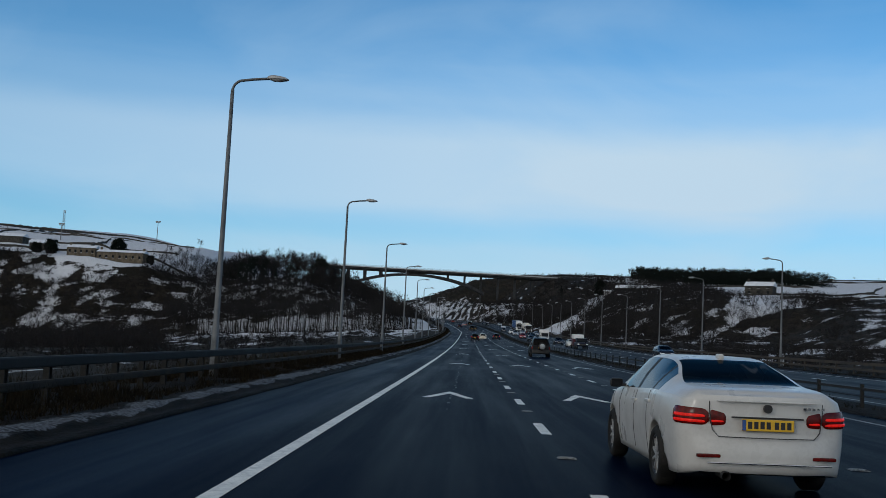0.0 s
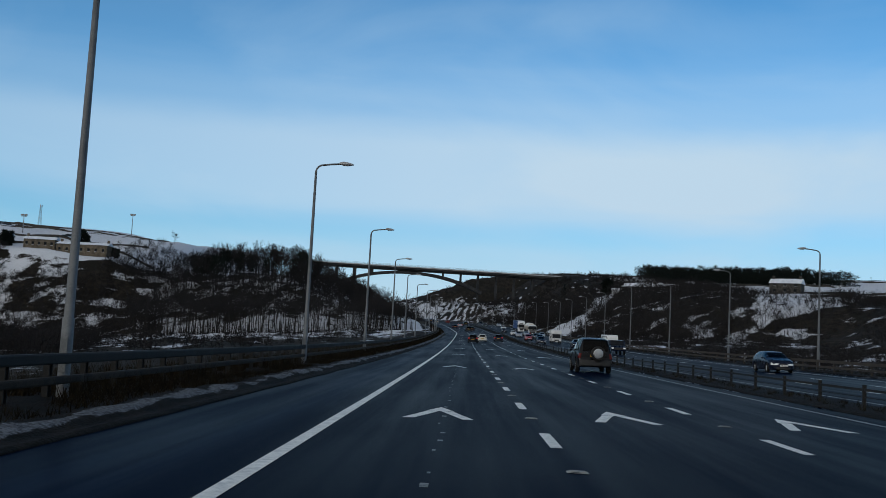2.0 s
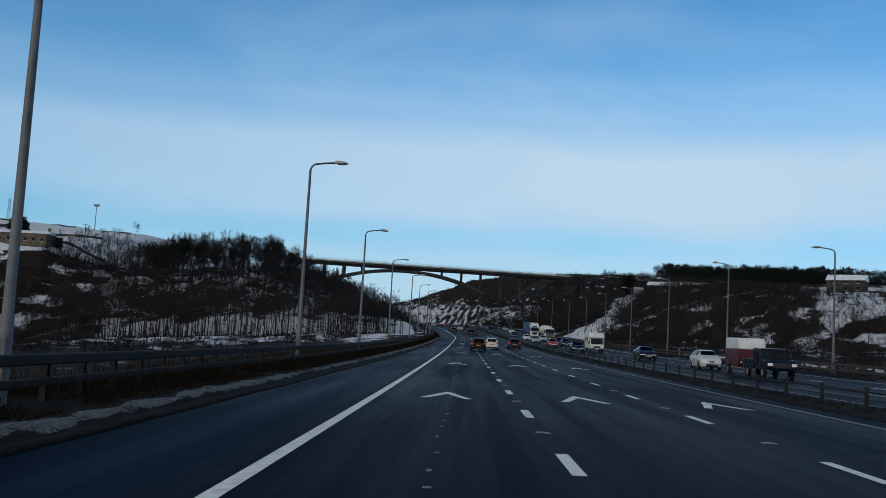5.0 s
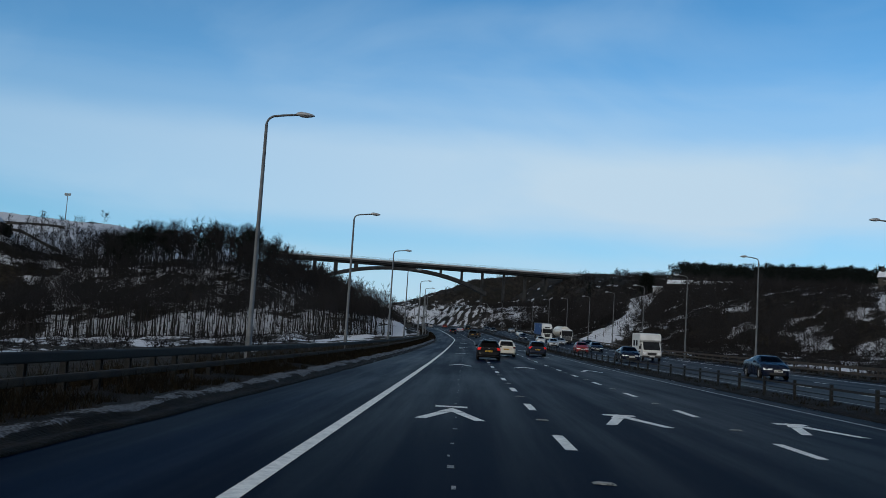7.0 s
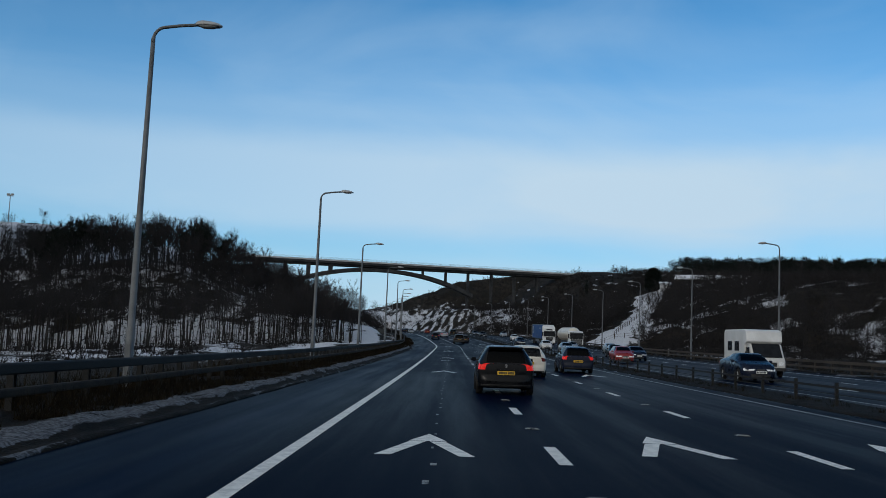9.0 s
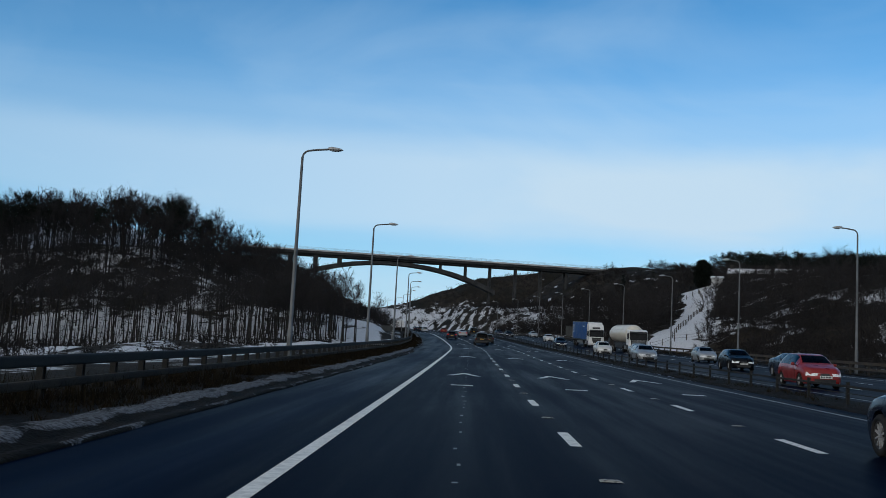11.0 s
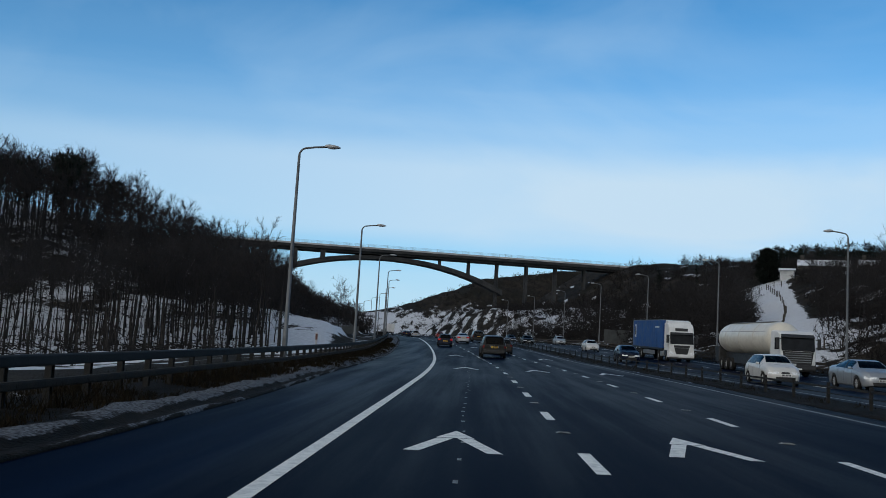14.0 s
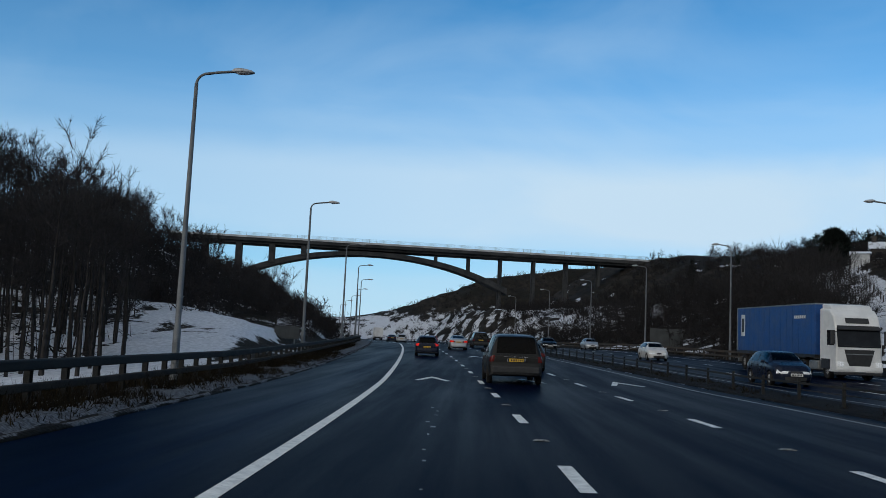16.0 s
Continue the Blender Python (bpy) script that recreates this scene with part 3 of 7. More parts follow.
# worn scars along the middle joint of the first lane, where an old line was
r = np.random.RandomState(91)
scars = empty("joint_scars", None, "row of small pale worn scars along a lane joint", "road marking", "lane scars", "structure")
y = 24.0
while y < 372:
    u, w, l = 0.36 + r.normal(0, 0.03), r.uniform(0.018, 0.05), r.uniform(0.08, 0.30)
    put("scar", mesh_of("scar", slab(u - w * r.uniform(0.6, 1), u + w, y, y + l, 0.005), [(0, 1, 2, 3)], M_DULL_PAINT), scars)
    y += r.uniform(1.0, 2.6)


# ---- safety barriers ----


def profile_rail(name, u, prof, y0, y1, mat, step=4.0, z0=0.0):
    """A rail of closed profile (across, up) that follows the road."""
    ys = np.arange(y0, y1 + 0.01, step)
    k = len(prof)
    vs, fs = [], []
    for y in ys:
        for du, dz in prof:
            vs.append((u + du - bend(y), y, road_z(y) + 0.012 * u + z0 + dz))
    for i in range(len(ys) - 1):
        for j in range(k):
            a, b = i * k + j, i * k + (j + 1) % k
            fs.append((a, b, b + k, a + k))
    fs += [tuple(reversed(range(k))), tuple(range((len(ys) - 1) * k, len(ys) * k))]
    return mesh_of(name, vs, fs, mat)




def post_mesh(name, h, a, b, mat, depth=0.5):
    """An open channel post."""
    t = 0.012
    prof = [(-a, -b), (a, -b), (a, -b + t * 2), (-a + t * 2, -b + t * 2), (-a + t * 2, b - t * 2), (a, b - t * 2), (a, b), (-a, b)]
    n = len(prof)
    vs = [(x, y, -depth) for x, y in prof] + [(x, y, h) for x, y in prof]
    fs = [(i, (i + 1) % n, (i + 1) % n + n, i + n) for i in range(n)] + [tuple(range(n, 2 * n))]
    return mesh_of(name, vs, fs, mat)


def barrier(name, u, rails, spacing, y0, y1, height, mat, label, post_u=0.0, post=(0.05, 0.05), first=0.0):
    top = empty(name, None, label, "safety barrier")
    for prof, z, *own in rails:
        put("rail", profile_rail("rail", u, prof, y0, y1, own[0] if own else mat, 4.0, z), top)
    pm = post_mesh("post", height, post[0], post[1], mat)
    y = y0 + first
    while y < y1:
        put("post", pm, top, "", pose(u + post_u - float(bend(y)), y, float(road_z(y)) + 0.012 * u))
        y += spacing
    return top


FAT = [(-0.06, -0.10), (0.06, -0.10), (0.08, -0.07), (0.08, 0.07), (0.06, 0.10), (-0.06, 0.10)]
LOWER = [(-0.05, -0.075), (0.06, -0.075), (0.08, -0.045), (0.08, 0.045), (0.06, 0.075), (-0.05, 0.075)]
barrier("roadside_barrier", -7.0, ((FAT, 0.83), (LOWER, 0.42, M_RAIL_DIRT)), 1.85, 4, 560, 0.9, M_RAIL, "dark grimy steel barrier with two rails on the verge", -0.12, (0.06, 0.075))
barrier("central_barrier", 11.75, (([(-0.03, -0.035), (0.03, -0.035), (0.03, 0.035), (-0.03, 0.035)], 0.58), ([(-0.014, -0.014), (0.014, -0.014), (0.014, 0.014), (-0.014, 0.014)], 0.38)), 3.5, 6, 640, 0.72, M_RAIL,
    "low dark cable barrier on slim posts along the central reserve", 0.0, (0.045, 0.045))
barrier("far_roadside_barrier", 28.0, ((FAT, 0.86), (LOWER, 0.45)), 3.5, 40, 640, 0.9, M_RAIL_WARM, "steel barrier on the far verge, its two rails toned brownish as lit", 0.15, (0.06, 0.075))

# ---- street lamps ----


def lamp_parts():
    """Pole with an arm to +x, and a long lantern: built once at the origin."""
    top = empty("street_lamp", None, "tall galvanised street lamp with a curved arm, unlit", "street lamp", "motorway lamps")
    vs, fs = tube([(0, 0, -0.6), (0, 0, 0.0), (0, 0, 1.6), (0, 0, 1.62), (0, 0, 5), (0, 0, 9.35)], [0.125, 0.125, 0.12, 0.098, 0.082, 0.060], 10)
    put("pole", mesh_of("pole", vs, fs, M_POLE, True), top)
    door = a_box(-0.07, 0.07, -0.135, -0.118, 0.55, 1.25, 0.006)
    part("access_door", door, M_POLE, top)
    pts = [(0, 0, 9.3)]
    for i in range(7):
        a = math.pi / 2 * i / 6
        pts.append((0.36 * (1 - math.cos(a)), 0, 9.39 + 0.36 * math.sin(a)))
    pts += [(0.7, 0, 9.80), (1.25, 0, 9.85)]
    vs, fs = tube(pts, [0.06] * 2 + [0.046] * (len(pts) - 2), 8)
    put("arm", mesh_of("arm", vs, fs, M_POLE, True), top)
    # lantern: a flattened pod
    prof = ((1.12, 0.05, 0.05), (1.18, 0.11, 0.10), (1.32, 0.16, 0.13), (1.55, 0.17, 0.11), (1.74, 0.13, 0.07), (1.84, 0.05, 0.02))
    vs, fs, k = [], [], 12
    for x, w, h in prof:
        for j in range(k):
            a = 2 * math.pi * j / k
            vs.append((x, w * math.cos(a), 9.85 + max(-0.03, h * math.sin(a)) - 0.03 * (x - 1.12)))
    for i in range(len(prof) - 1):
        for j in range(k):
            p, q = i * k + j, i * k + (j + 1) % k
            fs.append((p, q, q + k, p + k))
    fs += [tuple(range(k)), tuple(range((len(prof) - 1) * k, len(prof) * k))]
    head = put("lantern", mesh_of("lantern", vs, fs, M_LAMPBODY, True), top)
    vs, fs = [], []
    for x, w, h in ((1.22, 0.09, 0.0), (1.33, 0.13, 0.05), (1.55, 0.14, 0.06), (1.72, 0.09, 0.03)):
        for j in range(7):
            a = math.pi + math.pi * j / 6
            vs.append((x, w * math.cos(a), 9.81 + h * math.sin(a)))
    for i in range(3):
        for j in range(6):
            a = i * 7 + j
            fs.append((a, a + 1, a + 8, a + 7))
    put("lens", mesh_of("lens", vs, fs, M_LAMPGLASS, True), head, "clear lamp lens")
    return top


def lamp_at(u, y, flip):
    u += -0.9 if flip else 0.9
    return pose(u - float(bend(y)), y, float(road_z(y)) + 0.012 * max(-9, min(33, u)), 0, 0, 180 if flip else 0)


LEFT_LAMPS = [(-8.3, 34.3), (-8.0, 63.95), (-7.9, 93.4), (-8.0, 124.25), (-8.2, 156.0), (-8.6, 187.8), (-8.7, 219.8), (-8.1, 250.6), (-8.5, 283.0), (-8.2, 314.1), (-8.7, 346.8), (-8.6, 379.2), (-8.6, 412.0)] + [(-8.3, 444.0 + 32.0 * k) for k in range(7)]
RIGHT_LAMPS = [64, 95.5, 127, 155, 187, 217, 249, 281, 313, 346, 378, 411] + [443 + 32 * k for k in range(5)]
lamp = lamp_parts()
lamp.matrix_basis = lamp_at(LEFT_LAMPS[0][0], LEFT_LAMPS[0][1], False)
for u, y in LEFT_LAMPS[1:]:
    copy_thing(lamp, lamp_at(u, y, False))
for y in RIGHT_LAMPS:
    o = copy_thing(lamp, lamp_at(30.1 if y < 200 else 29.5, y, True))
    if y > 200:
        o.scale = (1, 1, 1.09)

# ---- the bridge ----
BX, BY, BSLOPE, DECK = -33.0, 707.0, 0.16, 51.4


def bridge():
    top = empty("arch_bridge", pose(BX, BY, 0, 0, 0, math.degrees(math.atan(BSLOPE))), "slender open-spandrel concrete arch bridge high over the road", "bridge")
    s = 1 / math.cos(math.atan(BSLOPE))
    x0, x1 = -75.0, 112.0
    w = 5.2
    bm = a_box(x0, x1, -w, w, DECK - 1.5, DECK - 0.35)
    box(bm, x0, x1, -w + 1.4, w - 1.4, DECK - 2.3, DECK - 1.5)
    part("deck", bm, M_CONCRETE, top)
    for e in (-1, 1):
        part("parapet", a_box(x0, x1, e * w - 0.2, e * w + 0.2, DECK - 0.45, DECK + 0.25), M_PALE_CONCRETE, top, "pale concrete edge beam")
        bm = bmesh.new()
        for z in (DECK + 0.6, DECK + 0.95, DECK + 1.3):
            box(bm, x0, x1, e * w - 0.03, e * w + 0.03, z - 0.03, z + 0.03)
        part("handrail", bm, M_STEEL, top, "thin steel handrail")
    post = mesh_of("rail_post", *box_lists(-0.04, 0.04, -0.04, 0.04, DECK + 0.2, DECK + 1.32), M_STEEL)
    for i in range(75):
        for e in (-1, 1):
            put("rail_post", post, top, "", pose(x0 + 1.2 + i * 2.5, e * w, 0))
    # arch ring: two springings, a rise of about eleven metres
    xl, xr, cx = -50.5, 40.5, -5.0
    def under(x):
        h = (x - cx) / ((xr - xl) / 2)
        return DECK - 4.1 - 8.7 * h * h - 0.9 * h ** 4
    vs, fs = [], []
    n = 40
    for i in range(n + 1):
        x = xl - 3 + (xr - xl + 6) * i / n
        h = abs((x - cx) / ((xr - xl) / 2))
        t = 1.35 + 0.75 * h
        zu = under(x)
        for yy, zz in ((-3.4, zu), (3.4, zu), (3.4, zu + t), (-3.4, zu + t)):
            vs.append((x, yy, zz))
    for i in range(n):
        for j in range(4):
            a, b = i * 4 + j, i * 4 + (j + 1) % 4
            fs.append((a, b, b + 4, a + 4))
    fs += [(3, 2, 1, 0), tuple(range(n * 4, n * 4 + 4))]
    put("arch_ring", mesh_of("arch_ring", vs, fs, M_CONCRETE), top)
    for i, x in enumerate((-63.0, -51.3, -39.9, -28.9, 17.9, 29.7, 41.3, 53.5, 65.5, 77.5, 89.5)):
        inside = xl < x < xr
        gx, gy = BX + x / s, BY + BSLOPE * x / s
        zb = under(x) + 1.0 if inside else land(gx, gy) - 1.5
        for e in (-1, 1):
            wide = 0.42 if x > 0 else 1.0
            deep, off = (0.5, 1.7) if x > 0 else (0.9, 3.0)
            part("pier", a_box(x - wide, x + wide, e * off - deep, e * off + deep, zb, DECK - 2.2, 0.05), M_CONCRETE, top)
    return top


def box_lists(x0, x1, y0, y1, z0, z1):
    vs = [(x, y, z) for z in (z0, z1) for x, y in ((x0, y0), (x1, y0), (x1, y1), (x0, y1))]
    return vs, [(3, 2, 1, 0), (4, 5, 6, 7), (0, 1, 5, 4), (1, 2, 6, 5), (2, 3, 7, 6), (3, 0, 4, 7)]


bridge()

# ---- trees and scrub ----


def bark(name, c1, c2):
    w = Nodes(name)
    n = w.noise(6, 4, 0.6, (1, 1, 0.3))
    col = w.mix(w.span(n, 0.35, 0.65), c1, c2)
    col = w.mix(w.math("MULTIPLY", w.random(), 0.5), col, tuple(v * 0.4 for v in c1))
    return w.done(col, 0.9, 0.0, **{"Specular IOR Level": 0.08})


M_BARK = bark("dark_bark", (0.021, 0.0195, 0.019), (0.050, 0.046, 0.044))
M_TWIG = bark("bare_twigs", (0.021, 0.0198, 0.0205), (0.046, 0.043, 0.044))
M_SCRUB = bark("russet_scrub", (0.0165, 0.0155, 0.0165), (0.036, 0.0325, 0.0325))
M_NEEDLE = bark("dark_needles", (0.006, 0.0095, 0.008), (0.016, 0.022, 0.017))


def unit(v):
    return v / np.maximum(np.linalg.norm(v, axis=-1, keepdims=True), 1e-6)


def blades(rng, base, way, length, width):
    """Thin tapering triangles: vertices (n*3, 3)."""
    side = unit(np.cross(way, rng.normal(size=base.shape)))
    w = side * width[:, None] * 0.5
    return np.stack([base - w, base + w, base + way * length[:, None]], 1).reshape(-1, 3)


def limb_tubes(rng, p, d, length, r, curve=0.35, thin=False):
    """Two-jointed limbs, three-sided or thin blades: triangles' vertices, and the points along them."""
    tris, mids = [], []
    up = np.array([0, 0, 1.0])
    for a, w, l, q in zip(p, d, length, r):
        b = a + w * l * 0.5
        w2 = unit(w + up * curve + rng.normal(0, 0.12, 3))
        c = b + w2 * l * 0.5
        s = unit(np.cross(w, rng.normal(size=3)))
        mids.append((a, b, c, w, w2))
        if thin:
            tris += [a - s * q, a + s * q, b + w * l * 0.05, b - s * q * 0.7, b + s * q * 0.7, c]
            continue
        t = np.cross(w, s)
        ring = [s, -0.5 * s + 0.87 * t, -0.5 * s - 0.87 * t]
        for (m, rm), (n, rn) in (((a, q), (b, q * 0.6)), ((b, q * 0.6), (c, q * 0.15))):
            for i in range(3):
                u, v = ring[i], ring[(i + 1) % 3]
                tris += [m + u * rm, m + v * rm, n + v * rn, m + u * rm, n + v * rn, n + u * rn]
    return np.array(tris).reshape(-1, 3), mids


def bare_tree(seed, H, spread, clear=0.42, limbs=17, subs=8, twigs=6, fork=1.0, wide=1.0, thin=False):
    """A leafless tree: trunk (vertices, quads) and crown (vertices of triangles)."""
    rng = np.random.RandomState(seed)
    lean = rng.normal(0, 0.03, 2)
    pts, rad = [(0, 0, -0.6)], [0.012 * H * 1.25]
    for i in range(1, 8):
        f = i / 7
        pts.append((lean[0] * H * f + rng.normal(0, 0.05), lean[1] * H * f + rng.normal(0, 0.05), H * 0.88 * f))
        rad.append(0.0125 * H * (1 - 0.93 * f))
    trunk = tube(pts, rad, 4 if thin else 6, False)
    P = np.array(pts)
    h = np.sort(clear + (0.97 - clear) * rng.rand(limbs) ** 0.9)
    base = np.stack([np.interp(h * H * 0.88, P[:, 2], P[:, k]) for k in range(3)], 1)
    az = rng.rand(limbs) * 6.283
    el = np.radians(rng.uniform(14, 52, limbs) + 18 * (h - clear) / (1 - clear))
    d = np.stack([np.cos(az) * np.cos(el), np.sin(az) * np.cos(el), np.sin(el)], 1)
    L = spread * (1.1 - 0.45 * (h - clear) / (1 - clear)) * rng.uniform(0.7, 1.25, limbs)
    tr, mids = limb_tubes(rng, base, d, L, 0.0045 * H * (1.25 - h), 0.4 * fork, thin)
    out = [tr]
    A, W, LL = [], [], []
    for (a, b, c, w, w2), l in zip(mids, L):
        f = rng.uniform(0.25, 1.0, subs)
        p = np.where(f[:, None] < 0.5, a + (b - a) * f[:, None] * 2, b + (c - b) * (f[:, None] * 2 - 1))
        A.append(p), W.append(unit(np.where(f[:, None] < 0.5, w, w2) + rng.normal(0, 0.62, (subs, 3)) + np.array([0, 0, 0.22])))
        LL.append(l * rng.uniform(0.28, 0.55, subs))
    A, W, LL = np.concatenate(A), np.concatenate(W), np.concatenate(LL)
    out.append(blades(rng, A, W, LL, np.full(len(A), 0.006 * H * wide)))
    k = np.repeat(np.arange(len(A)), twigs)
    f = rng.uniform(0.2, 1.0, len(k))
    p = A[k] + W[k] * (LL[k] * f)[:, None]
    w = unit(W[k] + rng.normal(0, 0.6, (len(k), 3)) + np.array([0, 0, 0.2]))
    out.append(blades(rng, p, w, rng.uniform(0.35, 1.0, len(k)) * spread * 0.3, np.full(len(k), 0.0034 * H * wide)))
    return trunk, np.concatenate(out)


def scrub(seed, H, R, stems=16, subs=9, twigs=6, wide=0.05, thin=False):
    """A thicket: many stems from the ground with fine twigs."""
    rng = np.random.RandomState(seed)
    a = rng.rand(stems) * 6.283
    q = rng.rand(stems) ** 0.5 * R * 0.55
    base = np.stack([np.cos(a) * q, np.sin(a) * q, np.full(stems, -0.3)], 1)
    el = np.radians(rng.uniform(48, 86, stems))
    az = a + rng.normal(0, 0.5, stems)
    d = np.stack([np.cos(az) * np.cos(el), np.sin(az) * np.cos(el), np.sin(el)], 1)
    L = H * rng.uniform(0.6, 1.05, stems)
    tr, mids = limb_tubes(rng, base, d, L, np.full(stems, 0.012 * H), 0.1, thin)
    out = [tr]
    A, W, LL = [], [], []
    for (p0, b, c, w, w2), l in zip(mids, L):
        f = rng.uniform(0.12, 1.0, subs)
        p = np.where(f[:, None] < 0.5, p0 + (b - p0) * f[:, None] * 2, b + (c - b) * (f[:, None] * 2 - 1))
        A.append(p), W.append(unit(w + rng.normal(0, 0.7, (subs, 3)) + np.array([0, 0, 0.15]))), LL.append(l * rng.uniform(0.2, 0.42, subs))
    A, W, LL = np.concatenate(A), np.concatenate(W), np.concatenate(LL)
    out.append(blades(rng, A, W, LL, np.full(len(A), wide)))
    k = np.repeat(np.arange(len(A)), twigs)
    p = A[k] + W[k] * (LL[k] * rng.uniform(0.15, 1.0, len(k)))[:, None]
    w = unit(W[k] + rng.normal(0, 0.75, (len(k), 3)))
    out.append(blades(rng, p, w, rng.uniform(0.12, 0.30, len(k)) * H, np.full(len(k), wide * 0.8)))
    return np.concatenate(out)


def evergreen(seed, H, R, clear=0.2, n=1500, shape="pine"):
    """Dark evergreen: trunk and a crown of needle sprays in uneven clumps."""
    rng = np.random.RandomState(seed)
    trunk = tube([(0, 0, -0.5), (0.05, 0, H * 0.5), (0, 0.05, H * 0.97)], [0.02 * H, 0.013 * H, 0.004 * H], 6, False)
    m = 46 if n < 5000 else 170
    ch = clear + (1 - clear) * rng.rand(m)
    t = (ch - clear) / (1 - clear)
    if shape == "cone":
        rad = R * (1.02 - t) ** 0.8
    elif shape == "egg":
        rad = R * np.sqrt(np.clip(1 - (2 * t - 0.85) ** 2 / 1.4, 0.05, 1))
    else:
        rad = R * np.clip(0.35 + 1.1 * t - 0.9 * t ** 3, 0.2, 1)
    az = rng.rand(m) * 6.283
    q = rad * rng.uniform(0.35, 1.0, m)
    cen = np.stack([np.cos(az) * q, np.sin(az) * q, ch * H], 1)
    size = R * rng.uniform(0.22, 0.42, m) * (1.0 if n < 5000 else 0.8)
    k = rng.randint(0, m, n)
    off = unit(rng.normal(size=(n, 3))) * (size[k] * rng.rand(n) ** 0.5)[:, None] * np.array([1, 1, 0.75])
    p = cen[k] + off
    w = unit(off + rng.normal(0, 0.25, (n, 3)) + np.array([0, 0, 0.3 if shape != "cone" else -0.1]))
    return trunk, blades(rng, p, w, rng.uniform(0.25, 0.55, n) * R * 0.55, np.full(n, 0.085 * R))


def tri_mesh(name, v, mat):
    return fast_mesh(name, v, np.arange(len(v)).reshape(-1, 3), mat)


def tree_thing(name, trunk, crown, m_trunk, m_crown, label, category="tree", group=""):
    top = empty(name, None, label, category, group)
    put("trunk", mesh_of("trunk", trunk[0], trunk[1], m_trunk, True), top)
    put("crown", tri_mesh("crown", crown, m_crown), top)
    return top


def spread_tris(variants, places):
    """One array of triangles from variants set down at (x, y, z, turn, scale, tall)."""
    out = []
    for i, (x, y, z, a, s, tall) in enumerate(places):
        v = variants[i % len(variants)]
        c, q = math.cos(a) * s, math.sin(a) * s
        out.append(np.stack([v[:, 0] * c - v[:, 1] * q + x, v[:, 0] * q + v[:, 1] * c + y, v[:, 2] * s * tall + z], 1))
    return np.concatenate(out)


def trunk_tris(trunk):
    v = np.array([tuple(p) for p in trunk[0]])
    t = []
    for f in trunk[1]:
        t += [f[0], f[1], f[2], f[0], f[2], f[3]]
    return v[t]


rng = np.random.RandomState(7)
TALL = [bare_tree(100 + i, 12.6 + 0.6 * (i % 3), 2.5 + 0.3 * (i % 2), 0.62, 16, 8, 7, fork=0.8, wide=0.68) for i in range(6)]
ROUND = [bare_tree(140 + i, 7.0, 3.0, 0.22, 18, 9, 8, wide=1.25) for i in range(4)]
PINES = [evergreen(160 + i, 11.5, 2.8, 0.35, 1500) for i in range(3)]
SCRUBS = [scrub(180 + i, 3.6, 2.6) for i in range(6)]
LOW_TALL = [bare_tree(200 + i, 12.6, 2.9, 0.56, 16, 8, 5, fork=0.8, wide=1.05, thin=True) for i in range(5)]
LOW_SCRUB = [scrub(220 + i, 3.6, 2.6, 9, 6, 4, 0.105, True) for i in range(8)]
FAR_SCRUB = [scrub(260 + i, 3.6, 2.6, 7, 5, 3, 0.16, True) for i in range(6)]
LOW_TRUNK = [np.concatenate([trunk_tris(t), c]) for t, c in LOW_TALL]
LOW_ROUND = [np.concatenate([trunk_tris(t), c]) for t, c in [bare_tree(240 + i, 9.0, 3.9, 0.22, 15, 8, 5, wide=1.25, thin=True) for i in range(7)]]


def scatter(n, x0, x1, y0, y1, keep, gap, seed):
    """Random places that keep a gap, by a coarse net."""
    r = np.random.RandomState(seed)
    got, net = [], {}
    for _ in range(n):
        x, y = r.uniform(x0, x1), r.uniform(y0, y1)
        if not keep(x, y):
            continue
        key = (int(x // gap), int(y // gap))
        if any((a - x) ** 2 + (b - y) ** 2 < gap * gap for i in (-1, 0, 1) for j in (-1, 0, 1) for a, b in net.get((key[0] + i, key[1] + j), ())):
            continue
        net.setdefault(key, []).append((x, y))
        got.append((x, y))
    return got


def in_wood(x, y):
    u = x + float(bend(y))
    if x < -116:
        return x > -146 and 442 - 0.3 * (x + 116) < y < 520
    if not (u < -15 and (393 if x > -28 else 381) < y < 500):
        return False
    if u > -19.5 - 0.22 * max(0, y - 412) and 406 < y < 450:
        return False
    return True


def settle(places, lo, hi, seed, tall=(0.9, 1.15)):
    r = np.random.RandomState(seed)
    x, y = np.array([p[0] for p in places]), np.array([p[1] for p in places])
    z = land_z(x, y) - 0.05
    return [(a, b, c, r.rand() * 6.283, r.uniform(lo, hi), r.uniform(*tall)) for a, b, c in zip(x, y, z)]


# the wood on the spur: the front trees stand singly, the rest as one mass
wood = settle(scatter(10000, -146, -14, 380, 520, in_wood, 2.75, 41), 0.8, 1.12, 42)
wood = [(x, y, z, a, s * (0.72 + 0.26 * float(sstep(-24, -80, x)) - 0.42 * float(sstep(-112, -122, x))), k) for x, y, z, a, s, k in wood]
wood = [p for p in wood if p[0] < -36 or p[1] < 446]
wood.sort(key=lambda p: p[1] - 0.25 * p[0])
edge = settle(scatter(900, -38, -18, 394, 428, lambda x, y: in_wood(x, y) and x + float(bend(y)) < -17.5, 2.2, 47), 0.62, 0.85, 48)
front, rest = edge[:70] + wood[:200], edge[70:] + wood[200:]
firsts = [tree_thing("bare_tree", t, c, M_BARK, M_TWIG, "tall leafless tree with a slim dark trunk in snow", "tree", "trees of the wood") for t, c in TALL]
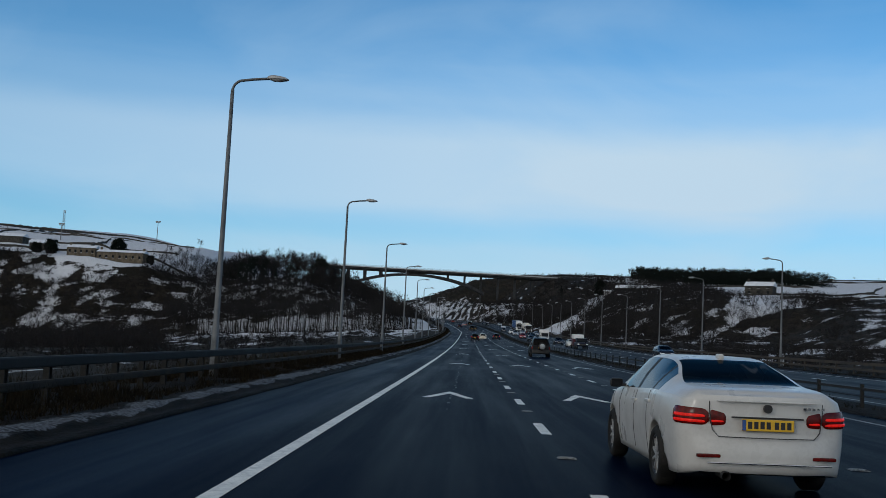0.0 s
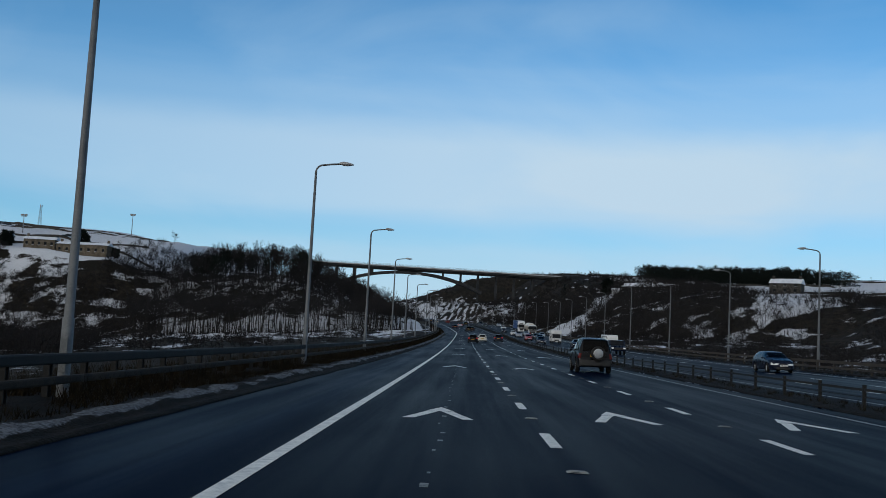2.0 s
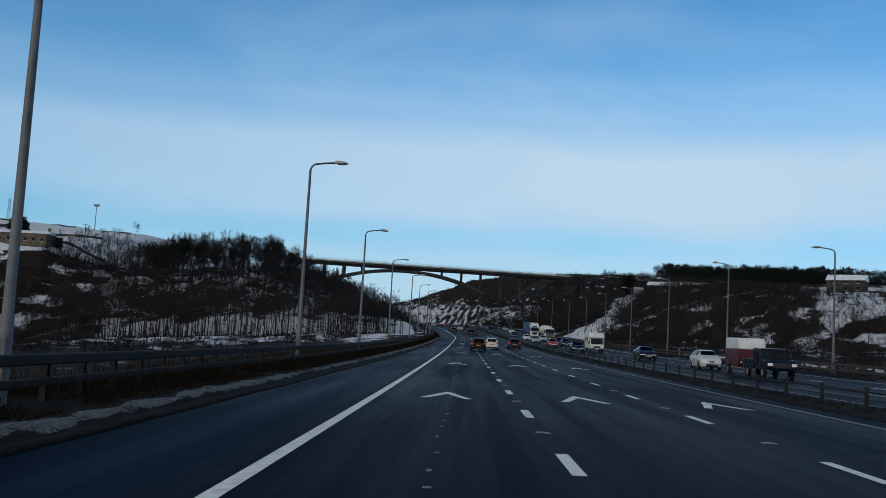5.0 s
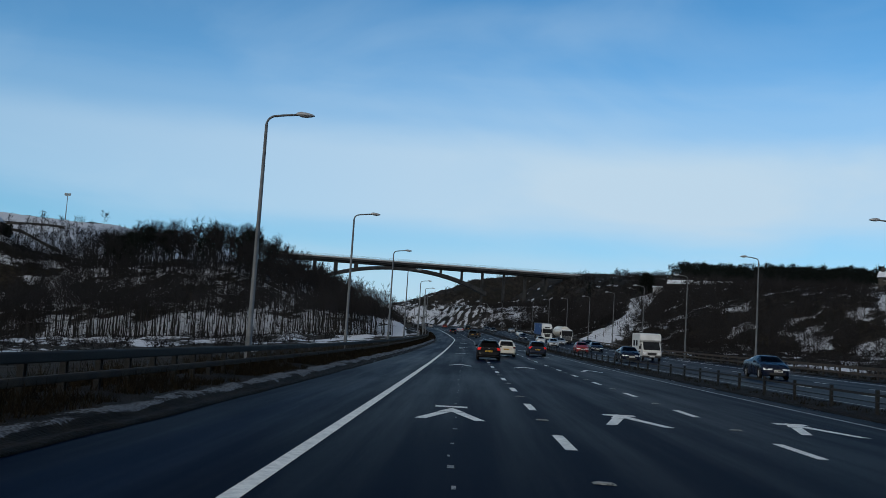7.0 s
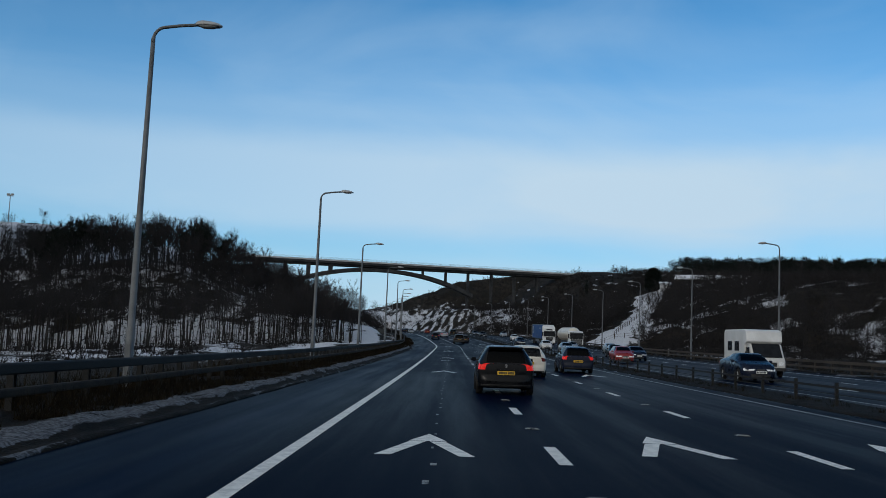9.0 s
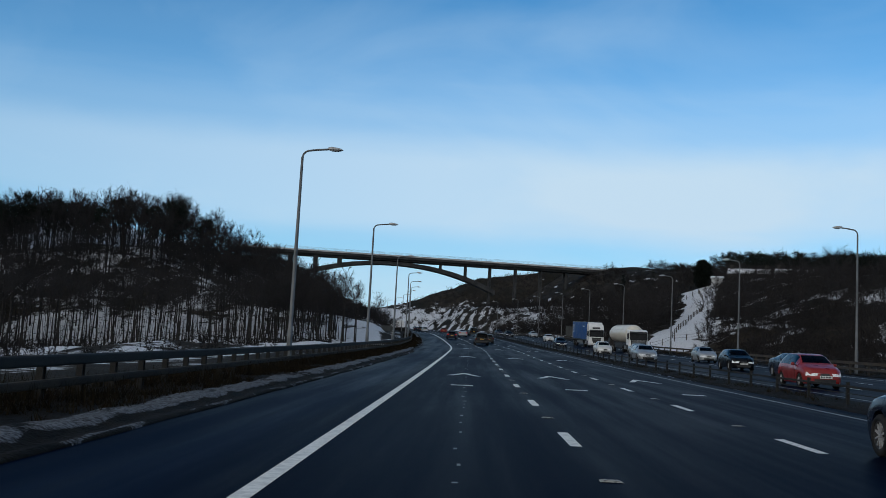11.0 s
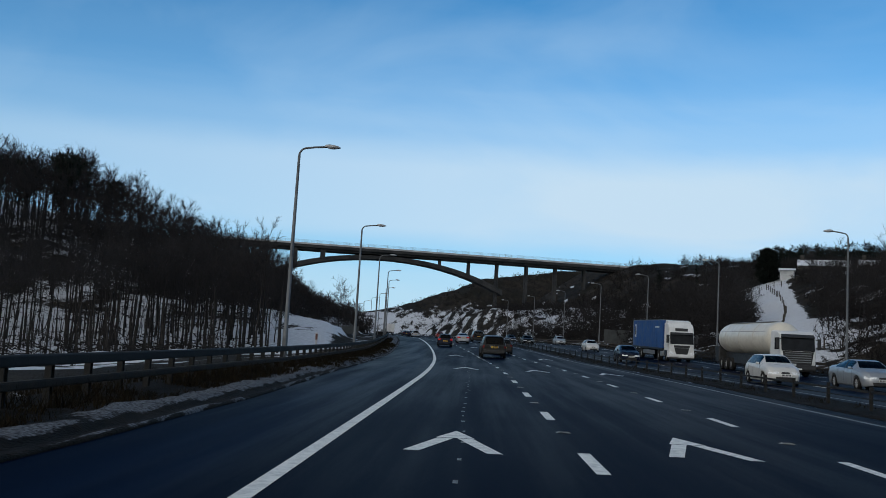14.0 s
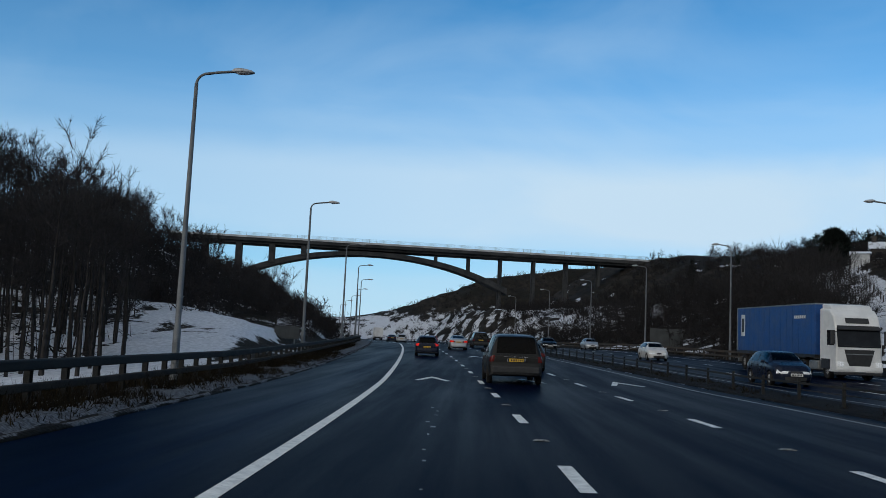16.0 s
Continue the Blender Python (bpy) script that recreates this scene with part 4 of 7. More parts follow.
for i, (x, y, z, a, s, k) in enumerate(front):
    m = pose(x, y, z, 0, 0, math.degrees(a)) @ Matrix.Diagonal((s, s, s * k, 1))
    if i < len(firsts):
        firsts[i].matrix_basis = m
    else:
        o = copy_thing(firsts[i % len(firsts)], pose(x, y, z, 0, 0, math.degrees(a)))
        o.scale = (s, s, s * k)
# sticks and fallen boughs on the snow between the trunks
r = np.random.RandomState(46)
n = 4200
x, y = r.uniform(-112, -15, n), 380 + 60 * r.rand(n) ** 1.3
keep = x + bend(y) < -19 - 0.22 * np.clip(y - 412, 0, None)
x, y = x[keep], y[keep]
a = r.rand(len(x)) * 6.283
d = np.stack([np.cos(a), np.sin(a), r.uniform(-0.05, 0.5, len(x))], 1)
base = np.stack([x, y, land_z(x, y) + r.uniform(0.0, 0.35, len(x))], 1)
sticks = blades(r, base, unit(d), r.uniform(0.8, 3.6, len(x)), r.uniform(0.05, 0.16, len(x)))
n = 1700
x, y = r.uniform(-112, -15, n), 381 + 62 * r.rand(n) ** 1.2
keep = (x + bend(y) < -19 - 0.22 * np.clip(y - 412, 0, None)) & ((y > 393) | (x < -28))
x, y = x[keep], y[keep]
d = np.stack([r.normal(0, 0.12, len(x)), r.normal(0, 0.12, len(x)), np.ones(len(x))], 1)
thin = blades(r, np.stack([x, y, land_z(x, y) - 0.1], 1), unit(d), r.uniform(2.0, 7.0, len(x)), r.uniform(0.06, 0.16, len(x)))
tagged(new("saplings", tri_mesh("saplings", thin, M_BARK)), "thin leafless saplings between the trunks of the wood", "saplings", kind="stuff")
tagged(new("fallen_branches", tri_mesh("fallen_branches", sticks, M_BARK)), "fallen boughs and sticks lying on the snow of the wood", "branches", kind="stuff")
tagged(new("bare_wood", tri_mesh("bare_wood", spread_tris(LOW_TRUNK, rest), M_TWIG)), "dense leafless wood covering the snowy spur", "wood", kind="stuff")

# pines on the crest
pines = settle(scatter(140, -112, -62, 446, 476, lambda x, y: True, 4.5, 43), 0.85, 1.1, 44)[:18]
pine_first = [tree_thing("pine_tree", t, c, M_BARK, M_NEEDLE, "dark pine standing above the bare wood", "tree", "pines on the crest") for t, c in PINES]
for i, (x, y, z, a, s, k) in enumerate(pines):
    if i < 3:
        pine_first[i].matrix_basis = pose(x, y, z, 0, 0, math.degrees(a)) @ Matrix.Diagonal((s, s, s * k, 1))
    else:
        copy_thing(pine_first[i % 3], pose(x, y, z, 0, 0, math.degrees(a))).scale = (s, s, s * k)

# trees behind the snow bank and along the far bend
bend_trees = [(-18.8, 446, 0.86), (-22.5, 452, 0.62), (-17.4, 456, 0.55), (-20.0, 466, 0.6), (-24.5, 474, 0.5), (-16.6, 470, 0.4), (-21.5, 482, 0.45), (-26.5, 441, 0.6), (-20.5, 409, 0.75), (-29, 436, 0.6), (-31, 478, 0.55), (-34, 488, 0.6), (-31, 497, 0.55), (-36, 507, 0.5), (-33, 515, 0.5), (-38, 524, 0.5), (-37, 534, 0.5), (-43, 545, 0.5)]
round_first = [tree_thing("bare_tree", t, c, M_BARK, M_TWIG, "spreading leafless tree with low branches", "tree", "roadside trees") for t, c in ROUND]
for i, (x, y, s) in enumerate(bend_trees):
    m = pose(x, y, land(x, y) - 0.05, 0, 0, 77 * i)
    if i < 4:
        round_first[i].matrix_basis = m @ Matrix.Diagonal((s, s, s, 1))
    else:
        copy_thing(round_first[i % 4], m).scale = (s, s, s)

# scrub along the foot of the spur and on the valley side behind it
def left_scrub(x, y):
    n = fbm(np.array([x]), np.array([y]), 42, 51)[0]
    if x > -112:
        return (300 < y < 386 and x < -26 and n > 0.85) or (150 < y <= 320 and x < -0.30 * y and n > -0.1)
    return 385 < y < np.interp(x, (-230, -190, -186, -150, -143, -112), (458, 456, 446, 446, 464, 500)) and n + 0.5 * fbm(np.array([x]), np.array([y]), 13, 50)[0] > -0.65


ls = settle(scatter(12000, -265, -20, 150, 500, left_scrub, 2.8, 52), 0.7, 1.35, 53)
tagged(new("valley_scrub", tri_mesh("valley_scrub", spread_tris(LOW_SCRUB, ls), M_SCRUB)), "leafless scrub and bramble on the snowy valley side", "scrub", kind="stuff")
lt = settle(scatter(1500, -260, -112, 398, 455, lambda x, y: fbm(np.array([x]), np.array([y]), 30, 54)[0] > -0.1 and (y < 440 or not -190 < x < -146), 4.0, 55), 0.4, 0.85, 56)
tagged(new("valley_trees", tri_mesh("valley_trees", spread_tris(LOW_ROUND, lt), M_TWIG)), "small leafless trees scattered on the valley side", "wood", kind="stuff")
side = settle(scatter(3200, -268, -112, 388, 460, lambda x, y: fbm(np.array([x]), np.array([y]), 13, 153)[0] > -0.15 and (y < 446 or not -190 < x < -146), 2.4, 154), 0.35, 0.9, 155)
tagged(new("valley_brambles", tri_mesh("valley_brambles", spread_tris(LOW_SCRUB, side), M_SCRUB)), "leafless bushes dotted over the snowy valley side", "scrub", kind="stuff")
near = settle(scatter(5200, -110, -12, 40, 392, lambda x, y: x < -13 - 0.03 * y and fbm(np.array([x]), np.array([y]), 24, 49)[0] > 0.05, 2.6, 151), 0.22, 0.5, 152)
tagged(new("field_brambles", tri_mesh("field_brambles", spread_tris(FAR_SCRUB, near), M_SCRUB)), "low brambles and dead stems on the flat beside the road", "scrub", kind="stuff")
# behind the bend on the left, up to the bridge
bl = settle(scatter(4200, -115, -14, 428, 760, lambda x, y: (-70 < x + float(bend(y)) < -11 and y > 468) or (-40 < x < -18 and 430 < y < 470 and x + float(bend(y)) < -19), 2.3, 57), 0.6, 1.1, 58)
tagged(new("bend_scrub", tri_mesh("bend_scrub", spread_tris(LOW_SCRUB, bl), M_SCRUB)), "dark leafless scrub on the cutting beside the bend", "scrub", kind="stuff")
bt = settle(scatter(800, -125, -40, 500, 720, lambda x, y: -70 < x + float(bend(y)) < -24, 4.2, 59), 0.32, 0.6, 60)
tagged(new("bend_trees", tri_mesh("bend_trees", spread_tris(LOW_ROUND, bt), M_TWIG)), "leafless trees on the slope below the bridge", "wood", kind="stuff")


def right_scrub(x, y):
    u = x + float(bend(y))
    if u < 33.5:
        return False
    if 405 < y < 556 and abs(x - track_x(y)) < track_half(y) + 1.7:
        return False
    if 380 < y < 430 and u < 44:
        return False
    if in_clearing(x, y) and fbm(np.array([x]), np.array([y]), 9, 79)[0] < 0.25:
        return False
    if land_z(np.array([x]), np.array([y]), False)[0] > np.interp(y, (0, 250, 430, 540, 700), (14, 19, 28.5, 33.2, 49)) and not track_x(y) + 6 < x < track_x(y) + 60:
        return False
    n = fbm(np.array([x]), np.array([y]), 38, 61)[0] + 0.5 * fbm(np.array([x]), np.array([y]), 12, 60)[0]
    return n > (-0.30 if y < 370 else -0.50 if y < 600 else -0.05)


rs = settle(scatter(13500, 8, 150, 130, 700, right_scrub, 2.6, 62), 0.5, 1.1, 63)
rs = [(x, y, z, a, q * (0.55 + 0.45 * float(sstep(330, 390, y))), k) for x, y, z, a, q, k in rs]
tagged(new("hillside_scrub", tri_mesh("hillside_scrub", spread_tris(LOW_SCRUB, rs), M_SCRUB)), "dark russet scrub covering the hillside", "scrub", kind="stuff")


def right_trees(x, y):
    u = x + float(bend(y))
    if u < (48 if y < 436 else 36.5) or not 352 < y < 545 or land_z(np.array([x]), np.array([y]), False)[0] > np.interp(y, (340, 430, 540), (13, 21.5, 28)) or (405 < y and abs(x - track_x(y)) < track_half(y) + 2.2):
        return False
    if in_clearing(x, y):
        return fbm(np.array([x]), np.array([y]), 11, 78)[0] > 0.2
    return fbm(np.array([x]), np.array([y]), 45, 64)[0] > -0.55


rt = settle(scatter(4200, 20, 170, 350, 545, right_trees, 3.7, 65), 0.55, 1.0, 66)
rt.sort(key=lambda p: p[0] - 0.05 * p[1])
for i, (x, y, z, a, s, k) in enumerate(rt[:60]):
    copy_thing(round_first[i % 4], pose(x, y, z, 0, 0, math.degrees(a))).scale = (s * 1.2, s * 1.2, s * k * 1.2)
tagged(new("hillside_trees", tri_mesh("hillside_trees", spread_tris(LOW_ROUND, rt[60:]), M_TWIG)), "leafless trees among the hillside scrub", "wood", kind="stuff")

# woods on the skyline, far off
def skyline(x, y):
    return fbm(np.array([x]), np.array([y]), 70, 67)[0] > -0.35


LOW_PINE = [evergreen(330 + i, 9.0, 3.9, 0.03, 420, "egg")[1] for i in range(4)]
sk = settle(scatter(4200, 112, 215, 600, 720, skyline, 3.0, 68), 0.45, 0.85, 69)
tagged(new("skyline_wood", tri_mesh("skyline_wood", spread_tris(LOW_PINE, sk), M_NEEDLE)), "dark evergreen wood along the hilltop", "wood", kind="stuff")
sk = settle(scatter(700, 60, 420, 480, 900, lambda x, y: land_z(np.array([x]), np.array([y]), False)[0] > 30 and fbm(np.array([x]), np.array([y]), 45, 75)[0] > 0.75, 4.0, 70), 0.2, 0.4, 71)
tagged(new("hilltop_trees", tri_mesh("hilltop_trees", spread_tris(LOW_ROUND, sk), M_TWIG)), "clumps of leafless trees on the snowy hilltop", "wood", kind="stuff")
fh = settle(scatter(5200, -70, 110, 740, 900, lambda x, y: x + float(bend(y)) > 36 and fbm(np.array([x]), np.array([y]), 17, 72)[0] > -0.2, 2.8, 73), 0.25, 0.6, 74)
tagged(new("far_hill_scrub", tri_mesh("far_hill_scrub", spread_tris(FAR_SCRUB, fh), M_SCRUB)), "patchy heather and scrub on the far hillside", "scrub", kind="stuff")

bs = settle(scatter(3600, -75, 40, 556, 765, lambda x, y: 34 < x + float(bend(y)) < 82 and fbm(np.array([x]), np.array([y * 0.3]), 9, 171)[0] > 0.05 - 0.25 * (x + float(bend(y)) > 74 or x + float(bend(y)) < 37), 2.0, 172), 0.2, 0.62, 173)
tagged(new("slope_scrub", tri_mesh("slope_scrub", spread_tris(FAR_SCRUB, bs), M_SCRUB)), "low dark bushes dotted over the snowy slope below the bridge", "scrub", kind="stuff")
ft = settle(scatter(900, -45, 45, 540, 690, lambda x, y: 33.5 < x + float(bend(y)) < 42 and fbm(np.array([x]), np.array([y]), 22, 174)[0] > -0.1, 2.8, 175), 0.25, 0.5, 176)
tagged(new("slope_trees", tri_mesh("slope_trees", spread_tris(LOW_ROUND, ft), M_TWIG)), "small leafless trees along the foot of the slope", "wood", kind="stuff")

# the evergreen at the head of the track, and a few single trees on the skyline
t, c = evergreen(301, 9.0, 2.9, 0.03, 9000, "egg")
fir = tree_thing("yew_tree", t, c, M_BARK, M_NEEDLE, "dense dark evergreen at the top of the snowy track", "tree")
fir.matrix_basis = pose(70.5, 550, land(70.5, 550) - 0.3) @ Matrix.Diagonal((1.0, 1.0, 0.9, 1))
t, c = evergreen(302, 9.5, 3.9, 0.05, 6000, "egg")
t2, c2 = evergreen(304, 8.0, 4.4, 0.02, 5000, "pine")
for x, y, s in ((-166.5, 477.5, 1.0), (-197, 474, 0.8), (-203.5, 473, 0.62), (-149, 472, 0.5)):
    if x < -190:
        t, c = t2, c2
    o = tree_thing("yew_tree", t, c, M_BARK, M_NEEDLE, "dark evergreen beside the farm buildings", "tree")
    o.matrix_basis = pose(x, y, land(x, y) - 0.3) @ Matrix.Diagonal((s, s, s, 1))
t, c = evergreen(303, 9.0, 1.7, 0.1, 1200, "cone")
for x, y, s in ((55, 610, 0.9), (64, 600, 0.6)):
    o = tree_thing("fir_tree", t, c, M_BARK, M_NEEDLE, "slim dark fir on the skyline", "tree")
    o.matrix_basis = pose(x, y, land(x, y) - 0.3) @ Matrix.Diagonal((s, s, s, 1))
for x, y, s in ((-150, 560, 0.8), (34, 585, 0.9), (40, 590, 0.8), (62, 580, 0.75), (84, 560, 0.8), (112, 545, 0.9)):
    copy_thing(round_first[(int(x) + 400) % 4], pose(x, y, land(x, y) - 0.1, 0, 0, x * 7)).scale = (s, s, s)

# ---- walls, fences, buildings and masts on the hills ----
M_STONE = worn("dark_gritstone", (0.025, 0.024, 0.022), (0.068, 0.063, 0.056), 1.2, 0.85, 0.95, 0.0, 0.4, 8.0, 0.05)
M_SANDSTONE = worn("sandstone_wall", (0.070, 0.058, 0.043), (0.14, 0.115, 0.085), 0.8, 0.85, 0.95, 0.0, 0.3, 6.0, 0.04)
M_SNOWROOF = worn("snow_on_roof", (0.60, 0.63, 0.68), (0.74, 0.77, 0.82), 0.7, 0.6, 0.8, 0.0, 0.2, 5.0, 0.04)
M_WINDOW = worn("dark_window", (0.008, 0.009, 0.011), (0.014, 0.016, 0.019), 2, 0.10, 0.20, 0.0, 0.0)
M_WINDOW.node_tree.nodes["Principled BSDF"].inputs["Specular IOR Level"].default_value = 0.12
M_WOOD = worn("weathered_wood", (0.035, 0.030, 0.026), (0.085, 0.075, 0.065), 3, 0.8, 0.95, 0.0, 0.3)
M_SIGNBACK = worn("grey_sign_back", (0.035, 0.040, 0.042), (0.065, 0.070, 0.072), 1, 0.5, 0.7, 0.4, 0.0)


def dry_wall(points, h=1.2, name="dry_stone_wall", label="dark dry-stone wall across the snowy field"):
    """A rough wall over the land along a line of points."""
    r = np.random.RandomState(int(abs(points[0][0]) * 7 + points[0][1]))
    vs, fs = [], []
    line = []
    for (x0, y0), (x1, y1) in zip(points, points[1:]):
        n = max(2, int(math.hypot(x1 - x0, y1 - y0) / 5))
        line += [(x0 + (x1 - x0) * i / n, y0 + (y1 - y0) * i / n) for i in range(n)]
    line.append(points[-1])
    for i, (x, y) in enumerate(line):
        a, b = line[max(0, i - 1)], line[min(len(line) - 1, i + 1)]
        d = Vector((b[0] - a[0], b[1] - a[1])).normalized()
        z, t = land(x, y), h * r.uniform(0.8, 1.15)
        for s, q in ((-0.4, -0.5), (0.4, -0.5), (0.25, t), (-0.25, t)):
            vs.append((x - d.y * s, y + d.x * s, z + q))
    for i in range(len(line) - 1):
        for j in range(4):
            a, b = i * 4 + j, i * 4 + (j + 1) % 4
            fs.append((a, b, b + 4, a + 4))
    fs += [(0, 1, 2, 3), tuple(range(len(vs) - 4, len(vs)))]
    return tagged(new(name, mesh_of(name, vs, fs, M_STONE)), label, "stone wall", "field walls")


for pts in (((-330, 480), (-250, 484), (-190, 490), (-135, 482)), ((-420, 520), (-280, 528), (-150, 520)), ((-520, 585), (-300, 600), (-160, 585)), ((-620, 700), (-330, 690), (-180, 660)),
            ((-250, 484), (-262, 600), (-300, 760)), ((-190, 490), (-200, 560)), ((-800, 900), (-420, 860), (-240, 800)), ((-440, 870), (-470, 1150)), ((-300, 600), (-330, 690)),
            ((72, 566), (120, 585), (200, 600)), ((140, 470), (190, 500), (260, 520)), ((130, 430), (200, 440), (330, 470)), ((190, 500), (240, 600)), ((110, 640), (180, 660), (300, 690)), ((150, 380), (260, 390), (420, 420))):
    dry_wall(pts, 0.95)


def cottage(name, x, y, turn, L, W, H, R, label, windows=4, chimneys=2, wall=M_SANDSTONE, sink=0.2):
    """A stone house: walls, a pitched roof under snow, windows and chimneys."""
    top = empty(name, pose(x, y, land(x, y) - sink, 0, 0, turn), label, "house")
    part("wall", a_box(-L / 2, L / 2, -W / 2, W / 2, -1.2, H), wall, top)
    e = 0.35
    vs = [(-L / 2 - e, -W / 2 - e, H - 0.1), (L / 2 + e, -W / 2 - e, H - 0.1), (L / 2 + e, W / 2 + e, H - 0.1), (-L / 2 - e, W / 2 + e, H - 0.1), (-L / 2 - e, 0, H + R), (L / 2 + e, 0, H + R)]
    roof = put("roof", mesh_of("roof", vs, [(0, 1, 5, 4), (2, 3, 4, 5), (0, 4, 3), (1, 2, 5), (3, 2, 1, 0)], M_SNOWROOF), top, "roof under snow")
    for i in range(chimneys):
        cx = -L / 2 + 0.8 + (L - 1.6) * i / max(1, chimneys - 1)
        part("chimney", a_box(cx - 0.45, cx + 0.45, -0.4, 0.4, H + R - 0.7, H + R + 1.1, 0.04), wall, roof)
    for i in range(windows):
        cx = -L / 2 + (i + 0.5) * L / windows
        for z in ((0.9, 2.1), (3.3, 4.4))[: 2 if H > 4.2 else 1]:
            win = part("window", a_box(cx - 0.5, cx + 0.5, -W / 2 - 0.05, -W / 2 + 0.02, *z), M_WINDOW, top)
            part("sill", a_box(cx - 0.6, cx + 0.6, -W / 2 - 0.14, -W / 2, z[0] - 0.12, z[0]), M_PALE_CONCRETE, win)
    return top


cottage("farmhouse", -181, 472, 4, 13, 6, 3.3, 1.3, "low sandstone farm building with a snowy roof", 5, 1, sink=-0.7)
cottage("farmhouse", -161.5, 470, -3, 22, 7, 3.7, 1.2, "long sandstone farmhouse with a snowy roof", 7, 2, sink=-0.9)
cottage("barn", -206, 486, 8, 11, 7, 3.4, 1.8, "dark stone barn on the hillside", 0, 0, M_STONE)
cottage("barn", -228, 500, 0, 14, 7, 3.0, 1.6, "dark stone barn on the hillside", 0, 0, M_STONE)
cottage("stone_house", 86, 556, -18, 12, 7, 2.9, 1.8, "stone house with a snowy roof among trees", 4, 2, M_STONE, 1.9)
cottage("stone_house", 98, 549, -12, 11, 6, 3.2, 1.6, "low stone house with a snowy roof", 4, 1, M_STONE, 2.0)
cottage("shed", 73.6, 545, -18, 3.2, 3, 2.4, 0.5, "small pale shed beside the track", 0, 0, M_PALE_CONCRETE)
cottage("stone_house", 128, 452, -30, 12, 7, 4.4, 2.0, "stone farmhouse among trees", 3, 2, M_STONE)


def mast(x, y, h, kind, label):
    top = empty("mast", pose(x, y, land(x, y) - 0.3), label, "mast")
    if kind == "lattice":
        for a in range(4):
            cx, cy = (1, 1, -1, -1)[a], (1, -1, -1, 1)[a]
            vs, fs = tube([(cx * 1.1, cy * 1.1, 0), (cx * 0.5, cy * 0.5, h)], [0.12, 0.09], 6)
            put("leg", mesh_of("leg", vs, fs, M_STEEL), top)
        n = int(h / 1.6)
        for i in range(n):
            z0, z1 = h * i / n, h * (i + 1) / n
            w0, w1 = 1.1 - 0.6 * z0 / h, 1.1 - 0.6 * z1 / h
            for sx, sy, ex, ey in ((-1, -1, 1, -1), (1, -1, 1, 1), (1, 1, -1, 1), (-1, 1, -1, -1)):
                vs, fs = tube([(sx * w0, sy * w0, z0), (ex * w1, ey * w1, z1)], [0.06, 0.06], 4)
                put("brace", mesh_of("brace", vs, fs, M_STEEL), top)
        for k in range(3):
            a = math.radians(120 * k + 30)
            part("antenna", a_box(0.9 * math.cos(a) - 0.25, 0.9 * math.cos(a) + 0.25, 0.9 * math.sin(a) - 0.2, 0.9 * math.sin(a) + 0.2, h - 1.2, h + 1.0, 0.05), M_PALE_CONCRETE, top)
    else:
        vs, fs = tube([(0, 0, 0), (0, 0, h)], [0.28, 0.16], 8)
        put("pole", mesh_of("pole", vs, fs, M_STEEL, True), top)
        for k in (-1, 1):
            part("head", a_box(k * 0.9 - 0.7, k * 0.9 + 0.7, -0.35, 0.35, h - 0.3 + 0.3 * abs(k), h + 0.8, 0.08), M_STEEL, top)
        part("crossbar", a_box(-1.4, 1.4, -0.12, 0.12, h - 0.5, h - 0.1), M_STEEL, top)
    return top


mast(-202.2, 649, 15.0, "pole", "tall slim floodlight mast on the snowy hill")
mast(-222, 545, 9.0, "pole", "short mast beside the farm")
mast(-366, 900, 17.0, "lattice", "steel lattice telecom mast on the hilltop")
for x, y in ((-176, 505), (-150, 500), (-128, 520), (-240, 520)):
    top = empty("utility_pole", pose(x, y, land(x, y) - 0.3), "wooden utility pole with a crossarm", "utility pole", "utility poles")
    vs, fs = tube([(0, 0, 0), (0, 0, 8)], [0.14, 0.10], 7)
    put("pole", mesh_of("pole", vs, fs, M_WOOD, True), top)
    part("crossarm", a_box(-0.9, 0.9, -0.06, 0.06, 7.3, 7.5), M_WOOD, top)


def fence(points, label, gap=3.2, h=1.2):
    """Posts with two wires over the land."""
    top = empty("wire_fence", None, label, "fence")
    pm = mesh_of("post", *box_lists(-0.07, 0.07, -0.07, 0.07, -0.4, h), M_WOOD)
    line = []
    for (x0, y0), (x1, y1) in zip(points, points[1:]):
        n = max(1, int(math.hypot(x1 - x0, y1 - y0) / gap))
        line += [(x0 + (x1 - x0) * i / n, y0 + (y1 - y0) * i / n) for i in range(n)]
    line.append(points[-1])
    P3 = [(x, y, land(x, y)) for x, y in line]
    for p in P3:
        put("post", pm, top, "", pose(*p))
    for z in (0.55, 1.05):
        vs, fs = tube([(x, y, q + z) for x, y, q in P3], [0.022] * len(P3), 4)
        put("wire", mesh_of("wire", vs, fs, M_WOOD), top)
    return top


fence([(38.2, 430), (46, 455), (54, 480), (59.5, 500), (63, 517), (65, 530)], "wooden post fence climbing beside the snowy track")
fence([(33, 424), (44, 424.5)], "wooden post fence across the foot of the track", 2.2)
fence([(60, 531), (72, 533)], "dark rail fence across the top of the track", 1.6, 1.3)


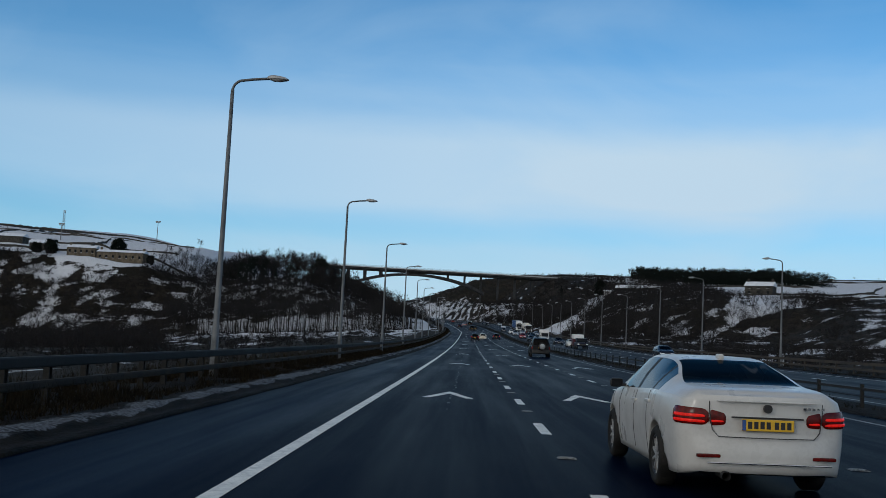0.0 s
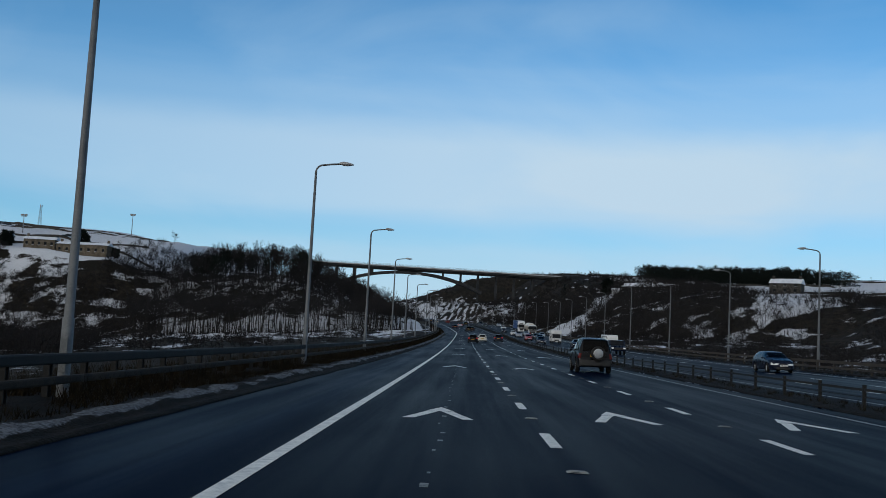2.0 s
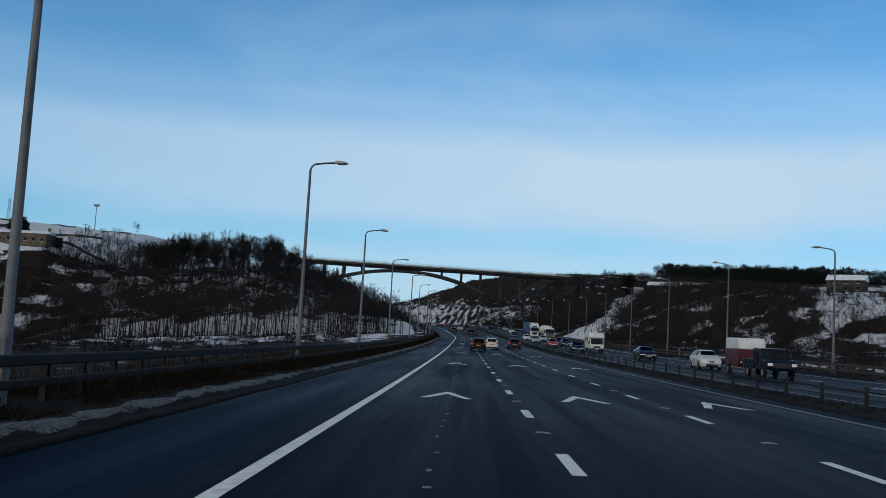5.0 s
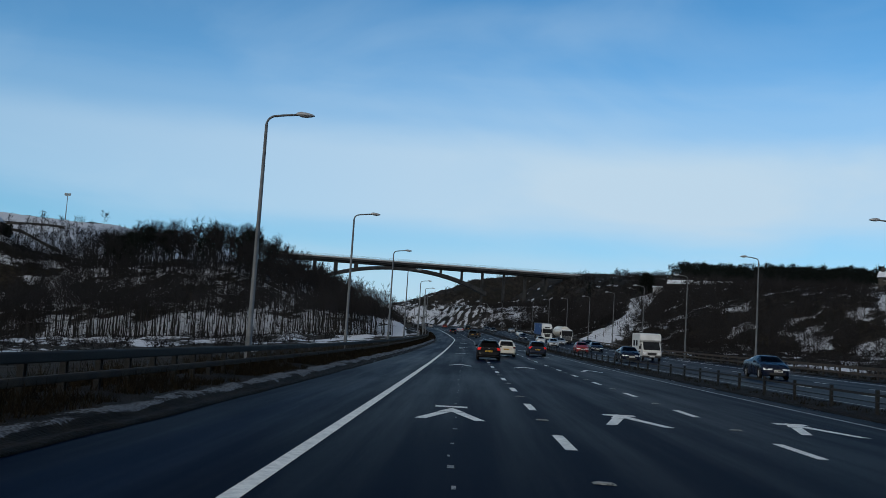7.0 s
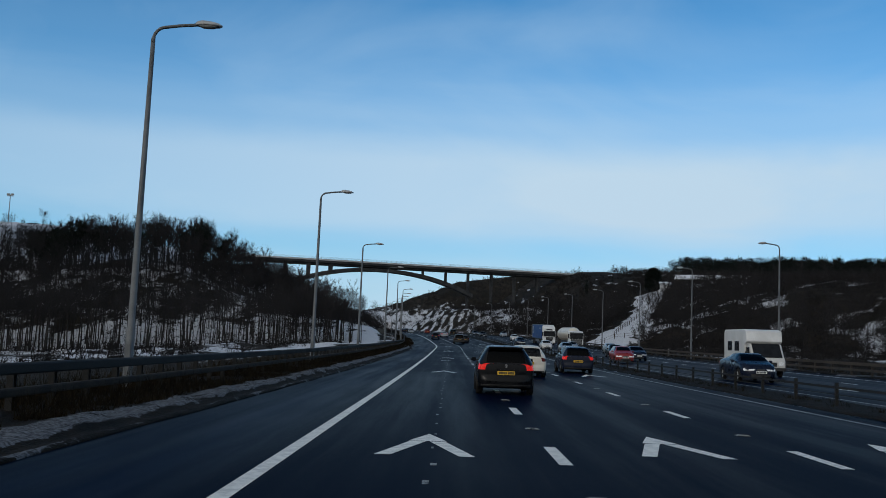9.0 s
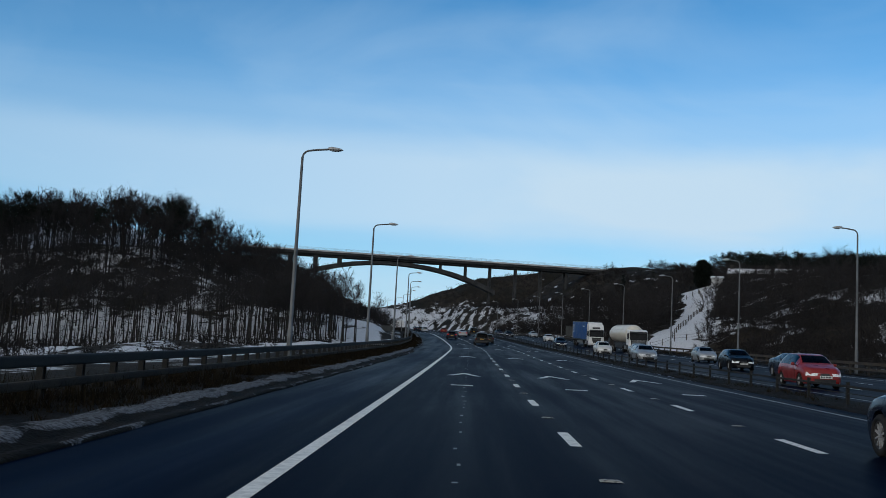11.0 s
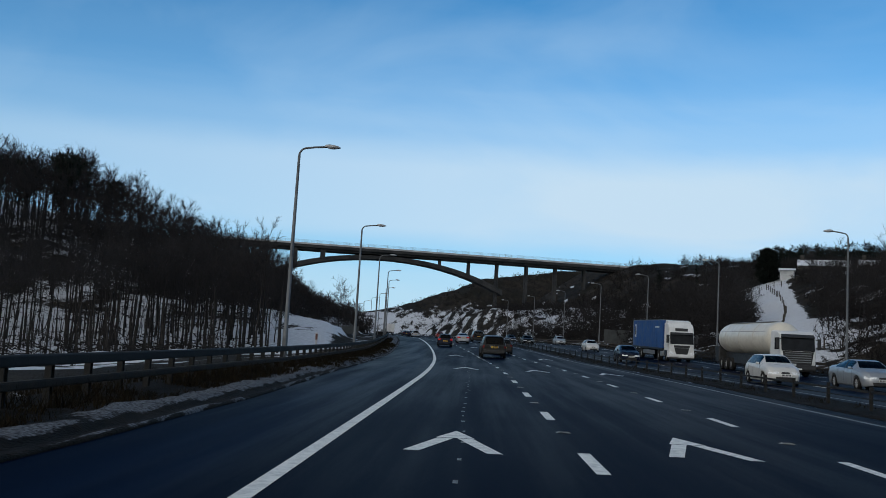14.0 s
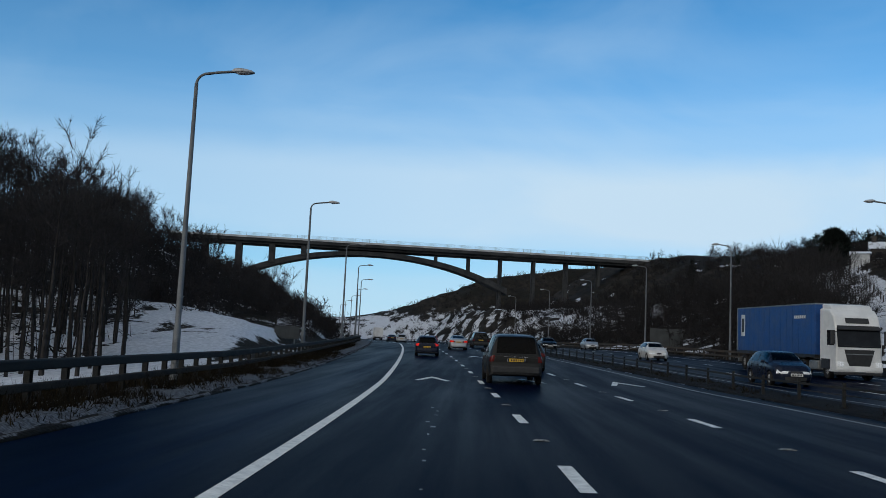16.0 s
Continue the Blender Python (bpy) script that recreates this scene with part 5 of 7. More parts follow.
def sign_board(u, y, w, h, z, label, turn=0.0):
    top = empty("road_sign", pose(u - float(bend(y)), y, land(u - float(bend(y)), y), 0, 0, turn), label, "road sign")
    part("panel", a_box(-w / 2, w / 2, -0.03, 0.03, z, z + h, 0.01), M_SIGNBACK, top)
    for e in (-0.32, 0.32):
        vs, fs = tube([(e * w, 0.09, -0.5), (e * w, 0.09, z + h)], [0.06, 0.06], 8)
        put("post", mesh_of("post", vs, fs, M_STEEL, True), top)
    for k in (0.25, 0.75):
        part("rib", a_box(-w / 2 + 0.05, w / 2 - 0.05, 0.03, 0.07, z + h * k - 0.04, z + h * k + 0.04), M_STEEL, top)
    return top


sign_board(32.6, 480, 4.2, 2.3, 0.9, "large motorway sign seen from its grey back")
sign_board(-11.8, 437, 2.2, 1.1, 0.35, "small sign board seen from its blue-grey back")

# ---- grass and marker posts on the verges ----


def tufts(n, u0, u1, y0, y1, seed, h):
    r = np.random.RandomState(seed)
    u, y = r.uniform(u0, u1, n), y0 + (y1 - y0) * r.rand(n)
    keep = fbm(u, y, 9, 81, 3) > -0.3
    u, y = u[keep], y[keep]
    k = np.repeat(np.arange(len(u)), 7)
    uu, yy = u[k] + r.normal(0, 0.07, len(k)), y[k] + r.normal(0, 0.07, len(k))
    base = np.stack([uu - bend(yy), yy, road_z(yy) + 0.012 * uu + 0.03 + (verge_wave(uu, yy) if u1 < 0 else 0.05)], 1)
    w = unit(np.stack([r.normal(0, 0.45, len(k)), r.normal(0, 0.45, len(k)), np.ones(len(k))], 1))
    return blades(r, base - w * 0.06, w, r.uniform(0.5, 1.2, len(k)) * h, np.full(len(k), 0.022))


M_GRASS = bark("dead_grass", (0.009, 0.0068, 0.004), (0.034, 0.025, 0.013))
g = np.concatenate([tufts(9000, -8.4, -6.2, 8, 450, 82, 0.40), tufts(9000, -6.6, -5.5, 8, 420, 86, 0.22), tufts(2500, -7.6, -6.4, 8, 450, 84, 0.5), tufts(4500, -9.4, -7.6, 8, 260, 87, 0.7)])
tagged(new("verge_grass", tri_mesh("verge_grass", g, M_GRASS)), "tufts of dead brown grass under the barrier", "grass", kind="stuff")
g = np.concatenate([tufts(4000, 28.4, 31.5, 60, 520, 83, 0.4), tufts(1800, 11.2, 12.7, 10, 420, 85, 0.22)])
tagged(new("far_verge_grass", tri_mesh("far_verge_grass", g, M_GRASS)), "dead brown grass on the far verge and central reserve", "grass", kind="stuff")


def marker_post(u, y, h, label):
    """A short white post with a red panel, behind the barrier."""
    x = u - float(bend(y))
    top = empty("marker_post", pose(x, y, land(x, y)), label, "marker post")
    part("post", a_box(-0.05, 0.05, -0.04, 0.04, -0.4, h, 0.01), M_PALE_CONCRETE, top)
    part("panel", a_box(-0.065, 0.065, -0.055, -0.045, h - 0.45, h - 0.08, 0.004), M_MARKER, top, "red panel with a white edge")
    part("panel_edge", a_box(-0.09, 0.09, -0.044, -0.040, h - 0.50, h - 0.02, 0.002), M_PALE_CONCRETE, top)


M_MARKER = worn("faded_red_panel", (0.045, 0.012, 0.010), (0.085, 0.028, 0.022), 4, 0.5, 0.7, 0.0, 0.0)
marker_post(-9.0, 366.0, 1.5, "small white and red marker post behind the barrier")
for u, y in ((29.6, 96.0), (29.6, 150.0), (29.6, 246.0), (29.6, 330.0)):
    x = u - float(bend(y))
    top = empty("marker_post", pose(x, y, float(road_z(y)) + 0.012 * u + 0.05), "slim white marker post on the far verge", "marker post", "verge markers")
    part("post", a_box(-0.06, 0.06, -0.05, 0.05, -0.3, 1.0, 0.015), M_PALE_CONCRETE, top)
    part("reflector", a_box(-0.04, 0.04, -0.056, -0.050, 0.75, 0.92), M_MARKER, top)

# ---- vehicles ----


def car_paint(name, c, rough=0.28, metal=0.0, dirt=0.35):
    w = Nodes(name)
    n, f = w.noise(2.2, 5, 0.6), w.noise(30, 3)
    grime = w.math("MULTIPLY", w.span(w.math("ADD", w.math("MULTIPLY", n, 0.7), w.math("MULTIPLY", f, 0.3)), 0.45, 0.7), dirt)
    dull = tuple(0.5 * v + 0.5 * q for v, q in zip(c, (0.09, 0.085, 0.075)))
    return w.done(w.mix(grime, c, dull), w.span(n, 0.3, 0.7, rough, rough + 0.18), metal, **{"Coat Weight": 0.3 if max(c) > 0.05 else 0.12, "Coat Roughness": 0.12, "Specular IOR Level": 0.35 if max(c) > 0.05 else 0.12})


def thin_glass(name, tint, sheen=0.85):
    """A pane: mostly see-through, dark tinted, with a mirror sheen at a slant."""
    m = bpy.data.materials.new(name)
    m.use_nodes = True
    t = m.node_tree
    t.nodes.clear()
    out, mx = t.nodes.new("ShaderNodeOutputMaterial"), t.nodes.new("ShaderNodeMixShader")
    tr, gl, fr = t.nodes.new("ShaderNodeBsdfTransparent"), t.nodes.new("ShaderNodeBsdfGlossy"), t.nodes.new("ShaderNodeFresnel")
    tr.inputs[0].default_value = (*tint, 1)
    gl.inputs["Roughness"].default_value = 0.04
    gl.inputs["Color"].default_value = (sheen, sheen, sheen, 1)
    fr.inputs["IOR"].default_value = 1.32
    t.links.new(fr.outputs[0], mx.inputs[0]), t.links.new(tr.outputs[0], mx.inputs[1]), t.links.new(gl.outputs[0], mx.inputs[2])
    t.links.new(mx.outputs[0], out.inputs[0])
    return m


def lamp_mat(name, c, glow):
    w = Nodes(name)
    n = w.noise(22, 3)
    m = w.done(w.mix(w.span(n, 0.35, 0.65), c, tuple(v * 0.5 for v in c)), 0.22, 0.0, **{"Specular IOR Level": 0.25})
    w.b.inputs["Emission Color"].default_value = (*c, 1)
    w.b.inputs["Emission Strength"].default_value = glow
    return m


P_WHITE = car_paint("white_car_paint", (0.52, 0.515, 0.50), 0.25)
P_BLACK = car_paint("black_car_paint", (0.0035, 0.004, 0.0055), 0.22, 0.0, 0.04)
P_NAVY = car_paint("navy_car_paint", (0.008, 0.012, 0.026), 0.2, 0.0, 0.12)
P_GREY = car_paint("grey_green_car_paint", (0.013, 0.013, 0.0125), 0.3, 0.0, 0.10)
P_SILVER = car_paint("silver_car_paint", (0.34, 0.36, 0.38), 0.3, 0.5)
P_RED = car_paint("red_car_paint", (0.22, 0.016, 0.014), 0.25)
P_BROWN = car_paint("brown_car_paint", (0.026, 0.022, 0.020), 0.3, 0.0, 0.2)
P_CREAM = car_paint("cream_tank_paint", (0.62, 0.58, 0.50), 0.35)
M_GLASS = thin_glass("tinted_car_glass", (0.16, 0.19, 0.20))
M_GLASS_REAR = thin_glass("smoked_rear_glass", (0.13, 0.14, 0.15), 0.30)
M_GLASS_DARK = thin_glass("privacy_glass", (0.02, 0.023, 0.026), 0.35)
M_TYRE = worn("tyre_rubber", (0.010, 0.010, 0.010), (0.028, 0.027, 0.026), 4, 0.7, 0.9, 0.0, 0.2)
M_ALLOY = worn("dirty_alloy", (0.28, 0.28, 0.28), (0.50, 0.50, 0.50), 5, 0.35, 0.55, 0.3, 0.0)
M_TRIM = worn("black_plastic", (0.010, 0.010, 0.011), (0.026, 0.026, 0.027), 5, 0.5, 0.7, 0.0, 0.1)
M_SEAT = worn("beige_upholstery", (0.26, 0.23, 0.18), (0.36, 0.32, 0.26), 6, 0.8, 0.9, 0.0, 0.1)
M_CHROME = worn("chrome", (0.55, 0.56, 0.57), (0.65, 0.66, 0.67), 5, 0.1, 0.2, 1.0, 0.0)
M_TAIL = lamp_mat("lit_tail_lamp", (0.55, 0.010, 0.006), 0.55)
M_TAIL_DULL = lamp_mat("dull_tail_lamp", (0.11, 0.004, 0.003), 0.02)
M_HEAD = lamp_mat("head_lamp", (0.62, 0.64, 0.66), 0.25)
M_PLATE_Y = worn("yellow_plate", (0.62, 0.36, 0.015), (0.68, 0.41, 0.03), 8, 0.35, 0.5, 0.0, 0.0)
M_PLATE_W = worn("white_plate", (0.66, 0.66, 0.63), (0.72, 0.72, 0.70), 8, 0.35, 0.5, 0.0, 0.0)
M_PLATE_BLUE = worn("plate_blue", (0.02, 0.07, 0.24), (0.03, 0.09, 0.30), 8, 0.35, 0.5, 0.0, 0.0)
M_INK = worn("plate_ink", (0.012, 0.012, 0.013), (0.02, 0.02, 0.021), 8, 0.4, 0.6, 0.0, 0.0)


def curve(points, t):
    """A soft curve through (t, value) points."""
    xs, vs = np.array(points, float).T
    m = np.gradient(vs, xs)
    # keep the slopes from overshooting
    d = np.diff(vs) / np.diff(xs)
    for i in range(len(xs)):
        near = d[max(0, i - 1): i + 1]
        m[i] = 0.0 if len(near) > 1 and near[0] * near[-1] <= 0 else np.sign(near[0]) * min(abs(m[i]), 2.2 * np.min(np.abs(near)))
    t = np.clip(np.asarray(t, float), xs[0], xs[-1])
    i = np.clip(np.searchsorted(xs, t) - 1, 0, len(xs) - 2)
    h = xs[i + 1] - xs[i]
    s = (t - xs[i]) / h
    return (2 * s ** 3 - 3 * s ** 2 + 1) * vs[i] + (s ** 3 - 2 * s ** 2 + s) * h * m[i] + (-2 * s ** 3 + 3 * s ** 2) * vs[i + 1] + (s ** 3 - s ** 2) * h * m[i + 1]


SIDE = (0.0, 0.10, 0.22, 0.36, 0.48, 0.58, 0.68, 0.77, 0.86, 0.94, 1.0)


def car_body(S):
    """Grid of the outer skin: half rings (x >= 0) from the sill to the middle of the roof."""
    L, W = S["L"], S["W"]
    t = np.unique(np.concatenate([np.linspace(0, 1, 66), np.array([0.006, 0.012, 0.02, 0.985, 0.993])]))
    zt, zb, wf, rw = curve(S["top"], t), curve(S["belt"], t), curve(S["width"], t), curve(S["roof"], t)
    zt = np.maximum(zt, zb + 0.025)
    z0 = S["z0"] + 0.05 * (np.clip(t - 0.93, 0, 1) / 0.07) ** 2 + 0.06 * (np.clip(0.07 - t, 0, 1) / 0.07) ** 2
    rings = []
    for k, q in enumerate(t):
        w = W / 2 * wf[k]
        arch = 0.0
        for tw in S["axles"]:
            dy = (q - tw) * L
            ra = S["wheel"] + 0.055
            if abs(dy) < ra:
                arch = S["wheel"] + math.sqrt(ra * ra - dy * dy)
        low = max(z0[k], arch)
        ring = [(0.0, low), (w * 0.80, low)]
        for f in SIDE:
            z = z0[k] + (zb[k] - z0[k]) * f
            bow = 0.90 + 0.10 * math.sin(math.pi * (0.12 + 0.62 * f)) - 0.03 * max(0, f - 0.8) / 0.2
            ring.append((w * bow, max(z, low + 0.004 * f)))
        wr = W / 2 * rw[k]
        a, b = ring[-1], (min(wr, ring[-1][0] - 0.01), zb[k] + (zt[k] - zb[k]) * 0.90)
        for f in (0.06, 0.30, 0.55, 0.80, 1.0):
            ring.append((a[0] + (b[0] - a[0]) * f + 0.025 * math.sin(math.pi * f) * min(1, (zt[k] - zb[k]) / 0.4), a[1] + (b[1] - a[1]) * f))
        for f, g in ((0.93, 0.55), (0.82, 0.82), (0.6, 0.95), (0.3, 0.995), (0.0, 1.0)):
            ring.append((b[0] * f, b[1] + (zt[k] - b[1]) * g))
        rings.append(ring)
    return t, np.array(rings), zt, zb


NS = len(SIDE)
GLASS_FROM, GLASS_TO = 2 + NS, 2 + NS + 4      # ring steps that hold the side glass
TOP_FROM = GLASS_TO                             # ring steps of the roof


def build_car(name, S, m, paint, label, plate=M_PLATE_Y, glass=None, lit=False, facing=False):
    top = empty(name, m, label, S.get("category", "car"), "traffic")
    glass = glass or M_GLASS
    L, W = S["L"], S["W"]
    t, R, zt, zb = car_body(S)
    n, k = R.shape[:2]
    Y = (t - 0.5) * L
    V, groups = [], {}
    for s in (1, -1):
        for i in range(n):
            for j in range(k):
                V.append((s * R[i, j, 0], Y[i], R[i, j, 1]))

    def add(kind, f):
        groups.setdefault(kind, []).append(f)

    for h, s in enumerate((1, -1)):
        o = h * n * k
        for i in range(n - 1):
            tm = (t[i] + t[i + 1]) / 2
            for j in range(k - 1):
                a, b, c, d = o + i * k + j, o + (i + 1) * k + j, o + (i + 1) * k + j + 1, o + i * k + j + 1
                f = (a, b, c, d) if s > 0 else (d, c, b, a)
                kind = "body"
                zm = (R[i, j, 1] + R[i, j + 1, 1]) / 2
                if j == 0:
                    kind = "underside"
                elif GLASS_FROM <= j < GLASS_TO + (1 if False else 0):
                    for q, (g0, g1) in enumerate(S["side_glass"]):
                        if g0 < tm < g1 and j >= GLASS_FROM:
                            kind = "side_window%d" % q if s > 0 else "side_window_%d" % q
                    if kind == "body" and S["side_glass"][0][1] < tm < S["side_glass"][-1][0]:
                        kind = "window_pillar"
                elif j >= TOP_FROM + (1 if S.get("pillar", True) else 0):
                    for nm, key in (("rear_window", "back"), ("windscreen", "screen")):
                        g0, g1 = S[key]
                        if g0 < tm < g1:
                            kind = nm
                if 2 <= j < 2 + NS - 1 and kind == "body":
                    lo, hi = S["tail"]
                    if tm < S.get("tail_wrap", 0.03) and lo < zm < hi:
                        kind = "tail_lamp" + ("" if s > 0 else "_l")
                    lo, hi = S["head"]
                    if tm > 1 - S.get("head_wrap", 0.05) and lo < zm < hi:
                        kind = "head_lamp" + ("" if s > 0 else "_l")
                    if j == 2 and S.get("cladding"):
                        kind = "sill"
                add(kind, f)
    # end caps: rows join the two sides, bowed out in the middle
    for end, i in (("rear", 0), ("front", n - 1)):
        sgn = -1 if end == "rear" else 1
        bulge = S.get(end + "_bulge", 0.10)
        cols = 30
        grid = []
        for j in range(1, k):
            row = []
            w, z = R[i, j]
            for c in range(cols + 1):
                fx = -1 + 2 * c / cols
                lip = 0.05 * (1 if z < S["bumper"] else 0) * (1 - abs(fx) ** 6)
                row.append(len(V))
                V.append((fx * w, Y[i] + sgn * (bulge * (1 - abs(fx) ** 2.5) * min(1.0, (w / (W / 2)) ** 2) + lip), z))
            grid.append(row)
        for j in range(len(grid) - 1):
            zm = (R[i, j + 1, 1] + R[i, j + 2, 1]) / 2
            for c in range(cols):
                fx = abs(-1 + 2 * (c + 0.5) / cols)
                f = (grid[j][c], grid[j][c + 1], grid[j + 1][c + 1], grid[j + 1][c])
                if end == "front":
                    f = f[::-1]
                kind = "body"
                key = "tail" if end == "rear" else "head"
                lo, hi = S[key]
                if lo < zm < hi and fx > S.get(key + "_in", 0.5):
                    kind = key + "_lamp" + ("" if c > cols / 2 else "_l")
                    if key == "tail" and fx < S.get("lid_in", 0):
                        kind = ("lid_lamp" + ("" if c > cols / 2 else "_l")) if zm < hi - 0.06 else "body"
                elif end == "rear" and S.get("cap_glass") and zm > S["cap_glass"][0] and zm < S["cap_glass"][1] and fx < 0.86:
                    kind = "rear_window"
                elif end == "front" and S["grille"][0] < zm < S["grille"][1] and fx < S["grille"][2]:
                    kind = "grille"
                elif end == "front" and zm < 0.42 and fx < 0.75:
                    kind = "lower_grille"
                elif end == "rear" and zm < S.get("apron", 0.30):
                    kind = "apron"
                add(kind, f)
    mats = {"body": paint, "underside": M_TRIM, "grille": M_TRIM, "lower_grille": M_TRIM, "apron": M_TRIM, "sill": M_TRIM, "window_pillar": M_TRIM}
    V = np.array(V)
    made = {}
    for kind, fs in groups.items():
        base = kind.rstrip("0123456789").rstrip("_")
        if base.endswith("_lamp_l"):
            base = base[:-2]
        used = sorted({v for f in fs for v in f})
        at = {v: q for q, v in enumerate(used)}
        mat = mats.get(base)
        if base == "tail_lamp":
            mat = M_TAIL if lit else M_TAIL_DULL
        elif base == "lid_lamp":
            mat = M_TAIL_DULL
        elif base == "head_lamp":
            mat = M_HEAD
        elif base in ("side_window", "rear_window", "windscreen"):
            mat = (glass if "rear" in base or tmid(fs, V) < S.get("privacy", -9) else M_GLASS)
        me = mesh_of(base, V[used], [tuple(at[v] for v in f) for f in fs], mat, True)
        bm = bmesh.new()
        bm.from_mesh(me)
        bmesh.ops.remove_doubles(bm, verts=bm.verts, dist=0.0012)
        bm.to_mesh(me)
        bm.free()
        me.polygons.foreach_set("use_smooth", [True] * len(me.polygons))
        made[kind] = put(base, me, top)
    # wheels
    for tw in S["axles"]:
        for s in (-1, 1):
            wheel(top, s * (W / 2 * 0.985 - 0.09), (tw - 0.5) * L, S["wheel"], s)
    # dark cabin with seats, seen through the glass
    zf = S["z0"] + 0.12
    a, b = S["cabin"]
    cab = part("cabin", a_box(-W * 0.40, W * 0.40, (a - 0.5) * L, (b - 0.5) * L, zf, S["seat_z"], 0.05), M_TRIM, top)
    for row in S["seats"]:
        for s in (-1, 1):
            yy = (row - 0.5) * L
            part("headrest", a_box(s * 0.36 - 0.13, s * 0.36 + 0.13, yy - 0.06, yy + 0.06, S["seat_z"] + 0.02, S["seat_z"] + S.get("rest", 0.30), 0.05), S.get("seat_mat", M_TRIM), cab)
    # mirrors, plate, small trim
    ym = (S["mirror"] - 0.5) * L
    zm = float(np.interp(S["mirror"], t, zb)) + 0.02
    for s in (-1, 1):
        mir = part("door_mirror", a_box(s * (W / 2 + 0.05) - 0.085, s * (W / 2 + 0.05) + 0.085, ym - 0.06, ym + 0.06, zm - 0.01, zm + 0.11, 0.04), paint if S.get("body_mirrors", True) else M_TRIM, top, smooth=True)
        part("mirror_glass", a_box(s * (W / 2 + 0.05) - 0.07, s * (W / 2 + 0.05) + 0.07, ym - 0.066, ym - 0.058, zm + 0.01, zm + 0.095), M_WINDOW, mir)
        part("mirror_arm", a_box(min(s * (W / 2 - 0.08), s * (W / 2 + 0.02)), max(s * (W / 2 - 0.08), s * (W / 2 + 0.02)), ym - 0.03, ym + 0.03, zm, zm + 0.04), M_TRIM, mir)
        for q in S.get("handles", ()):
            zz = float(np.interp(q, t, zb)) - 0.12
            xx = W / 2 * float(np.interp(q, t, curve(S["width"], t))) * 0.985
            part("door_handle", a_box(s * xx - 0.025, s * xx + 0.025, (q - 0.5) * L - 0.1, (q - 0.5) * L + 0.1, zz - 0.015, zz + 0.02, 0.008), paint, top)
        for q in S.get("seams", ()):
            j0, j1 = 3, 2 + NS - 1
            i = int(np.argmin(np.abs(t - q)))
            pts = [(s * (R[i, j, 0] + 0.001), Y[i], R[i, j, 1]) for j in range(j0, j1 + 1)]
            vs, fs = tube(pts, [0.004] * len(pts), 4)
            put("door_seam", mesh_of("door_seam", vs, fs, M_INK), top)
    ends = [(-1, S["plate_z"], plate if not facing else M_PLATE_Y)] + ([(1, S.get("front_plate_z", 0.45), M_PLATE_W)])
    for sgn, pz, pm in ends:
        yb = sgn * (L / 2 + S.get(("rear" if sgn < 0 else "front") + "_bulge", 0.10) + (0.05 if pz < S["bumper"] else 0.0))
        pl = part("number_plate", a_box(-0.26, 0.26, yb - 0.012, yb + 0.012, pz, pz + 0.115, 0.006), pm, top, "number plate with dark bars")
        for q in range(7):
            x0 = -0.205 + q * 0.062 + (0.02 if q > 3 else 0)
            part("bar", a_box(x0, x0 + 0.042, yb + sgn * 0.012 - 0.003, yb + sgn * 0.012 + 0.003, pz + 0.022, pz + 0.093), M_INK, pl)
    return top, t, R, V


def tmid(fs, V):
    return float(np.mean([V[f[0]][1] for f in fs[:40]]))


def lathe_x(prof, seg):
    """Turns (x, r) round the x axis."""
    vs, fs, n = [], [], len(prof)
    for i in range(seg):
        a = 2 * math.pi * i / seg
        for x, r in prof:
            vs.append((x, r * math.cos(a), r * math.sin(a)))
    for i in range(seg):
        for j in range(n - 1):
            p, q = i * n + j, ((i + 1) % seg) * n + j
            fs.append((p, q, q + 1, p + 1))
    return vs, fs


WHEELS = {}


def wheel(parent, x, y, r, side, width=0.21, truck=False):
    key = (round(r, 3), width)
    if key not in WHEELS:
        h, ri = width / 2, r * (0.68 if not truck else 0.56)
        ty = mesh_of("tyre", *lathe_x([(-h * 0.8, ri), (-h, ri + 0.25 * (r - ri)), (-h * 0.95, r - 0.03), (-h * 0.7, r), (h * 0.7, r), (h * 0.95, r - 0.03), (h, ri + 0.25 * (r - ri)), (h * 0.8, ri)], 28), M_TYRE, True)
        rim = mesh_of("rim", *lathe_x([(-h * 0.8, ri), (h * 0.8, ri), (h * 0.82, ri * 0.92), (h * 0.45, ri * 0.86), (h * 0.38, ri * 0.3), (h * 0.38, 0.001)], 28), M_TRIM, True)
        bm = bmesh.new()
        for q in range(10):
            a = 2 * math.pi * q / 10
            g = bmesh.ops.create_cube(bm, size=1.0)
            mm = Matrix.Rotation(a, 4, "X") @ Matrix.Translation((h * 0.62, 0, ri * 0.52)) @ Matrix.Diagonal((0.025, ri * 0.13, ri * 0.84, 1))
            bmesh.ops.transform(bm, matrix=mm, verts=g["verts"])
        box(bm, h * 0.5, h * 0.75, -ri * 0.18, ri * 0.18, -ri * 0.18, ri * 0.18, 0.02)
        sp = bpy.data.meshes.new("spokes")
        bm.to_mesh(sp)
        bm.free()
        sp.materials.append(M_ALLOY)
        WHEELS[key] = (ty, rim, sp)
    ty, rim, sp = WHEELS[key]
    w = empty("wheel", pose(x, y, r, 0, 0, 0 if side > 0 else 180))
    w.parent = parent
    put("tyre", ty, w), put("rim", rim, w), put("spokes", sp, w)
    return w


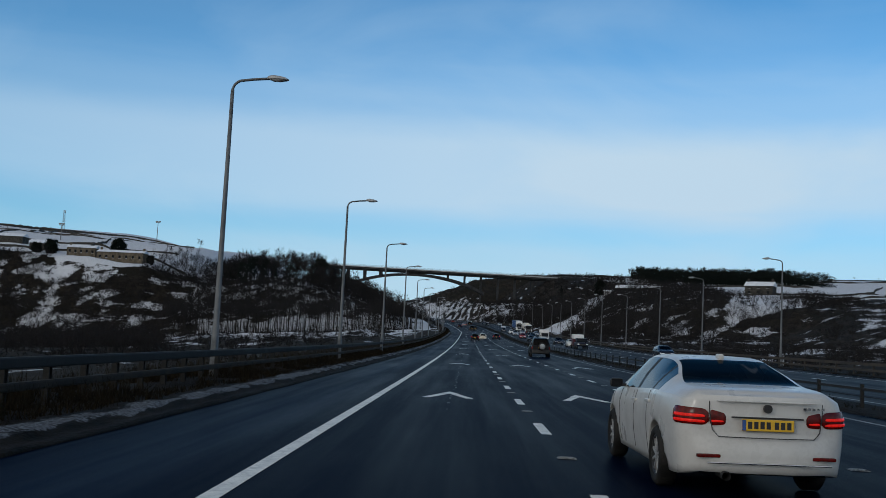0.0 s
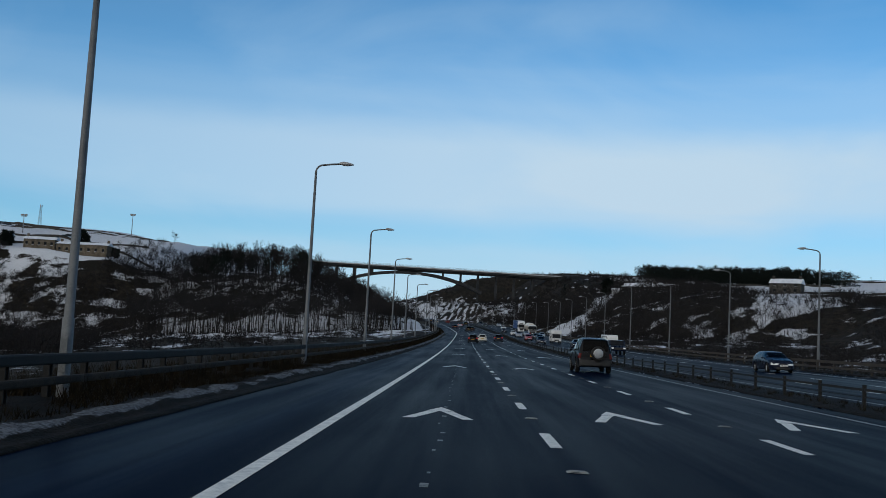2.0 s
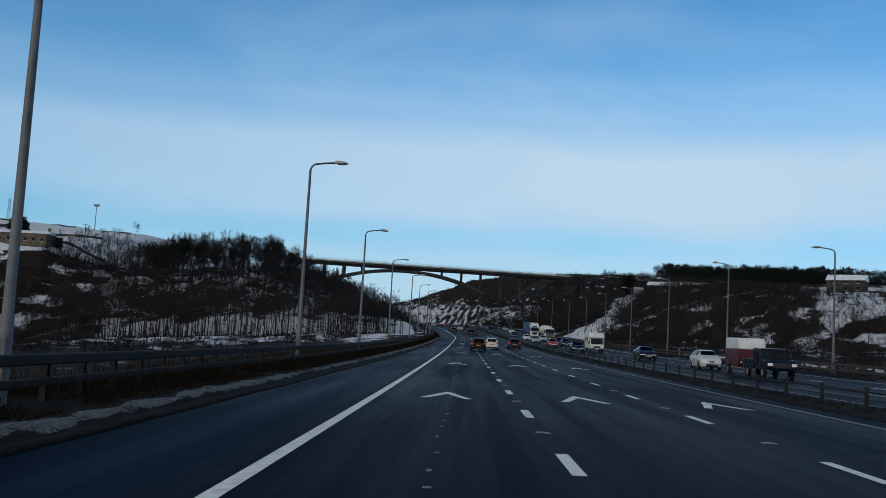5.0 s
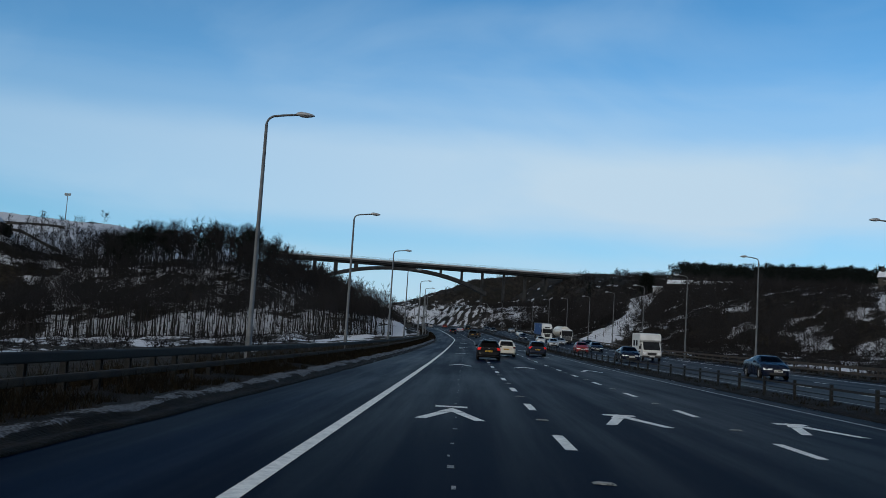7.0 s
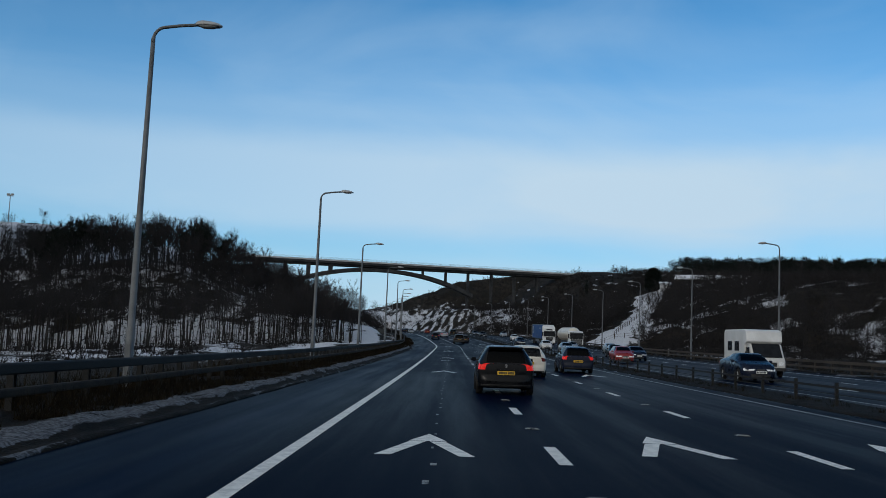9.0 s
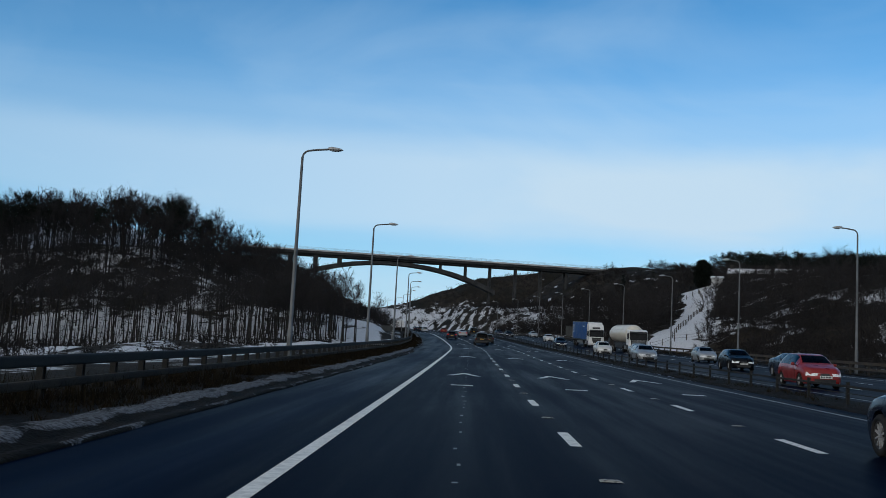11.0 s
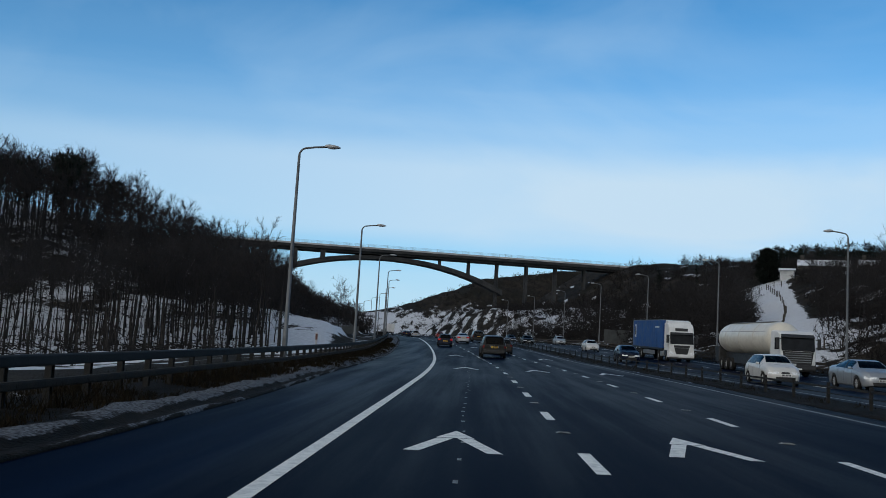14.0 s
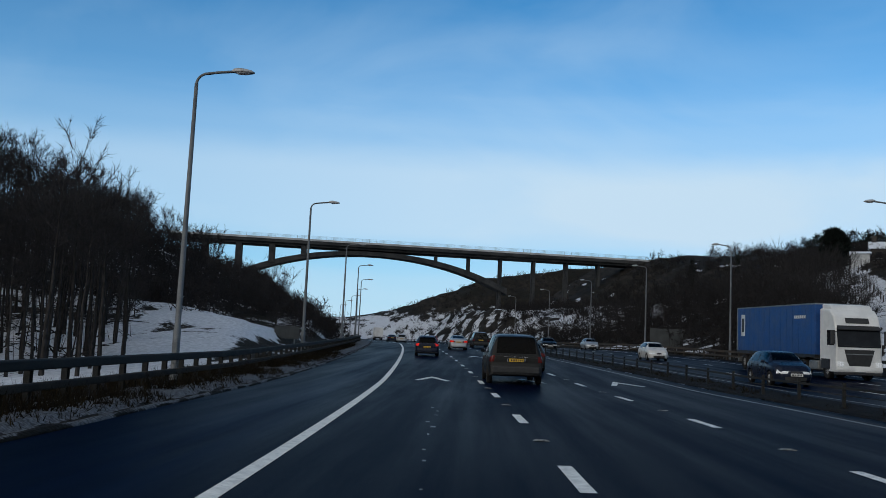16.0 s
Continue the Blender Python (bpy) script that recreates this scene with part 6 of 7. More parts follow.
def on_road(u, y, oncoming=False):
    """A pose on the road at the lane's place, along its slope and bend."""
    z = float(road_z(y)) + 0.012 * u
    d = 2.0
    turn = math.degrees(math.atan2(float(bend(y + d) - bend(y - d)), 2 * d))
    rise = math.degrees(math.atan2(float(road_z(y + d) - road_z(y - d)), 2 * d))
    m = pose(u - float(bend(y)), y, z + 0.004, rise, 0, turn) @ pose(0, 0, 0, 0, -0.69, 0)
    return m @ pose(0, 0, 0, 0, 0, 180) if oncoming else m


SALOON = dict(L=4.62, W=1.81, z0=0.20, top=[(0, 1.05), (0.02, 1.095), (0.10, 1.125), (0.165, 1.145), (0.25, 1.27), (0.34, 1.385), (0.44, 1.425), (0.55, 1.43), (0.63, 1.39), (0.70, 1.24), (0.775, 1.04), (0.88, 0.95), (0.96, 0.82), (1.0, 0.66)],
    belt=[(0, 0.985), (0.10, 1.02), (0.2, 1.02), (0.5, 0.975), (0.76, 0.94), (0.9, 0.83), (1.0, 0.60)], width=[(0, 0.88), (0.015, 0.93), (0.06, 0.975), (0.2, 1.0), (0.5, 0.995), (0.8, 0.985), (0.93, 0.92), (0.98, 0.82), (1.0, 0.72)],
    roof=[(0, 0.72), (0.16, 0.74), (0.33, 0.60), (0.5, 0.62), (0.64, 0.64), (0.77, 0.76), (1.0, 0.60)], axles=(0.205, 0.815), wheel=0.325, side_glass=[(0.235, 0.30), (0.31, 0.465), (0.485, 0.66)], back=(0.175, 0.335), screen=(0.64, 0.77),
    tail=(0.765, 0.955), tail_in=0.46, lid_in=0.70, tail_wrap=0.055, head=(0.58, 0.72), head_in=0.5, bumper=0.60, plate_z=0.73, cabin=(0.22, 0.72), seat_z=0.88, seats=(0.33, 0.56), mirror=0.68, handles=(0.30, 0.475), seams=(0.305, 0.475, 0.70), grille=(0.56, 0.74, 0.35), rear_bulge=0.11, front_bulge=0.16, apron=0.30)
HATCH = dict(L=4.0, W=1.74, z0=0.19, top=[(0, 0.93), (0.012, 1.0), (0.04, 1.14), (0.085, 1.33), (0.13, 1.42), (0.25, 1.465), (0.45, 1.48), (0.58, 1.43), (0.66, 1.28), (0.76, 1.05), (0.87, 0.95), (0.96, 0.82), (1.0, 0.66)],
    belt=[(0, 0.89), (0.1, 0.98), (0.4, 0.965), (0.74, 0.92), (0.9, 0.82), (1.0, 0.60)], width=[(0, 0.90), (0.02, 0.95), (0.08, 0.985), (0.2, 1.0), (0.8, 0.985), (0.93, 0.92), (1.0, 0.74)],
    roof=[(0, 0.74), (0.04, 0.70), (0.12, 0.64), (0.3, 0.65), (0.6, 0.65), (0.75, 0.76), (1.0, 0.62)], axles=(0.165, 0.80), wheel=0.305, side_glass=[(0.11, 0.19), (0.205, 0.385), (0.405, 0.63)], back=(0.006, 0.10), screen=(0.60, 0.745),
    tail=(0.74, 0.95), tail_in=0.82, tail_wrap=0.05, head=(0.56, 0.74), head_in=0.52, bumper=0.52, plate_z=0.60, cabin=(0.14, 0.68), seat_z=0.90, seats=(0.22, 0.48), mirror=0.64, handles=(0.24, 0.40), seams=(0.195, 0.395, 0.66), grille=(0.50, 0.66, 0.35), rear_bulge=0.10, front_bulge=0.15, apron=0.32, privacy=-0.2)
SUV = dict(L=4.85, W=1.95, z0=0.30, top=[(0, 1.08), (0.008, 1.16), (0.025, 1.42), (0.045, 1.66), (0.075, 1.77), (0.2, 1.83), (0.45, 1.85), (0.57, 1.80), (0.64, 1.58), (0.715, 1.24), (0.87, 1.17), (0.97, 1.08), (1.0, 0.95)],
    belt=[(0, 1.05), (0.1, 1.11), (0.5, 1.10), (0.74, 1.09), (0.9, 1.05), (1.0, 0.88)], width=[(0, 0.92), (0.02, 0.96), (0.08, 0.985), (0.2, 1.0), (0.85, 0.99), (0.95, 0.94), (1.0, 0.82)],
    roof=[(0, 0.78), (0.03, 0.74), (0.08, 0.70), (0.3, 0.71), (0.58, 0.71), (0.72, 0.80), (1.0, 0.74)], axles=(0.20, 0.80), wheel=0.38, side_glass=[(0.07, 0.20), (0.215, 0.40), (0.42, 0.62)], back=(0.003, 0.06), screen=(0.585, 0.70),
    tail=(0.76, 1.02), tail_in=0.86, tail_wrap=0.035, head=(0.80, 0.98), head_in=0.55, bumper=0.72, plate_z=0.84, cabin=(0.10, 0.68), seat_z=1.08, seats=(0.28, 0.5), mirror=0.63, handles=(0.24, 0.42), seams=(0.205, 0.41, 0.64), grille=(0.70, 0.98, 0.5), rear_bulge=0.07, front_bulge=0.10, apron=0.66, cladding=True, privacy=-0.2, rest=0.26)
ESTATE = dict(HATCH, L=4.65, W=1.80, top=[(0, 0.94), (0.012, 1.0), (0.04, 1.16), (0.08, 1.34), (0.12, 1.41), (0.25, 1.45), (0.45, 1.47), (0.58, 1.42), (0.66, 1.26), (0.75, 1.03), (0.87, 0.94), (0.96, 0.82), (1.0, 0.66)], side_glass=[(0.11, 0.24), (0.255, 0.41), (0.43, 0.63)], axles=(0.19, 0.80), wheel=0.32)


def add_plate_badge(top, S, x, z, r, mat=None):
    yb = -(S["L"] / 2 + S["rear_bulge"])
    vs, fs = [], []
    for i in range(20):
        a = 2 * math.pi * i / 20
        vs.append((x + r * math.cos(a), yb - 0.010, z + r * math.sin(a)))
    for i in range(20):
        a = 2 * math.pi * i / 20
        vs.append((x + r * math.cos(a), yb + 0.03, z + r * math.sin(a)))
    fs = [tuple(range(20))] + [(i, i + 20, (i + 1) % 20 + 20, (i + 1) % 20) for i in range(20)]
    put("badge", mesh_of("badge", vs, fs, mat or M_CHROME), top, "plain round badge")


# the white saloon in the second lane
SALOON_WHITE = dict(SALOON, privacy=-9, tail=(0.0, 0.0), plate_z=0.705, back=(0.155, 0.345), seat_mat=M_SEAT, body_mirrors=False, apron=0.0, z0=0.22, rear_bulge=0.15, width=[(0, 0.83), (0.012, 0.90), (0.05, 0.965), (0.2, 1.0), (0.5, 0.995), (0.8, 0.985), (0.93, 0.92), (0.98, 0.82), (1.0, 0.72)])
car, tt, RR, VV = build_car("saloon_car", SALOON_WHITE, on_road(3.70, 14.45) @ pose(0, 0, 0, 0, 0, 1.6), P_WHITE, "white saloon car with tail lamps lit on wet asphalt", glass=M_GLASS_REAR, lit=True)
add_plate_badge(car, SALOON_WHITE, 0.0, 0.928, 0.042, M_INK)


def saloon_skin(p, z, out):
    """A point on the tail of the saloon, p metres round from the middle at height z."""
    s = 1 if p > 0 else -1
    S, p = SALOON_WHITE, abs(p)
    w = float(np.interp(z, RR[0, 2:2 + NS, 1], RR[0, 2:2 + NS, 0]))
    if p <= w:
        return (s * p, -S["L"] / 2 - S["rear_bulge"] * (1 - (p / w) ** 2.5) * min(1.0, (w / (S["W"] / 2)) ** 2) - out, z)
    q = (p - w) / S["L"]
    ws = [float(np.interp(z, RR[i, 2:2 + NS, 1], RR[i, 2:2 + NS, 0])) for i in range(14)]
    return (s * (float(np.interp(q, tt[:14], ws)) + out), -S["L"] / 2 + p - w - 0.4 * out, z)


def skin_patch(name, s, p0, p1, low, high, out, mat, parent, label=""):
    """A raised lens on the tail between two edges."""
    n, k = 12, 5
    vs, fs = [], []
    for lift in (out, -0.02):
        for i in range(n + 1):
            f = i / n
            p = p0 + (p1 - p0) * f
            e = 1 - 0.5 * (abs(2 * f - 1) ** 8)
            lo, hi = low[0] + (low[1] - low[0]) * f, high[0] + (high[1] - high[0]) * f
            for j in range(k + 1):
                g = 0.5 + (j / k - 0.5) * e
                vs.append(saloon_skin(s * p, lo + (hi - lo) * g, lift * (1.0 if 0 < j < k and 0 < i < n else 0.5)))
    for i in range(n):
        for j in range(k):
            a = i * (k + 1) + j
            f = (a, a + 1, a + k + 2, a + k + 1)
            fs.append(f if s < 0 else f[::-1])
    return put(name, mesh_of(name, vs, fs, mat, True), parent, label)


for s in (-1, 1):
    lens = skin_patch("tail_lamp", s, 0.570, 0.96, (0.738, 0.750), (0.905, 0.925), 0.016, M_TAIL_DULL, car, "red tail lamp wrapped round the corner")
    for lo, hi in ((0.762, 0.792), (0.815, 0.848)):
        skin_patch("light_bar", s, 0.60, 0.93, (lo, lo + 0.006), (hi, hi + 0.01), 0.024, M_TAIL, lens, "glowing red bar")
    lid_lamp = skin_patch("lid_lamp", s, 0.405, 0.564, (0.752, 0.738), (0.865, 0.905), 0.014, M_TAIL_DULL, car, "dark red lamp on the boot lid")
    skin_patch("light_bar", s, 0.425, 0.555, (0.775, 0.77), (0.795, 0.80), 0.02, M_TAIL, lid_lamp, "glowing red bar")

yb = -(SALOON["L"] / 2 + SALOON_WHITE["rear_bulge"])
for s in (-1, 1):
    part("bumper_reflector", a_box(s * 0.58 - 0.12, s * 0.58 + 0.12, yb + 0.03, yb + 0.08, 0.425, 0.46, 0.01), M_TAIL_DULL, car, "red bumper reflector")
part("bumper_crease", a_box(-0.62, 0.62, yb - 0.058, yb - 0.02, 0.375, 0.392, 0.006), M_CHROME, car, "bright strip along the bumper")
vs, fs = tube([(-0.42, yb - 0.04, 0.255), (-0.42, yb + 0.3, 0.26)], [0.045, 0.045], 14, False)
put("exhaust_pipe", mesh_of("exhaust_pipe", vs, fs, M_TRIM, True), car)
lid = [(-0.57, 0.985), (-0.57, 0.88), (-0.54, 0.70), (-0.48, 0.635), (0.48, 0.635), (0.54, 0.70), (0.57, 0.88), (0.57, 0.985)]
pts = []
for (xa, za), (xb, zb_) in zip(lid, lid[1:]):
    nn = 14 if abs(xb - xa) > 0.5 else 3
    pts += [(xa + (xb - xa) * q / nn, za + (zb_ - za) * q / nn) for q in range(nn)]
pts.append(lid[-1])
pts = [(x, -SALOON["L"] / 2 - 0.15 * (1 - abs(x / 0.75) ** 2.5) - 0.001, z) for x, z in pts]
vs, fs = tube(pts, [0.005] * len(pts), 5)
put("boot_seam", mesh_of("boot_seam", vs, fs, M_INK), car)
for q in range(5):
    part("model_mark", a_box(0.36 + q * 0.045, 0.39 + q * 0.045, yb + 0.012, yb + 0.03, 0.925, 0.95), M_CHROME, car)
part("plate_band", a_box(-0.262, -0.225, yb - 0.016, yb - 0.011, 0.709, 0.816), M_PLATE_BLUE, car, "blue band on the plate")
# ink-dark strip stands in for the shade in the plate recess
part("plate_recess", a_box(-0.36, 0.36, yb + 0.004, yb + 0.03, 0.826, 0.842, 0.004), M_INK, car, "dark strip painted in for the shade over the plate")
part("lid_edge", a_box(-0.50, 0.50, yb + 0.006, yb + 0.05, 0.985, 1.0, 0.006), P_WHITE, car)
part("aerial_fin", a_box(-0.03, 0.03, (0.36 - 0.5) * 4.62 - 0.1, (0.36 - 0.5) * 4.62 + 0.08, 1.38, 1.455, 0.02), P_WHITE, car)

# the dark four-by-four with a spare wheel on its tailgate
SUV2 = dict(SUV, L=4.5, W=1.86)
car, *_ = build_car("off_road_car", SUV2, on_road(7.6, 100), P_BLACK, "dark four-by-four with a spare wheel on its tailgate", glass=M_GLASS_DARK)
sw = empty("spare_wheel", pose(0.12, -SUV2["L"] / 2 - SUV2["rear_bulge"] - 0.13, 1.02, 0, 0, -90))
sw.parent = car
put("tyre", WHEELS[(0.38, 0.21)][0], sw)
vs, fs = lathe_x([(-0.10, 0.28), (0.11, 0.26), (0.125, 0.2), (0.13, 0.001)], 24)
put("cover", mesh_of("cover", vs, fs, P_SILVER, True), sw, "pale spare wheel cover")
for s in (-1, 1):
    vs, fs = tube([(s * 0.66, -1.7, 1.83), (s * 0.66, -1.6, 1.92), (s * 0.66, 0.2, 1.93), (s * 0.66, 0.35, 1.86)], [0.022] * 4, 6)
    put("roof_rail", mesh_of("roof_rail", vs, fs, M_TRIM, True), car)

# the black hatchback
car, *_ = build_car("hatchback_car", HATCH, on_road(2.25, 226), P_BLACK, "black hatchback with tail lamps lit", glass=M_GLASS_DARK, lit=True)
add_plate_badge(car, HATCH, 0.0, 0.87, 0.05)
yb = -(HATCH["L"] / 2 + HATCH["rear_bulge"])
part("tailgate_grip", a_box(-0.3, 0.3, yb - 0.012, yb + 0.03, 0.735, 0.76, 0.008), P_BLACK, car)
part("roof_spoiler", a_box(-0.52, 0.52, -HATCH["L"] / 2 + 0.30, -HATCH["L"] / 2 + 0.60, 1.385, 1.435, 0.02), P_BLACK, car)
vs, fs = tube([(0, -HATCH["L"] / 2 + 1.0, 1.46), (0, -HATCH["L"] / 2 + 0.86, 1.62)], [0.006, 0.003], 5)
put("aerial", mesh_of("aerial", vs, fs, M_TRIM), car)

# the large grey four-by-four
BIG = dict(SUV, L=4.95, W=2.04, tail=(0.80, 1.03), tail_wrap=0.02, tail_in=0.88)
car, *_ = build_car("off_road_car", BIG, on_road(3.3, 388), P_GREY, "large grey-green four-by-four with dark windows", glass=M_GLASS_DARK)
yb = -(BIG["L"] / 2 + BIG["rear_bulge"])
for q in range(10):
    if q != 5:
        part("letter_block", a_box(-0.44 + q * 0.09, -0.385 + q * 0.09, yb - 0.004, yb + 0.03, 1.0, 1.035), M_CHROME, car)
for s in (-1, 1):
    part("plate_bracket", a_box(s * 0.32 - 0.025, s * 0.32 + 0.025, yb - 0.01, yb + 0.03, 0.83, 0.965, 0.008), M_CHROME, car)
part("tailgate_split", a_box(-0.80, 0.80, yb + 0.03, yb + 0.05, 0.985, 0.992), M_INK, car)
part("bumper_valance", a_box(-0.86, 0.86, yb - 0.05, yb + 0.10, 0.42, 0.66, 0.04), M_TRIM, car)

# the rest of the climbing traffic, further on
build_car("estate_car", ESTATE, on_road(7.6, 252), P_NAVY, "dark estate car in the third lane", lit=True, glass=M_GLASS_DARK)
build_car("hatchback_car", dict(HATCH, L=4.2), on_road(4.2, 243), P_CREAM, "pale cream hatchback in the second lane")
build_car("estate_car", ESTATE, on_road(5.2, 402), P_BROWN, "dark brown estate car changing lanes")
build_car("hatchback_car", HATCH, on_road(0.3, 424), P_NAVY, "dark hatchback in the first lane", lit=True, glass=M_GLASS_DARK)
build_car("saloon_car", SALOON, on_road(4.0, 452), P_SILVER, "pale silver saloon in the second lane", lit=True)
build_car("off_road_car", SUV, on_road(7.7, 470), P_BLACK, "black four-by-four in the third lane")
build_car("hatchback_car", HATCH, on_road(0.4, 528), P_SILVER, "silver hatchback on the far bend")
build_car("saloon_car", SALOON, on_road(0.4, 553), P_NAVY, "dark saloon on the far bend")
build_car("estate_car", ESTATE, on_road(4.0, 575), P_NAVY, "dark estate car on the far bend")
build_car("hatchback_car", HATCH, on_road(7.7, 545), P_RED, "red hatchback on the far bend")
build_car("estate_car", ESTATE, on_road(7.7, 610), P_WHITE, "white estate car on the far bend")

# oncoming traffic
for kind, S, u, y, paint, label in (
    ("estate_car", ESTATE, 22.9, 118, P_NAVY, "dark estate car coming down the hill"),
    ("hatchback_car", HATCH, 19.4, 187, P_WHITE, "white hatchback coming down the hill"),
    ("saloon_car", SALOON, 19.4, 214, P_NAVY, "dark saloon coming down the hill"),
    ("saloon_car", SALOON, 15.8, 246, P_NAVY, "dark blue oncoming saloon"),
    ("hatchback_car", HATCH, 15.7, 284, P_RED, "red hatchback coming down the hill"),
    ("saloon_car", SALOON, 19.3, 297.6, P_NAVY, "dark saloon coming down the hill"),
    ("hatchback_car", HATCH, 19.4, 311, P_BLACK, "black hatchback coming down the hill"),
    ("estate_car", ESTATE, 15.8, 328.5, P_SILVER, "silver oncoming estate car with head lamps"),
    ("hatchback_car", HATCH, 22.8, 336, P_SILVER, "silver hatchback coming down the hill"),
    ("saloon_car", SALOON, 19.3, 352, P_SILVER, "silver coupe coming down the hill"),
    ("hatchback_car", HATCH, 15.6, 354.0, P_WHITE, "white oncoming hatchback with a black grille"),
    ("hatchback_car", HATCH, 15.7, 394, P_NAVY, "dark blue hatchback coming down the hill"),
    ("saloon_car", SALOON, 15.8, 470, P_BLACK, "black saloon coming down the hill"),
    ("hatchback_car", HATCH, 19.4, 434, P_WHITE, "small white oncoming hatchback"),
    ("hatchback_car", HATCH, 27.0, 481, P_SILVER, "small silver oncoming hatchback"),
    ("estate_car", ESTATE, 19.4, 515, P_NAVY, "dark estate car coming down the hill"),
    ("saloon_car", SALOON, 19.4, 560, P_WHITE, "white oncoming saloon far off"),
):
    S2 = dict(S)
    build_car(kind, S2, on_road(min(u, 23.0), y, True), paint, label, facing=True)


# ---- lorries, the motorhome and the pick-up ----
M_CURTAIN = worn("blue_curtain", (0.006, 0.045, 0.17), (0.012, 0.075, 0.25), 0.9, 0.45, 0.65, 0.0, 0.35, 6.0, 0.03)
M_BLIND = worn("white_cab_paint", (0.58, 0.58, 0.57), (0.70, 0.70, 0.69), 1.2, 0.35, 0.55, 0.0, 0.0)


def solid(points_yz, half, bevel=0.06, narrow=None):
    """A body from a side outline (y, z), as wide as 2*half, with softened edges."""
    bm = bmesh.new()
    a = [bm.verts.new((-half, y, z)) for y, z in points_yz]
    b = [bm.verts.new((half, y, z)) for y, z in points_yz]
    n = len(a)
    bm.faces.new(a), bm.faces.new(b[::-1])
    for i in range(n):
        bm.faces.new((a[i], b[i], b[(i + 1) % n], a[(i + 1) % n]))
    bmesh.ops.recalc_face_normals(bm, faces=bm.faces)
    if bevel:
        bmesh.ops.bevel(bm, geom=list(bm.edges), offset=bevel, segments=3, affect="EDGES", profile=0.6)
    return bm


def tapered(y0, y1, z0, h0, z1, h1, bevel=0.02):
    """A panel that is 2*h0 wide at its foot and 2*h1 at its top."""
    bm = bmesh.new()
    vs = [bm.verts.new((sx * h, yy, z)) for z, h in ((z0, h0), (z1, h1)) for sx, yy in ((-1, y0), (1, y0), (1, y1), (-1, y1))]
    for f in ((3, 2, 1, 0), (4, 5, 6, 7), (0, 1, 5, 4), (1, 2, 6, 5), (2, 3, 7, 6), (3, 0, 4, 7)):
        bm.faces.new([vs[k] for k in f])
    bmesh.ops.bevel(bm, geom=list(bm.edges), offset=bevel, segments=2, affect="EDGES", profile=0.6)
    return bm


def cab(top, y, paint, tall=True):
    """A cab-over tractor, its nose at +y: body, screen, grille, lamps, mirrors."""
    roof = [(y - 0.42, 3.35), (y - 0.9, 3.70), (y - 2.2, 3.78)] if tall else [(y - 0.30, 2.92), (y - 0.8, 3.08), (y - 2.0, 3.10)]
    b = part("cab", solid([(y - 2.2, 0.95), (y, 0.75), (y + 0.02, 1.75), (y - 0.16, 2.78)] + roof, 1.22, 0.12), paint, top, smooth=False)
    part("windscreen", solid([(y - 0.02, 1.72), (y + 0.035, 1.72), (y - 0.125, 2.72), (y - 0.18, 2.72)], 1.14, 0.01), M_WINDOW, b)
    part("sun_visor", solid([(y - 0.2, 2.66), (y + 0.10, 2.62), (y + 0.10, 2.68), (y - 0.2, 2.86)], 1.12, 0.02), M_TRIM, b)
    for s in (-1, 1):
        part("wiper", a_box(s * 0.45 - 0.32, s * 0.45 + 0.32, y + 0.03, y + 0.05, 1.78, 1.80), M_TRIM, b)
    if tall:
        part("roof_panel", solid([(y - 0.40, 2.98), (y - 0.20, 2.98), (y - 0.34, 3.26), (y - 0.50, 3.26)], 0.62, 0.02), M_TRIM, b, "dark roof panel with lamps")
        g = part("grille", tapered(y - 0.05, y + 0.05, 0.62, 0.52, 1.60, 0.80), M_TRIM, b)
        part("grille_bar", tapered(y + 0.045, y + 0.065, 1.34, 0.70, 1.39, 0.715, 0.004), M_STEEL, g)
        part("bumper", solid([(y - 0.9, 0.42), (y + 0.02, 0.42), (y + 0.07, 0.55), (y + 0.03, 0.95), (y - 0.9, 0.95)], 1.23, 0.05), paint, b)
        part("bumper_lip", a_box(-1.18, 1.18, y - 0.4, y + 0.06, 0.28, 0.42, 0.03), M_TRIM, b)
    else:
        g = part("grille", tapered(y - 0.05, y + 0.05, 0.80, 0.92, 1.70, 1.06), M_TRIM, b)
        for q in range(5):
            part("grille_bar", a_box(-0.90, 0.90, y + 0.045, y + 0.07, 0.95 + q * 0.15, 1.01 + q * 0.15, 0.01), M_STEEL, g)
        part("bumper", solid([(y - 0.9, 0.32), (y + 0.02, 0.32), (y + 0.10, 0.5), (y + 0.06, 0.80), (y - 0.9, 0.80)], 1.23, 0.05), M_TRIM, b, "grimy dark bumper")
        part("hazard_plate", a_box(0.50, 0.92, y + 0.085, y + 0.11, 0.42, 0.74, 0.006), P_RED, b, "orange-red hazard plate")
    for s in (-1, 1):
        part("head_lamp", solid([(y - 0.25, 0.70 if tall else 0.50), (y + 0.085, 0.70 if tall else 0.50), (y + 0.05, 0.95 if tall else 0.70), (y - 0.25, 1.05 if tall else 0.72)], 0.16, 0.03), M_HEAD, b).location.x = s * 1.0
        part("side_window", a_box(s * 1.225 - 0.012, s * 1.225 + 0.012, y - 1.15, y - 0.25, 1.80, 2.60, 0.01), M_WINDOW, b)
        part("wheel_arch", a_box(s * 1.215 - 0.02, s * 1.215 + 0.02, y - 1.95, y - 0.75, 0.55, 1.08, 0.015), M_TRIM, b)
        part("wing_mirror", a_box(s * 1.42 - 0.11, s * 1.42 + 0.11, y - 0.05, y + 0.1, 1.85, 2.60, 0.04), M_TRIM, b)
